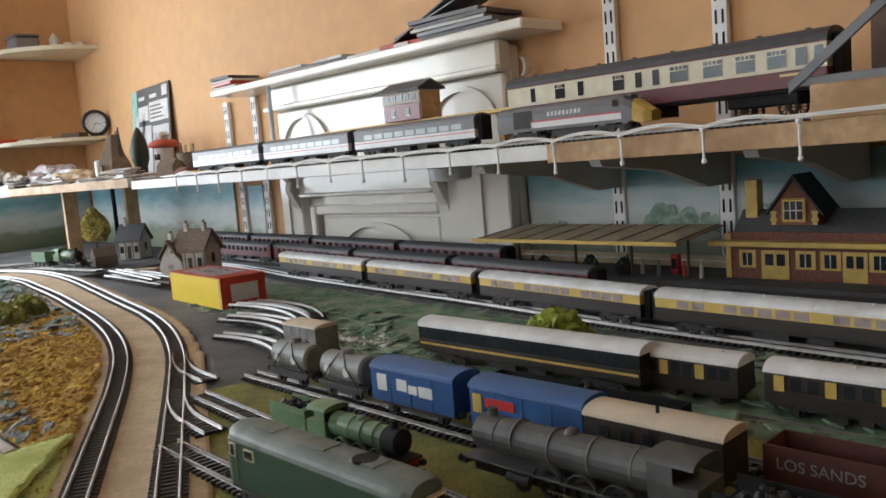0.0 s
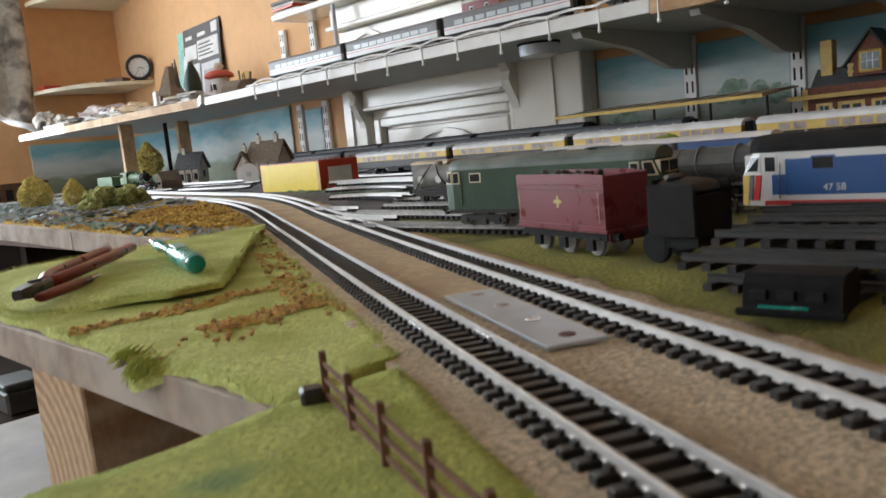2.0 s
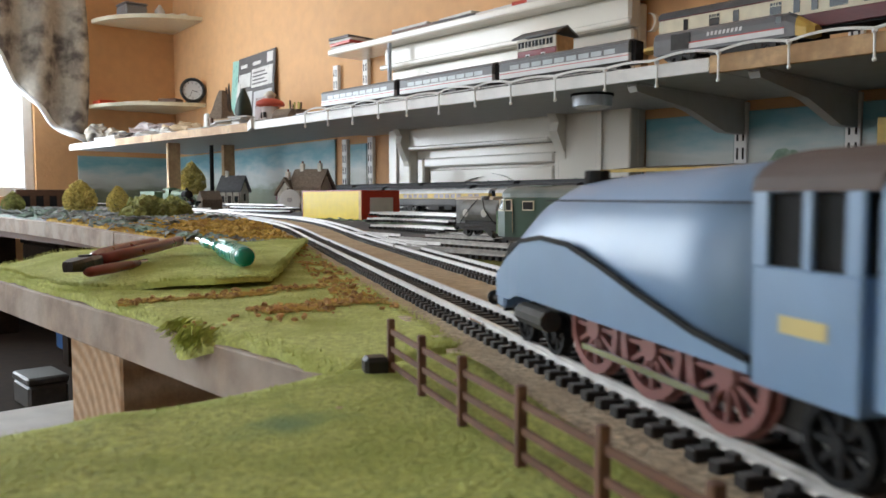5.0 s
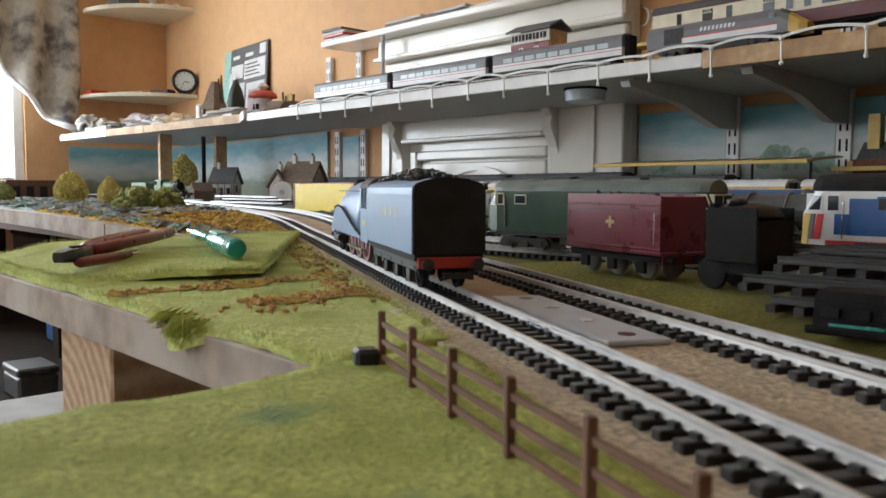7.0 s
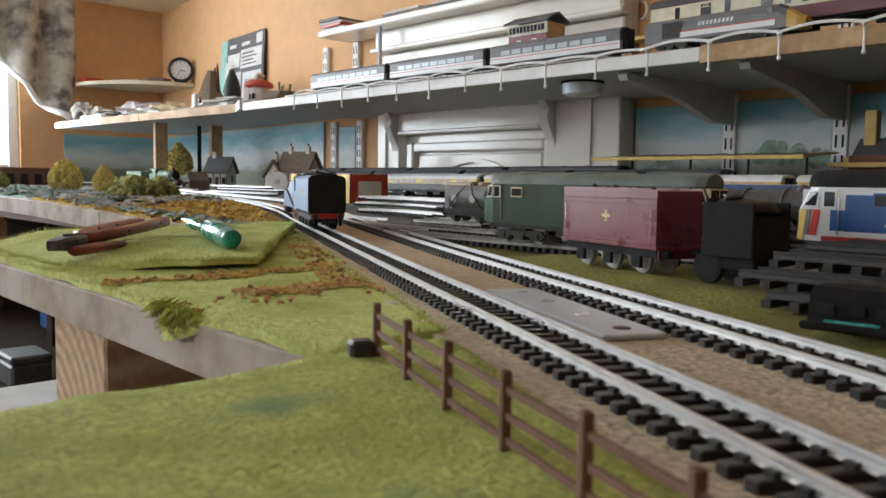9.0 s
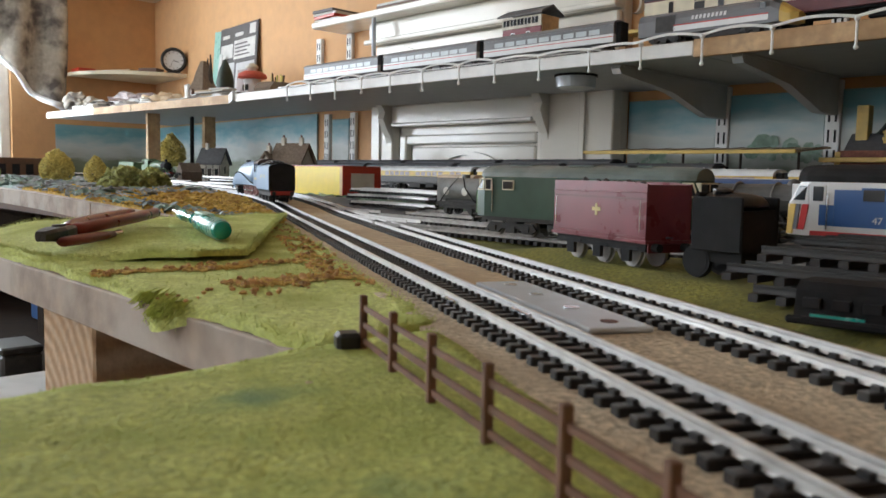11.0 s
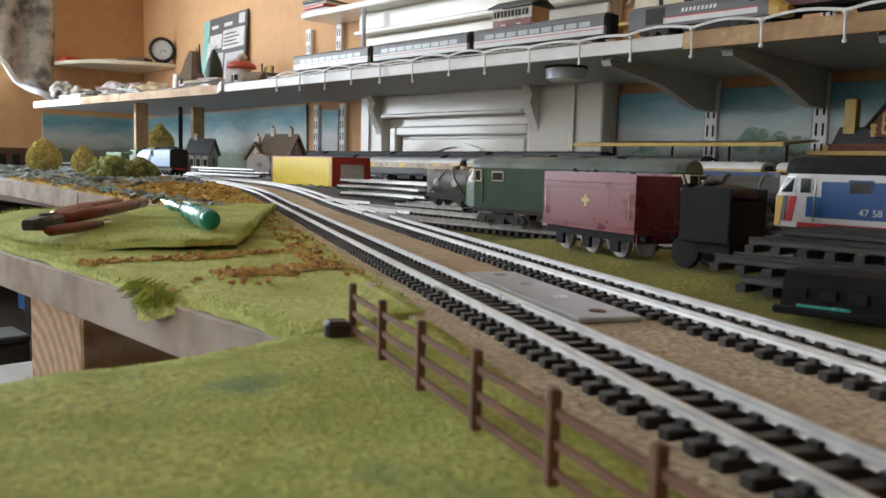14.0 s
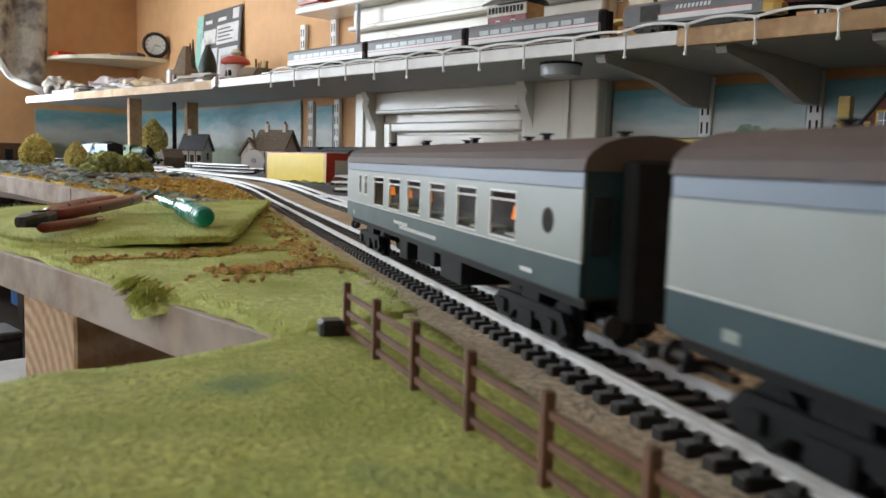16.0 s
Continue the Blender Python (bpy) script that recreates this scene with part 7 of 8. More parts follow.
# ---- trees, bushes, cottages ----
def bush(name, x, y, z, r, h, mat, label, tall=False, n=60, seed=1, trunk=0.0):
    root = thing(name, pose(x, y, z), label, "bush" if not tall else "tree", "bushes")
    rng = random.Random(seed)
    bm = bmesh.new()
    for i in range(n):
        t = i / n
        zz = trunk + (h - trunk) * t
        rad = r * (math.sin(math.pi * min(1, 0.18 + 0.82 * t)) ** 0.7 if tall else math.sqrt(max(0.03, 1 - t * t)))
        a = i * 2.4
        q = rad * rng.uniform(0.45, 0.95)
        blob(bm, (q * math.cos(a), q * math.sin(a), zz), r * rng.uniform(0.14, 0.27), 0.8, 2, (1, 1, 0.9), i + seed * 31)
    part("foliage", bm, mat, root)
    # loose outer fibres
    verts, faces = [], []
    for i in range(3200):
        t = rng.random()
        zz = trunk + (h - trunk) * t
        rad = r * 1.08 * (math.sin(math.pi * min(1, 0.18 + 0.82 * t)) ** 0.7 if tall else math.sqrt(max(0.03, 1 - t * t)))
        a = rng.uniform(0, 6.28)
        p = Vector((rad * math.cos(a), rad * math.sin(a), zz))
        d = Vector((rng.uniform(-1, 1), rng.uniform(-1, 1), rng.uniform(-0.6, 1))) * r * 0.09
        e = Vector((rng.uniform(-1, 1), rng.uniform(-1, 1), rng.uniform(-1, 1))) * r * 0.05
        k = len(verts)
        verts += [p - d, p + d, p + e]
        faces.append((k, k + 1, k + 2))
    me = bpy.data.meshes.new("fibre")
    me.from_pydata(verts, [], faces)
    me.materials.append(M[mat])
    tagged(shared("fibre", me, root, Matrix()), kind="stuff")
    part("trunk", cyl(bmesh.new(), (0, 0, -0.006), (0, 0, max(0.012, trunk + 0.01)), r * 0.10, 8, r * 0.07), "timber", root)
    return root


bush("clipped_bush", -0.43, 2.03, rise(2.0) + 0.004, 0.034, 0.070, "straw", "straw yellow clipped bush on the far board", True, 70, 1)
bush("clipped_bush", -0.330, 1.88, rise(1.9) + 0.004, 0.022, 0.058, "straw", "straw yellow clipped bush on the far board", True, 60, 2)
bush("clipped_bush", -0.60, 2.16, rise(2.0) + 0.004, 0.024, 0.045, "foliage", "dark green clipped bush on the far board", True, 50, 9)
bush("lichen_bush", -0.245, 1.63, rise(1.6) + 0.002, 0.050, 0.036, "foliage", "olive green lichen bush beside the line", False, 90, 3)
bush("lichen_bush", -0.205, 1.70, rise(1.7) + 0.002, 0.034, 0.036, "foliage", "olive green lichen bush beside the line", False, 60, 4)
bush("lime_bush", 0.497, 0.915, 0.006, 0.044, 0.046, "foliage2", "lime green lichen bush on the bank below the coaches", False, 190, 5)
bush("hay_tree", -0.215, 2.94, rise(2.6), 0.043, 0.150, "straw", "tall straw yellow tree in front of the corner", True, 80, 6, 0.05)
for k, (u, v) in enumerate(((0.86, 1.18), (0.78, 1.20), (0.71, 1.19), (0.965, 1.20))):
    bush("platform_bush", *(room(u, v).translation[:2]), 0.0405, 0.012, 0.028, "darkgreen", "small dark bush on the station platform", True, 24, 20 + k)


def cottage(m, w, d, h, roof_h, label, thatch="thatch", chim=2):
    c = thing("model_cottage", m, label, "cottage", "cottages")
    part("wall", B(-w / 2, w / 2, -d / 2, d / 2, 0, h, bevel=0.0006), "cottage", c)
    o = [(-d * 0.62, h - 0.004), (-d * 0.60, h + 0.004), (0, h + roof_h), (d * 0.60, h + 0.004), (d * 0.62, h - 0.004), (0, h + roof_h - 0.008)]
    roof = part("roof", prism(bmesh.new(), o, -w / 2 - 0.006, w / 2 + 0.006), thatch, c)
    gable = part("gable", prism(bmesh.new(), [(-d / 2, h), (d / 2, h), (0, h + roof_h - 0.010)], -w / 2 + 0.001, w / 2 - 0.001), "cottage", c)
    for i in range(chim):
        x = -w * 0.3 + i * w * 0.6
        part("chimney", B(x - 0.005, x + 0.005, -0.005, 0.005, h + roof_h * 0.5, h + roof_h + 0.014, bevel=0.0006), "cottage", roof)
        part("chimney_pot", cyl(bmesh.new(), (x, 0, h + roof_h + 0.014), (x, 0, h + roof_h + 0.020), 0.0024, 8), "brick", roof)
    for i in range(3):
        x = -w * 0.32 + i * w * 0.32
        f = part("window_frame" if i != 1 else "door", B(x - 0.006, x + 0.006, -d / 2 - 0.0010, -d / 2 - 0.0001, 0.002 if i == 1 else h * 0.35, h * 0.72), "timber", c)
        if i != 1:
            part("pane", B(x - 0.0045, x + 0.0045, -d / 2 - 0.0014, -d / 2 - 0.0009, h * 0.4, h * 0.68), "pane", f)
    for s in (-1, 1):
        f = part("window_frame", B(min(s * w / 2, s * (w / 2 + 0.001)), max(s * w / 2, s * (w / 2 + 0.001)), -0.006, 0.006, h * 0.45, h * 0.85), "timber", c)
        part("pane", B(min(s * (w / 2 + 0.0009), s * (w / 2 + 0.0013)), max(s * (w / 2 + 0.0009), s * (w / 2 + 0.0013)), -0.0045, 0.0045, h * 0.5, h * 0.8), "pane", f)
    for x in (-w * 0.46, -w * 0.16, w * 0.16, w * 0.46):
        part("beam", B(x - 0.0012, x + 0.0012, -d / 2 - 0.0009, -d / 2 - 0.0001, 0, h * 0.98), "timber", c)
    return c


cottage(pose(0.105, 2.06, rise(2.05), 0, 0, -38), 0.085, 0.062, 0.058, 0.050, "model thatched cottage with cream gable and tall chimneys")
c2 = cottage(pose(0.060, 2.085, rise(2.05), 0, 0, 48), 0.060, 0.050, 0.045, 0.042, "model cottage wing with thatched roof and pale chimney", chim=1)
cottage(pose(-0.078, 2.66, rise(2.6), 0, 0, -25), 0.072, 0.066, 0.055, 0.050, "small timber-framed model house with steep dark roof", "roofslate", 1)
bo = part("cottage_barn", prism(bmesh.new(), [(-0.025, 0), (0.025, 0), (0.025, 0.030), (0, 0.055), (-0.025, 0.030)], -0.03, 0.03), "thatch")
bo.matrix_basis = pose(-0.150, 2.50, rise(2.4), 0, 0, 20)
tagged(bo, "small brown thatched model barn", "barn")
wh = thing("white_water_wheel", pose(0.045, 1.985, rise(2.0), 0, 0, -20), "round white mill wheel beside the cottage", "wheel")
part("wheel_disc", cyl(bmesh.new(), (0, -0.003, 0.031), (0, 0.003, 0.031), 0.026, 24), "white", wh)
part("wheel_hub", cyl(bmesh.new(), (0, -0.006, 0.031), (0, -0.003, 0.031), 0.006, 12), "greypaint", wh)
part("wheel_stand", B(-0.004, 0.004, -0.002, 0.012, 0, 0.006), "timber", wh)
pb = part("card_box", B(-0.032, 0.032, -0.014, 0.014, 0, 0.014, bevel=0.0008), "tan")
pb.matrix_basis = pose(-0.02, 2.17, rise(2.17), 0, 0, -30)
tagged(pb, "flat tan cardboard box by the spare track", "box")
steam_loco("far_green_locomotive", pose(-0.235, 2.475, rise(2.47) + 0.0035, 0, 0, -55), "applegreen", "small green steam locomotive standing by the corner", L=0.120, cab_left=True)
steam_tender("far_green_tender", pose(-0.318, 2.590, rise(2.5) + 0.0035, 0, 0, -55), "applegreen", "pale green tender behind the far engine", L=0.080)
track("far_siding_track", spline([(-0.40, 2.70), (-0.15, 2.36)]), rise(2.5) - 0.0005, "siding track under the far engine", rail="darkrail", group="sidings")
vd = thing("model_viaduct", room(3.20, 0.80, 0.012), "dark brown model building low against the window wall", "model building")
part("wall", B(-0.03, 0.03, -0.10, 0.16, 0.0, 0.072, bevel=0.001), "teak", vd)
for i in range(5):
    part("arch_opening", B(0.0301, 0.0312, -0.08 + i * 0.045, -0.055 + i * 0.045, 0.012, 0.050), "matt", vd)

# ---- station ----
plat = part("station_platform", B(-1.25, 0.5, 1.165, WALL_V - 0.010, 0.0156, 0.0400, bevel=0.001), "tarmac")
plat.matrix_basis = ROOM
tagged(plat, "dark grey station platform along the back line", "platform", kind="structure")
stn = thing("station_building", room(0.40, 1.215, 0.0402), "red brick model station with yellow stone trim and slate roof", "station")
W2, D2, H2 = 0.150, 0.085, 0.052
part("wall", B(-W2, W2, 0, D2, 0, H2), "brick", stn)
for x in (-W2, W2):
    part("quoin", B(x - 0.004, x + 0.004, -0.0012, 0.004, 0, H2 + 0.012), "yellow", stn, "yellow stone quoin")
part("parapet", B(-W2, W2, -0.0008, 0.004, H2 + 0.0002, H2 + 0.014), "brick", stn)
part("canopy_beam", B(-W2 - 0.020, W2 + 0.01, -0.022, -0.0012, H2 - 0.004, H2 + 0.003, bevel=0.0006), "yellow", stn, "yellow timber awning edge")
for x, w, dr in ((-0.122, 0.009, 0), (-0.083, 0.016, 1), (-0.042, 0.010, 0), (-0.010, 0.010, 0), (0.020, 0.012, 1), (0.050, 0.010, 0), (0.086, 0.010, 0), (0.122, 0.010, 0)):
    z0, z1 = (0.001, 0.038) if dr else (0.016, 0.038)
    f = part("door" if dr else "window", B(x - w - 0.003, x + w + 0.003, -0.0014, -0.0001, z0, z1 + 0.003), "yellow", stn)
    if dr:
        for s in (-1, 1):
            part("pane", B(x + s * w * 0.5 - w * 0.36, x + s * w * 0.5 + w * 0.36, -0.0020, -0.0013, 0.020, 0.036), "pane", f)
    else:
        part("pane", B(x - w * 0.75, x + w * 0.75, -0.0020, -0.0013, z0 + 0.003, z1 - 0.001), "pane", f)
        part("glazing_bar", B(x - 0.0005, x + 0.0005, -0.0025, -0.0019, z0 + 0.003, z1 - 0.001), "netwhite", f)
roof = part("roof", prism(bmesh.new(), [(0.0042, H2 + 0.008), (D2 / 2, H2 + 0.042), (D2, H2 + 0.006), (D2, H2 + 0.0004), (0.0042, H2 + 0.0004)], -W2 + 0.004, W2 - 0.004), "roofslate", stn)
gb = part("gable", prism(bmesh.new(), [(-0.030, 0.066), (0.030, 0.066), (0.030, 0.086), (0, 0.128), (-0.030, 0.086)], 0, 0.05), "brick", stn)
gb.matrix_basis = pose(-0.055, -0.0015, 0.010, 0, 0, 90)
gr = part("gable_roof", prism(bmesh.new(), [(-0.040, 0.080), (0, 0.134), (0.040, 0.080), (0.037, 0.080), (0, 0.1285), (-0.037, 0.080)], -0.004, 0.06), "darkgreen", stn, "dark green gable roof")
gr.matrix_basis = pose(-0.055, -0.0015, 0.010, 0, 0, 90)
f = part("gable_window", B(-0.071, -0.039, -0.0040, -0.0018, 0.080, 0.112, bevel=0.002), "yellow", stn)
part("pane", B(-0.067, -0.043, -0.0046, -0.0039, 0.084, 0.108), "pane", f)
for x in (-0.059, -0.051):
    part("glazing_bar", B(x - 0.0006, x + 0.0006, -0.0051, -0.0045, 0.084, 0.108), "netwhite", f)
for s in (-1, 1):
    for k in range(4):
        x = -0.055 + s * 0.0275
        part("quoin", B(x - (0.0045 if k % 2 else 0.003), x + (0.0045 if k % 2 else 0.003), -0.0028, -0.0016, 0.0765 + k * 0.0048, 0.0808 + k * 0.0048), "yellow", stn)
part("glazing_bar", B(-0.067, -0.043, -0.0053, -0.0047, 0.0954, 0.0966), "netwhite", f)
for x in (-0.128, 0.105):
    part("chimney", B(x - 0.009, x + 0.009, 0.030, 0.050, H2 + 0.028, H2 + 0.085, bevel=0.001), "yellow", roof)
cp = thing("platform_canopy", room(0.762, 1.185, 0.0402), "cream and brown station platform canopy on thin posts", "canopy")
part("canopy_roof", prism(bmesh.new(), [(-0.075, 0.0625), (0, 0.0690), (0.060, 0.0730), (0.060, 0.0705), (0, 0.0660), (-0.075, 0.0598)], -0.190, 0.190), "tan", cp)
part("fascia", B(-0.192, 0.192, -0.0785, -0.0752, 0.0585, 0.0645, bevel=0.0005), "yellow", cp, "cream yellow fascia board")
for i in range(9):
    x = -0.184 + i * 0.046
    part("roof_batten", prism(bmesh.new(), [(-0.074, 0.0631), (0.059, 0.0737), (0.059, 0.0744), (-0.074, 0.0638)], x - 0.0012, x + 0.0012), "timber", cp)
for x in (-0.155, -0.035, 0.070, 0.165):
    part("post", cyl(bmesh.new(), (x, 0.0, 0), (x, 0.0, 0.066), 0.0022, 8), "timber", cp)
fn = thing("platform_fence", room(0.80, 1.285, 0.0402), "pale model fence along the back of the platform", "fence")
part("fence_rail", B(-0.25, 0.22, -0.001, 0.001, 0.010, 0.013), "cottage", fn)
part("fence_panel", B(-0.25, 0.22, 0.0011, 0.0019, 0.001, 0.020), "tan", fn)
rng = random.Random(8)
for k, (u, v, mat) in enumerate(((0.905, 1.205, "teak"), (0.690, 1.21, "cottage"), (0.655, 1.20, "netgrey"), (0.615, 1.205, "boxred"), (0.585, 1.20, "cottage"), (0.735, 1.24, "timber"))):
    fg = thing("platform_figurine", room(u, v, 0.0402), "tiny painted plastic figurine standing on the platform", "figurine", "figurines")
    bm = cyl(bmesh.new(), (0, 0, 0), (0, 0, 0.019), 0.0036, 8, 0.0026)
    blob(bm, (0, 0, 0.0215), 0.0026, 0, 1)
    part("figure", bm, mat, fg)
ph = thing("red_phone_box", room(0.640, 1.225, 0.0402), "tiny red telephone box on the platform", "phone box")
part("box", B(-0.006, 0.006, -0.006, 0.006, 0, 0.030, bevel=0.0008), "netred", ph)
part("pane", B(-0.004, 0.004, -0.0065, -0.0059, 0.008, 0.024), "pane", ph)

# ---- the upper railway ----
SHELF_Z = 0.2500
track("shelf_track", uvline([(1.86, 1.002), (0.0, 1.002)]), SHELF_Z - 0.0003, "upper shelf track under the express train", rail="darkrail", group="shelf tracks")
track("shelf_track", uvline([(1.75, 0.972), (0.82, 0.972)]), SHELF_Z - 0.0003, "empty upper shelf track near the edge", rail="darkrail", group="shelf tracks")
track("shelf_track", uvline([(0.80, 1.066), (-0.2, 1.066)]), SHELF_Z - 0.0008, "upper shelf track under the large coach", rail="darkrail", group="shelf tracks", pitch=0.014)


def express_coach(u0, u1, label):
    L = u0 - u1 - 0.014
    c = parked_coach("express_coach", room((u0 + u1) / 2, 1.002, SHELF_Z), L, 0.0176, 0.0195, 0.0460, 0.0550, ("netwhite", "netgrey"), regular(9, L, 0.021, 0.024), (0.0335, 0.0415), label, "netgrey", vents=0, group="express train", pane="bright_pane")
    part("red_stripe", B(-L / 2, L / 2, -0.0180, -0.0175, 0.0275, 0.0285), "netred", c)


express_coach(1.100, 0.806, "white and grey express coach with long windows")
express_coach(1.388, 1.104, "white and grey express coach with long windows")
express_coach(1.680, 1.392, "white and grey express coach with long windows")
pc = thing("express_power_car", room(0.648, 1.002, SHELF_Z), "grey and white wedge-nosed express power car with red stripe", "locomotive")
L, W = 0.240, 0.0176
H = -L / 2
sec = lambda x, k, zt, zb=0.0195: [(x, y * W * k, z) for y, z in ((-0.96, zb), (0.96, zb), (1, zb + 0.012), (0.97, zt - 0.012), (0.80, zt - 0.004), (0.4, zt), (-0.4, zt), (-0.80, zt - 0.004), (-0.97, zt - 0.012), (-1, zb + 0.012))]
part("body", loft(bmesh.new(), [sec(H, 1, 0.0535), sec(H + L - 0.050, 1, 0.0535), sec(H + L - 0.036, 0.99, 0.0525), sec(H + L - 0.024, 0.95, 0.0470)]), "netgrey", pc)
part("nose", loft(bmesh.new(), [sec(H + L - 0.0238, 0.95, 0.0469), sec(H + L - 0.010, 0.86, 0.0375, 0.0170), sec(H + L, 0.62, 0.0320, 0.0180)]), "yellow", pc, "yellow wedge nose", smooth=False)
part("windscreen", loft(bmesh.new(), [[(x, y, z) for y in (-w, w) for z in ()] or [(x, -w, z0), (x, w, z0), (x, w, z0 + 0.0012), (x, -w, z0 + 0.0012)] for x, w, z0 in ((H + L - 0.0355, 0.0115, 0.0520), (H + L - 0.0245, 0.0120, 0.0470))]), "pane", pc)
for s in (-1, 1):
    y0, y1 = min(s * W, s * (W + 0.0004)), max(s * W, s * (W + 0.0004))
    part("white_band", B(H + 0.060, H + L - 0.038, y0, y1, 0.0235, 0.0310), "netwhite", pc)
    part("red_stripe", B(H + 0.060, H + L - 0.038, y0, y1, 0.0312, 0.0326), "netred", pc)
    part("grille", B(H + 0.030, H + 0.062, y0, y1, 0.0240, 0.0470), "dirt", pc)
    part("cab_window", B(H + L - 0.050, H + L - 0.042, y0, y1, 0.0390, 0.0475), "pane", pc)
    for k in range(9):
        x = H + 0.088 + k * 0.0062
        o = [(x, 0.0372), (x + 0.0036, 0.0372), (x + 0.0050, 0.0428), (x + 0.0014, 0.0428)]
        part("letter_bar", loft(bmesh.new(), [[(p, y0, q) for p, q in o], [(p, y1 + 0.0001, q) for p, q in o]]), "netwhite", pc)
for x in (H + 0.042, H + L - 0.055):
    bogie(pc, x, z1=0.0193)
part("fuel_tank", B(-0.03, 0.04, -0.013, 0.013, 0.010, 0.0194), "dirt", pc)

# the large scale coach behind it
K = 1.72
big = thing("large_scale_coach", room(0.572, 1.075, SHELF_Z + 0.006), "large maroon and cream coach with grey roof on the upper shelf", "coach")
L, W = 0.452, 0.0300
H = -L / 2
part("lower_panel", B(H, H + L, -W, W, 0.0330, 0.0520, bevel=0.0006), "maroon", big)
part("window_band", B(H, H + L, -W + 0.0002, W - 0.0002, 0.0521, 0.0790, bevel=0.0004), "cream", big)
part("cantrail", B(H, H + L, -W - 0.0002, W + 0.0002, 0.0791, 0.0806), "maroon", big)
roof = part("roof", loft(bmesh.new(), [roof_ring(H - 0.001, W + 0.001, 0.0808, 0.0965, 14), roof_ring(H + L + 0.001, W + 0.001, 0.0808, 0.0965, 14)]), "darkroof", big)
for i in range(8):
    x = H + 0.03 + i * 0.056
    part("roof_vent", cyl(bmesh.new(), (x, 0, 0.0955), (x, 0, 0.0985), 0.0032, 10), "darkroof", roof)
for x, w in ((-0.178, 0.005), (-0.130, 0.011), (-0.095, 0.006), (-0.035, 0.011), (-0.005, 0.006), (0.020, 0.006), (0.052, 0.016), (0.096, 0.016), (0.136, 0.015), (0.172, 0.014), (0.199, 0.008), (0.218, 0.006)):
    f = part("window", B(x - w * 0.75, x + w * 0.75, -W - 0.0006, -W + 0.0002, 0.0565, 0.0755), "pane", big)
    if w > 0.010:
        part("glazing_bar", B(x - w * 0.75, x + w * 0.75, -W - 0.0010, -W - 0.0005, 0.0700, 0.0710), "cream", f)
        for dx in (-0.33, 0.0, 0.33):
            part("glazing_bar", B(x + dx * w - 0.0005, x + dx * w + 0.0005, -W - 0.0010, -W - 0.0005, 0.0711, 0.0755), "cream", f)
part("number", B(0.175, 0.197, -W - 0.0004, -W + 0.0002, 0.0462, 0.0492), "gold", big)
part("gangway", B(H + L, H + L + 0.010, -0.016, 0.016, 0.028, 0.088, bevel=0.002), "matt", big)
for x in (H + 0.08, H + L - 0.075):
    b = part("bogie", B(-0.042, 0.042, -0.024, 0.024, 0.016, 0.0296, bevel=0.002), "matt", big)
    b.matrix_basis = pose(x, 0, 0)
    for i in (-1, 1):
        for s in (-1, 1):
            shared("wheel", WHEELS[(0.0112, "dirt", 10)], b, pose(i * 0.026, s * 0.0155, 0.0128))
part("underframe", B(H + 0.004, H + L - 0.004, -0.026, 0.026, 0.0298, 0.0329), "matt", big)
part("battery_box", B(-0.05, 0.02, -0.024, 0.024, 0.016, 0.0297, bevel=0.001), "matt", big)
blk2 = part("wooden_block", B(-0.022, 0.060, -0.040, 0.040, 0, 0.036, bevel=0.0015), "pine")
blk2.matrix_basis = room(0.318, 1.02, SHELF_Z + 0.0006)
tagged(blk2, "sawn pine block standing on the upper shelf", "timber block")
br = thing("model_bridge", room(0.21, 1.04, SHELF_Z + 0.0366), "grey girder model bridge span resting on the pine block", "bridge")
part("deck", B(-0.15, 0.35, -0.035, 0.035, 0.0002, 0.010, bevel=0.0008), "netgrey", br)
part("diagonal", sweep(bmesh.new(), [(-0.16, -0.036, 0.0), (-0.04, -0.036, 0.095)], [(-0.0025, -0.006), (0.0025, -0.006), (0.0025, 0.006), (-0.0025, 0.006)]), "netgrey", br)
part("diagonal", sweep(bmesh.new(), [(-0.02, -0.036, 0.012), (0.10, -0.036, 0.095)], [(-0.0025, -0.006), (0.0025, -0.006), (0.0025, 0.006), (-0.0025, 0.006)]), "netgrey", br)
part("side_panel", B(-0.10, 0.35, 0.030, 0.034, 0.0102, 0.085), "teak", br)
part("tiled_roof", prism(bmesh.new(), [(-0.01, 0.092), (0.05, 0.118), (0.05, 0.112), (-0.01, 0.086)], -0.12, 0.30), "brick", br, "orange tiled roof")
part("roof_post", B(-0.004, 0.004, 0.034, 0.042, 0.0102, 0.100), "teak", br)
# signal box on its raised plank
pk = thing("raised_plank", room(1.13, 1.165, SHELF_Z), "narrow yellow plank raised behind the express train", "plank")
part("plank", B(-0.28, 0.30, -0.020, 0.020, 0.062, 0.068, bevel=0.0006), "yellow", pk)
for x in (-0.22, 0.0, 0.22):
    part("support", B(x - 0.006, x + 0.006, -0.012, 0.012, 0.0002, 0.0619), "pine", pk)
sb = thing("signal_box", room(1.135, 1.160, SHELF_Z + 0.0682), "model signal box of pink brick with cream glazed upper floor", "signal box")
part("lower_wall", B(-0.050, 0.050, -0.026, 0.026, 0, 0.030, bevel=0.0006), "crimson", sb)
part("upper_wall", B(-0.051, 0.051, -0.027, 0.027, 0.0301, 0.052, bevel=0.0006), "cottage", sb)
for i in range(5):
    f = part("window", B(-0.046 + i * 0.0185, -0.031 + i * 0.0185, -0.0280, -0.0268, 0.036, 0.048), "pane", sb)
    part("glazing_bar", B(-0.0390 + i * 0.0185, -0.0380 + i * 0.0185, -0.0284, -0.0279, 0.036, 0.048), "netwhite", f)
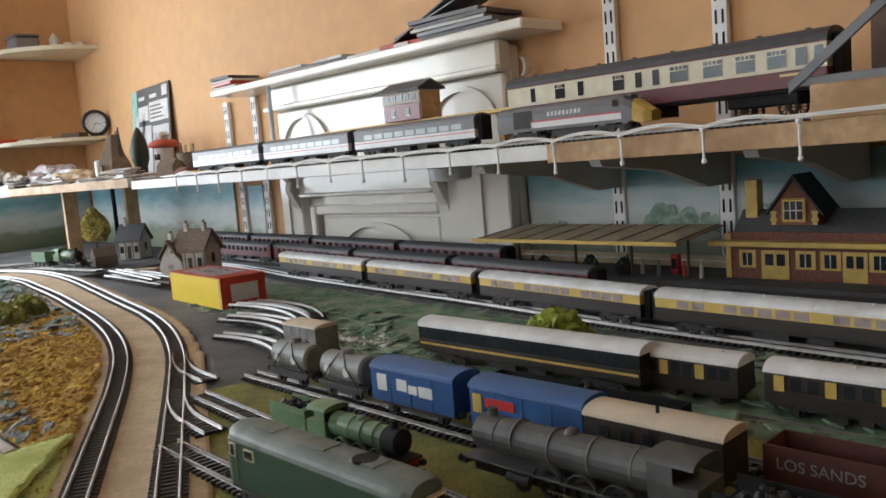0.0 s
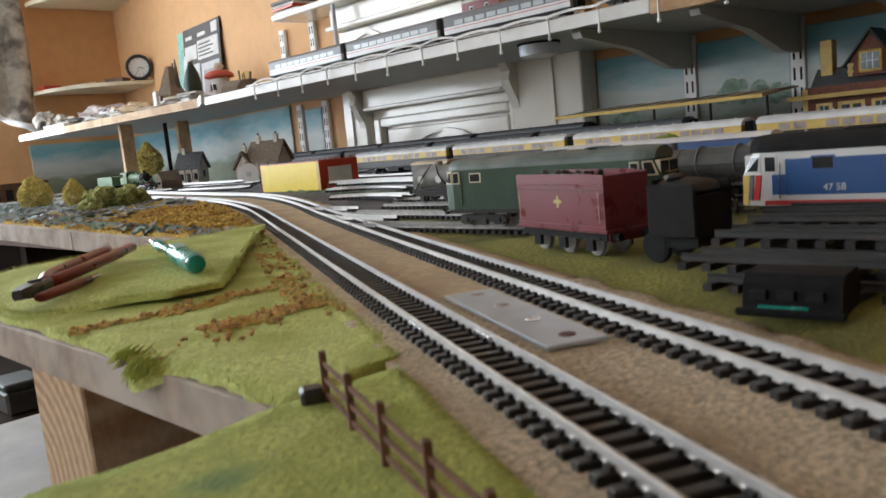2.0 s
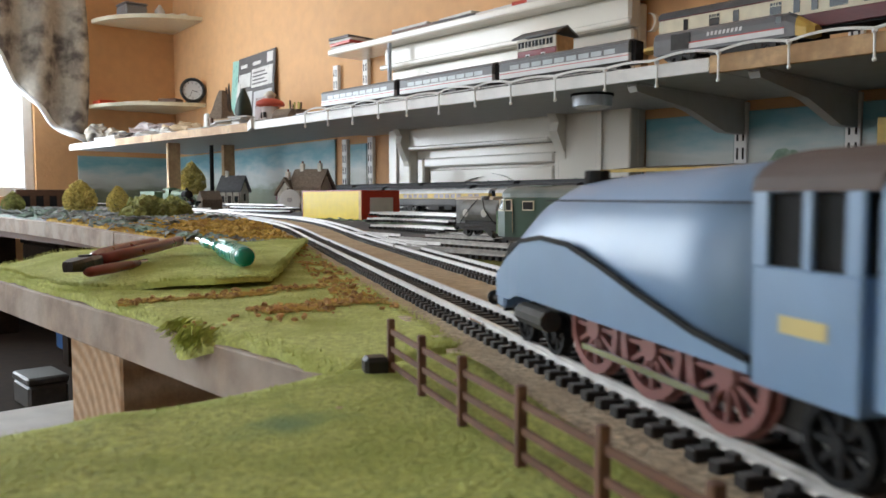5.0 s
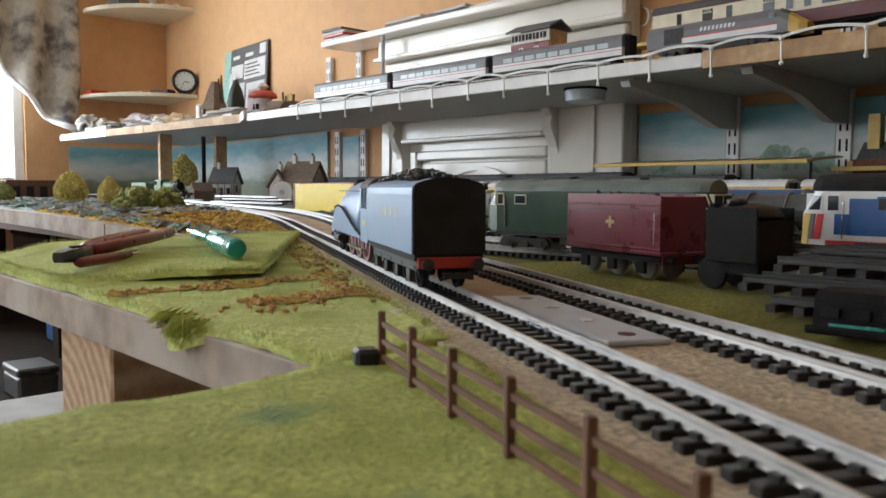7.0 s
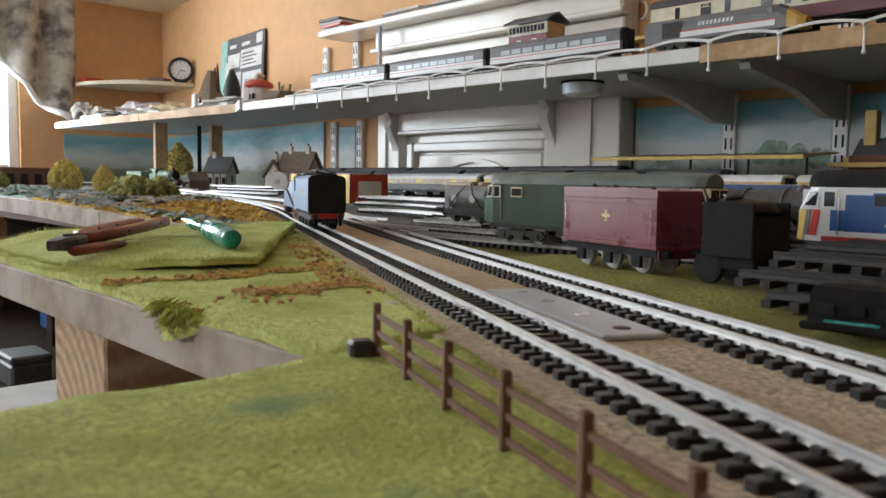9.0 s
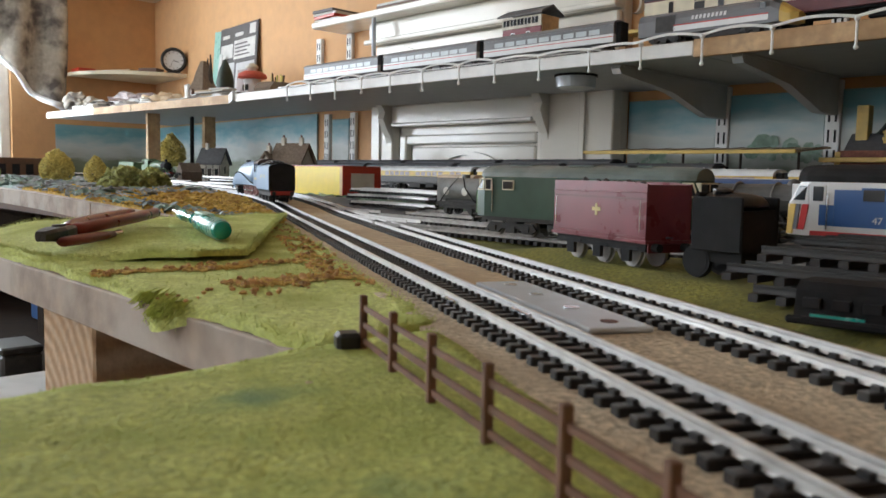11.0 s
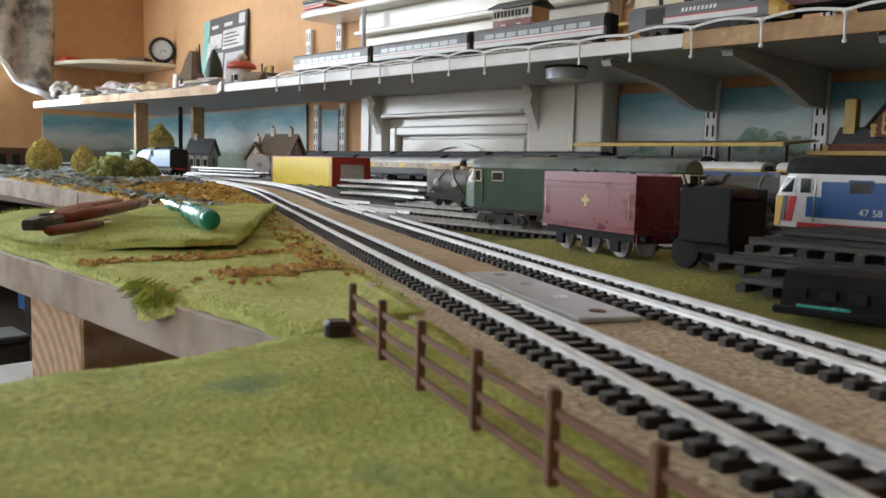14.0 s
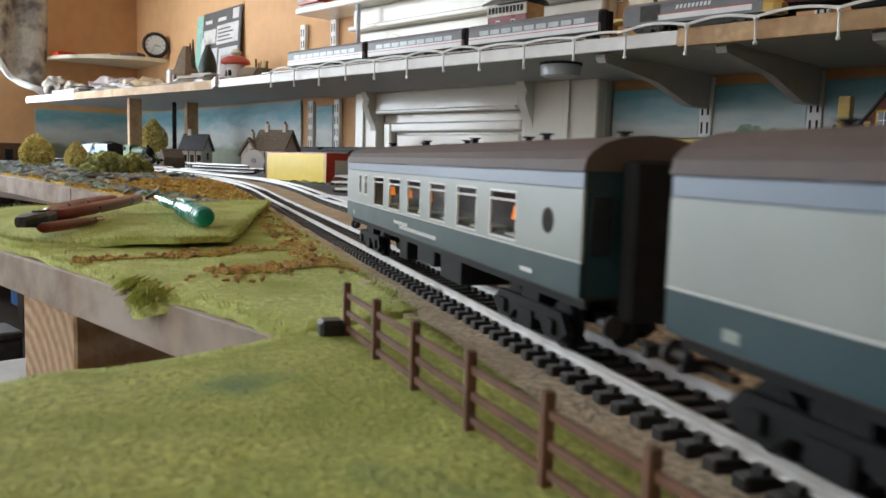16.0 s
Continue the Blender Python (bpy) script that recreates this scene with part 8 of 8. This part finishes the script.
for x in (-0.022, 0.018):
    f = part("window_frame", B(x - 0.005, x + 0.005, -0.0272, -0.0258, 0.008, 0.022), "netwhite", sb)
    part("pane", B(x - 0.0035, x + 0.0035, -0.0277, -0.0271, 0.010, 0.020), "pane", f)
part("end_board", B(0.0511, 0.0530, -0.025, 0.025, 0.002, 0.051), "pine", sb)
part("roof", prism(bmesh.new(), [(-0.034, 0.0522), (0, 0.068), (0.034, 0.0522), (0.034, 0.0560), (0, 0.0722), (-0.034, 0.0560)], -0.058, 0.058), "roofslate", sb)
# cable along the shelf's edge, with its ties
TIES = [1.679, 1.585, 1.492, 1.4, 1.308, 1.212, 1.114, 1.026, 0.927, 0.827, 0.735, 0.633, 0.536, 0.434, 0.333]
wi = thing("white_cable", room(0, 0, 0), "white twin cable tied along the shelf edge with cord loops", "cable")
pts = []
ties = sorted(TIES, reverse=True)
for a, b in zip(ties, ties[1:]):
    vv = 0.945 if b > 0.65 else 0.938
    for i in range(8):
        t = i / 8
        pts.append((-(a + (b - a) * t), vv - 0.003, 0.2545 + 0.006 * math.sin(math.pi * t) * (1 if int(a * 100) % 2 else 0.5)))
pts.append((-ties[-1] + 0.3, 0.938, 0.262))
part("wire", sweep(bmesh.new(), pts, [(0.0013 * math.cos(i * 1.047), 0.0013 * math.sin(i * 1.047)) for i in range(6)]), "wire", wi)
pts2 = [(x, y - 0.002, z - 0.0022) for x, y, z in pts]
part("wire", sweep(bmesh.new(), pts2, [(0.0010 * math.cos(i * 1.047), 0.0010 * math.sin(i * 1.047)) for i in range(6)]), "wire", wi)
for k, u in enumerate(ties):
    vv = 0.9425 if u > 0.65 else 0.9345
    bm = cyl(bmesh.new(), (-u, vv + 0.004, 0.2535), (-u, vv, 0.2505), 0.0022, 8)
    cyl(bm, (-u, vv, 0.2505), (-u + 0.0005, vv, 0.222 - 0.003 * (k % 3)), 0.0017, 8)
    t = part("tie", bm, "wire", wi)
    part("knot", blob(bmesh.new(), (-u, vv, 0.2515), 0.0036, 0.3, 2), "wire", t)
    part("tie_end", blob(bmesh.new(), (-u + 0.0005, vv, 0.2205 - 0.003 * (k % 3)), 0.0030, 0.3, 2), "wire", t)
pk2 = thing("puck_lamp", room(0.925, 1.04, 0.2320), "round grey stick-on puck lamp, unlit, under the shelf", "lamp")
part("rim", cyl(bmesh.new(), (0, 0, -0.004), (0, 0, -0.0002), 0.037, 32), "matt", pk2)
part("lamp_body", cyl(bmesh.new(), (0, 0, -0.022), (0, 0, -0.0041), 0.0335, 32, 0.035), "plate", pk2)
part("lens", cyl(bmesh.new(), (0, 0, -0.025), (0, 0, -0.0221), 0.024, 24, 0.030), "white", pk2)

# ---- the corner: shelves, clock, poster, clutter, curtain ----
def corner_disc(name, r, z, thick, mat, label):
    o = [(0, 0)] + [(r * math.sin(a * math.pi / 36), -r * math.cos(a * math.pi / 36)) for a in range(19)]
    ob = part(name, extrude_xy(bmesh.new(), o, 0, thick), mat)
    ob.matrix_basis = ROOM @ pose(-WALL_U + 0.001, wall_v(WALL_U) - 0.002, z)
    return tagged(ob, label, "shelf")


corner_disc("round_corner_shelf", 0.350, 0.775, 0.016, "cream", "cream quarter-round corner shelf high on the wall")
corner_disc("round_corner_shelf", 0.370, 0.425, 0.014, "cream", "cream quarter-round corner shelf under the clock")
UD, LD, SC = 0.7912, 0.4392, SHELF_C + 0.0002
tin = thing("grey_tin", room(3.42, 1.225, UD), "grey lidded tin on the corner shelf", "tin")
part("tin_body", B(-0.052, 0.052, -0.045, 0.045, 0, 0.050, bevel=0.006), "netgrey", tin)
part("lid", B(-0.054, 0.054, -0.047, 0.047, 0.0502, 0.060, bevel=0.004), "netgrey", tin)
og = thing("white_ornament", room(3.40, 1.335, UD), "small white ornament on the corner shelf", "ornament")
part("ornament", loft(bmesh.new(), [[(r * math.cos(a * 0.524), r * math.sin(a * 0.524), z) for a in range(12)] for r, z in ((0.022, 0), (0.026, 0.012), (0.018, 0.030), (0.022, 0.044), (0.010, 0.062), (0.004, 0.072))]), "paper", og, smooth=True)
for u, v in ((3.33, 1.36), (3.30, 1.395)):
    og = part("small_pot", loft(bmesh.new(), [[(r * math.cos(a * 0.524), r * math.sin(a * 0.524), z) for a in range(12)] for r, z in ((0.012, 0), (0.017, 0.012), (0.014, 0.026))]), "cottage")
    og.matrix_basis = room(u, v, UD)
    tagged(og, "small beige pot on the high corner shelf", "pot", "pots")
ck = thing("round_clock", ROOM @ pose(-3.19, 1.375, LD, 0, 0, 62), "round black-rimmed clock with a white face on the corner shelf", "clock")
CR = 0.0505
ringpts = lambda a: [(r * math.cos(a), y, CR + r * math.sin(a)) for r, y in ((0.038, -0.014), (0.050, -0.012), (0.050, 0.012), (0.038, 0.012))]
part("rim", loft(bmesh.new(), [ringpts(2 * math.pi * i / 40) for i in range(41)], caps=False), "black", ck, smooth=True)
part("face", cyl(bmesh.new(), (0, -0.008, CR), (0, 0.010, CR), 0.0382, 40), "clockface", ck)
for ang, ln in ((1.9, 0.020), (3.6, 0.029)):
    part("pointer", sweep(bmesh.new(), [(0, -0.0088, CR), (ln * math.sin(ang), -0.0088, CR + ln * math.cos(ang))], [(-0.0012, -0.0012), (0.0012, -0.0012), (0.0012, 0.0012), (-0.0012, 0.0012)]), "matt", ck)
for i in range(12):
    a = i * math.pi / 6
    part("hour_mark", B(-0.0008, 0.0008, -0.0092, -0.0079, -0.003, 0.003, m=Matrix.Translation((0.032 * math.sin(a), 0, CR + 0.032 * math.cos(a))) @ Euler((0, a, 0)).to_matrix().to_4x4()), "matt", ck)
part("stand", B(-0.030, 0.030, -0.010, 0.014, 0, 0.003, bevel=0.001), "black", ck)
for k, (u, v, w, d, h, mat) in enumerate(((3.49, 1.13, 0.040, 0.035, 0.016, "boxred"), (3.43, 1.21, 0.045, 0.035, 0.010, "paper"), (3.36, 1.25, 0.05, 0.03, 0.013, "tan"), (3.30, 1.33, 0.04, 0.03, 0.022, "teak"))):
    ob = part("paperback_book", B(-w, w, -d, d, 0, h, bevel=0.001), mat)
    ob.matrix_basis = room(u, v, LD, 12 * k)
    tagged(ob, "paperback book lying flat on the corner shelf", "book", "books")
lean = math.degrees(math.atan(SKEW))
po = thing("boxed_poster", ROOM @ pose(-2.66, wall_v(2.66) - 0.026, SC, -4, 0, -lean), "tall dark blister card with pale printed panels leaning on the wall", "card")
part("card", B(-0.155, 0.155, -0.004, 0, 0.002, 0.312, bevel=0.001), "darkcard", po)
for x0, x1, z0, z1, mat in ((-0.142, -0.040, 0.200, 0.250, "paper"), (-0.030, 0.140, 0.192, 0.258, "paper"), (-0.142, -0.020, 0.010, 0.182, "greypaint"), (-0.004, 0.142, 0.010, 0.176, "greypaint"), (0.016, 0.122, 0.025, 0.150, "boxgrey"), (0.092, 0.138, 0.270, 0.304, "paper"), (-0.130, -0.075, 0.272, 0.284, "paper"), (-0.025, 0.040, 0.272, 0.284, "paper")):
    part("printed_panel", B(x0, x1, -0.0052 - (0.001 if mat == "boxgrey" else 0), -0.0041, z0, z1), mat, po)
for k in range(4):
    part("print_line", B(-0.020, 0.100 - 0.02 * (k % 2), -0.0058, -0.0053, 0.202 + k * 0.013, 0.207 + k * 0.013), "darkcard", po)
for x, t in ((-2.86, 3), (-2.80, 12)):
    tc = part("teal_card", B(-0.030 if t < 10 else -0.012, 0.030 if t < 10 else 0.012, -0.002, 0, 0.002, 0.31 if t < 10 else 0.22), "teal2" if t < 10 else "paper")
    tc.matrix_basis = ROOM @ pose(x, wall_v(-x) - (0.020 if t < 10 else 0.045), SC, -3, t, -lean)
    tagged(tc, "pale card leaning behind the blister card", "card", "leaning cards")
cone = thing("green_bottle", room(2.52, 1.24, SC), "dark green fir-shaped bottle on the corner shelf", "bottle")
part("bottle", loft(bmesh.new(), [[(r * math.cos(a * 0.524) * (1 + 0.12 * math.sin(7 * a + 90 * z)), r * math.sin(a * 0.524), z) for a in range(12)] for r, z in ((0.020, 0), (0.020, 0.040), (0.027, 0.060), (0.029, 0.090), (0.022, 0.125), (0.011, 0.150), (0.003, 0.164))]), "darkgreen", cone, smooth=True)
ts = thing("toadstool_ornament", room(2.355, 1.245, SC), "red-capped toadstool house ornament on the shelf", "ornament")
part("stem", loft(bmesh.new(), [[(r * math.cos(a * 0.524), r * math.sin(a * 0.524), z) for a in range(12)] for r, z in ((0.032, 0), (0.024, 0.05), (0.028, 0.088))]), "paper", ts, smooth=True)
part("cap", loft(bmesh.new(), [[(r * math.cos(a * 0.524), r * math.sin(a * 0.524), z) for a in range(12)] for r, z in ((0.030, 0.0882), (0.047, 0.092), (0.044, 0.104), (0.026, 0.113))]), "brickred", ts, smooth=True)
part("upper_cap", loft(bmesh.new(), [[(r * math.cos(a * 0.524), r * math.sin(a * 0.524), z) for a in range(12)] for r, z in ((0.016, 0.1135), (0.015, 0.122), (0.022, 0.124), (0.008, 0.138))]), "cottage", ts, smooth=True)
for a in (-2.2, -1.2):
    part("window", B(-0.005, 0.005, -0.030, -0.026, 0.052, 0.070, m=pose(0, 0, 0, 0, 0, math.degrees(a) + 90)), "pane", ts)
th = thing("thatched_ornament", room(2.455, 1.13, SC), "tan pointed house ornament with pale front", "ornament")
part("house", loft(bmesh.new(), [[(r * math.cos(a * 1.047 + 0.5), r * math.sin(a * 1.047 + 0.5), z) for a in range(6)] for r, z in ((0.052, 0), (0.050, 0.050), (0.034, 0.080), (0.026, 0.105), (0.010, 0.140))]), "thatch", th)
part("pale_front", B(-0.030, -0.004, -0.052, -0.040, 0.010, 0.066, bevel=0.004), "paper", th)
for x, h in ((-0.020, 0.125), (0.008, 0.150), (0.026, 0.160)):
    part("spire", cyl(bmesh.new(), (x, 0.01, 0.06), (x, 0.01, h), 0.010, 8, 0.002), "timber" if x > 0 else "cottage", th)
part("door", B(0.008, 0.022, -0.051, -0.042, 0.010, 0.050, bevel=0.003), "teak", th)
bk = thing("wicker_basket", room(2.19, 1.235, SC), "small brown wicker basket on the shelf", "basket")
part("basket", loft(bmesh.new(), [[(r * math.cos(a * 0.524) * 1.3, r * math.sin(a * 0.524), z) for a in range(12)] for r, z in ((0.020, 0), (0.030, 0.060), (0.033, 0.064), (0.028, 0.064), (0.018, 0.010))]), "thatch", bk, smooth=True)
for k in range(7):
    a = k * 0.9
    part("twig", cyl(bmesh.new(), (0.020 * math.cos(a), 0.014 * math.sin(a), 0.058), (0.026 * math.cos(a + 0.3), 0.02 * math.sin(a), 0.084 + 0.004 * (k % 3)), 0.003, 6), "teak" if k % 2 else "straw", bk)
rng = random.Random(21)
for k in range(26):
    u = 2.10 + (k + rng.random()) * 1.08 / 26
    v = edge_v(u) + rng.uniform(0.035, 0.11)
    mat = rng.choice(["paper", "paper", "greypaint", "darkcard", "pine", "tan", "cottage"] + (["boxred", "vanblue", "applegreen"] if u < 2.4 else []))
    heap = thing("paper_clutter", room(u, v, SC + 0.001, rng.uniform(-40, 40)), "small heap of papers and card scraps on the corner shelf", "papers", "shelf clutter")
    for j in range(rng.choice((3, 4, 6))):
        part("sheet", B(-rng.uniform(0.015, 0.04), rng.uniform(0.015, 0.04), -rng.uniform(0.012, 0.025), rng.uniform(0.012, 0.025), j * 0.005 + 0.0002, j * 0.005 + rng.uniform(0.002, 0.005), m=pose(0, 0, 0, rng.uniform(-2, 2), rng.uniform(-2, 2), rng.uniform(-35, 35))), mat if j % 2 else "paper", heap)
for k, (u, v, r, sq, mat, lab) in enumerate(((2.88, 1.09, 0.050, (1.9, 0.8, 0.42), "greypaint", "crumpled grey-white plastic sheet on the corner shelf"), (3.04, 1.16, 0.085, (1.7, 0.9, 0.50), "boxgrey", "crumpled grey-beige cloth bag on the corner shelf"), (2.62, 1.08, 0.060, (1.6, 0.8, 0.40), "tan", "crumpled brown paper on the corner shelf"))):
    bm = blob(bmesh.new(), (0, 0, r * sq[2] * 0.72), r, 0.5, 4, sq, 4 + k)
    for vtx in bm.verts:
        vtx.co += Vector((0, 0, 1)) * 0.012 * noise.noise(vtx.co * 38)
        vtx.co.z = max(0.0003, vtx.co.z)
    ob = part("crumpled_cloth", bm, mat)
    ob.matrix_basis = room(u, v, SC, 15)
    tagged(ob, lab, "cloth", "crumpled cloth")
for k in range(9):
    u = 2.92 + k * 0.020
    ob = part("white_connector", B(-0.007, 0.007, -0.010, 0.010, 0, 0.014, bevel=0.002), "white")
    ob.matrix_basis = room(u, edge_v(u) + 0.006, SHELF_C + 0.0022)
    tagged(ob, "small white terminal block on the shelf's edge", "connector", "terminal blocks")
for k, (u, v, w, h, mat) in enumerate(((1.87, 1.06, 0.024, 0.024, "brick"), (1.78, 1.04, 0.03, 0.012, "yellow"), (2.03, 1.10, 0.028, 0.045, "thatch"), (2.10, 1.14, 0.03, 0.040, "timber"), (1.81, 1.11, 0.022, 0.034, "greypaint"))):
    ob = part("toy_building", loft(bmesh.new(), [[(-w, -w * 0.7, 0), (w, -w * 0.7, 0), (w, w * 0.7, 0), (-w, w * 0.7, 0)], [(-w, -w * 0.7, h * 0.6), (w, -w * 0.7, h * 0.6), (w, w * 0.7, h * 0.6), (-w, w * 0.7, h * 0.6)], [(-w, -0.002, h), (w, -0.002, h), (w, 0.002, h), (-w, 0.002, h)]]), mat)
    ob.matrix_basis = room(u, v, 0.2504 if u < 1.93 else SC, 10 * k)
    tagged(ob, "small toy building among the shelf clutter", "toy building", "toy buildings")

# magazines on the mantel board
MZ = 0.4702
rng = random.Random(4)
for k, (u, z, w, mat, turn, tip) in enumerate(((1.06, 0.0, 0.10, "darkcard", 4, 0), (1.07, 0.009, 0.10, "netgrey", -3, 0), (1.09, 0.018, 0.095, "paper", 6, 0), (1.08, 0.024, 0.10, "darkcard", -5, 0), (1.10, 0.033, 0.09, "netgrey", 9, 0), (1.20, 0.0, 0.08, "boxred", 14, 0), (1.30, 0.0, 0.11, "paper", -8, 0), (1.47, 0.0, 0.07, "darkcard", 10, 0), (1.46, 0.007, 0.06, "paper", -14, 0), (1.62, 0.0, 0.08, "teak", 5, 0), (1.63, 0.008, 0.07, "paper", -4, 0), (1.92, 0.0, 0.055, "paper", 4, 0), (1.93, 0.009, 0.05, "boxred", -7, 0), (1.93, 0.017, 0.052, "paper", 3, 0), (1.94, 0.025, 0.045, "darkcard", 8, 0))):
    ob = part("magazine", B(-w, w, -0.048, 0.046, 0.0001, 0.0078 if mat != "paper" else 0.006, bevel=0.0006), mat)
    ob.matrix_basis = ROOM @ pose(-u, WALL_V - 0.062, MZ + z, 0, 0, turn * 0.3)
    tagged(ob, "magazine lying in an untidy pile on the mantel board", "magazine", "magazines")
for u, w, turn in ((1.19, 0.13, 20), (1.13, 0.12, 14)):
    ob = part("leaning_folder", B(-w, w, -0.040, 0.040, 0, 0.003), "netgrey" if u < 1.15 else "darkcard")
    ob.matrix_basis = ROOM @ pose(-u, WALL_V - 0.060, MZ + 0.032 if u > 1.15 else MZ + 0.046, 0, -turn, 0)
    tagged(ob, "grey card folder tilted on the pile of magazines", "folder", "folders")
rod = part("vertical_pipe", cyl(bmesh.new(), (0, 0, 0), (0, 0, 0.2015), 0.0055, 12), "plate")
rod.matrix_basis = room(1.712, 1.222, 0.2505)
tagged(rod, "thin grey metal tube standing between shelf and mantel", "tube")

# curtain, swept aside and tucked over the shelf's end
CUR = material("patterned_curtain", (0.44, 0.40, 0.34), 0.9, vary=0.15, scale=50, second=(0.075, 0.060, 0.058), blotch=14, bump=0.001)
NU, NV = 46, 40
rows = []
for j in range(NV + 1):
    t = j / NV
    ring = []
    for i in range(NU + 1):
        s = i / NU
        right = 0.99 + 0.055 * math.sin(2.4 * t)
        left = 0.42 + 0.05 * t
        v = left + (right - left) * s
        hem = 0.300 + 0.90 * (1 - s) ** 1.75
        z = 1.30 + (hem - 1.30) * t
        u = WALL_U - 0.075 - 0.030 * math.sin(s * 26 + 2.5 * t) * (0.5 + 0.5 * t) - 0.05 * t * s
        ring.append((-u, v, z))
    rows.append(ring)
cur = thing("window_curtain", ROOM, "brown and grey leaf-patterned curtain swept aside with pale lining", "curtain")
fabric = part("fabric", loft(bmesh.new(), rows, caps=False, closed=False), CUR, cur, smooth=True)
so = fabric.modifiers.new("thickness", "SOLIDIFY")
so.thickness = 0.004
for k, (x, y, z, r) in enumerate(((-3.28, 1.02, 0.302, 0.040), (-3.20, 1.05, 0.290, 0.032), (-3.12, 1.06, 0.284, 0.026))):
    bm = blob(bmesh.new(), (x, y, z), r, 0.4, 4, (1.7, 0.9, 0.85), 60 + k)
    for vtx in bm.verts:
        vtx.co += Vector((0, 0.4, 1)) * 0.010 * noise.noise(Vector((vtx.co.x * 8, vtx.co.y * 60, vtx.co.z * 60)))
    part("gathered_end", bm, CUR, cur, smooth=True)
hem = [Vector(p) + Vector((0, 0, -0.004)) for p in rows[-1]]
part("lining_hem", sweep(bmesh.new(), hem, [(-0.006, -0.020), (0.006, -0.020), (0.006, 0.004), (-0.006, 0.004)]), "net", cur, "pale lining along the hem", smooth=True)


# ---- what moves ----
COACH_L = 0.292
first = hero_coach("blue_grey_coach", pose(0, -0.3, 0), [(0.040, 0.061), (0.073, 0.093), (0.106, 0.126), (0.139, 0.159), (0.171, 0.192), (0.202, 0.223)], [(0.239, 0.245), (0.253, 0.259)], "blue and grey main line restaurant coach with dark brown roof")
second = hero_coach("blue_grey_coach", pose(0, -0.65, 0), [(0.040, 0.061), (0.073, 0.093), (0.106, 0.126), (0.139, 0.159)], [], "blue and grey main line brake coach with dark brown roof")
tender = a4_tender(pose(0, -0.9, 0) @ Matrix.Diagonal((1.0, 1.09, 1.0, 1.0)))
engine = a4_loco(pose(0, -0.75, 0) @ Matrix.Diagonal((1.12, 1.06, 1.0, 1.0)))

RUN = [0.0]
for p, q in zip(LINE_L, LINE_L[1:]):
    RUN.append(RUN[-1] + (q - p).length)


def on_line(s):
    """The place s metres along the left running line."""
    s += 0.52
    if s <= 0:
        return LINE_L[0] + Vector((0, s, 0))
    for k in range(1, len(RUN)):
        if s <= RUN[k]:
            return LINE_L[k - 1].lerp(LINE_L[k], (s - RUN[k - 1]) / (RUN[k] - RUN[k - 1]))
    d = (LINE_L[-1] - LINE_L[-2]).normalized()
    return LINE_L[-1] + d * (s - RUN[-1])


def riding(s, wheelbase):
    """The pose of a vehicle whose middle is s metres along the line."""
    a, b = on_line(s - wheelbase / 2), on_line(s + wheelbase / 2)
    mid = (a + b) / 2
    return pose(mid.x, mid.y, rise(mid.y), 0, 0, math.degrees(math.atan2(b.y - a.y, b.x - a.x)))


TRAIN = [(0.0, 0.19), (2.2, 0.19), (3.0, 0.312), (4.2, 0.541), (5.2, 0.736), (6.3, 0.940), (7.0, 1.093), (8.0, 1.305), (9.0, 1.507), (9.5, 1.605), (11.8, 2.005), (12.5, 2.140), (13.0, 2.250), (14.0, 2.475), (15.5, 2.800), (16.0, 2.905)]
COACHES = [(0.0, 0.10), (10.5, 0.10), (11.1, 0.1305), (13.5, 0.645), (14.3, 0.820), (14.7, 0.905), (15.2, 1.010), (16.0, 1.183)]


def between(table, t):
    for (t0, s0), (t1, s1) in zip(table, table[1:]):
        if t0 <= t <= t1:
            return s0 + (s1 - s0) * (t - t0) / (t1 - t0)
    return table[-1][1]


def motions():
    times = [i * 0.25 for i in range(65)]
    rear = lambda t: between(TRAIN, t)
    walk(tender, [(t, riding(rear(t) + 0.059, 0.08)) for t in times])
    walk(engine, [(t, riding(rear(t) + 0.121 + 0.0885, 0.10)) for t in times])
    front = lambda t: between(COACHES, t)
    walk(first, [(t, riding(front(t) - COACH_L / 2, 0.21)) for t in times])
    walk(second, [(t, riding(front(t) - COACH_L * 1.5 - 0.036, 0.21)) for t in times])


motions()
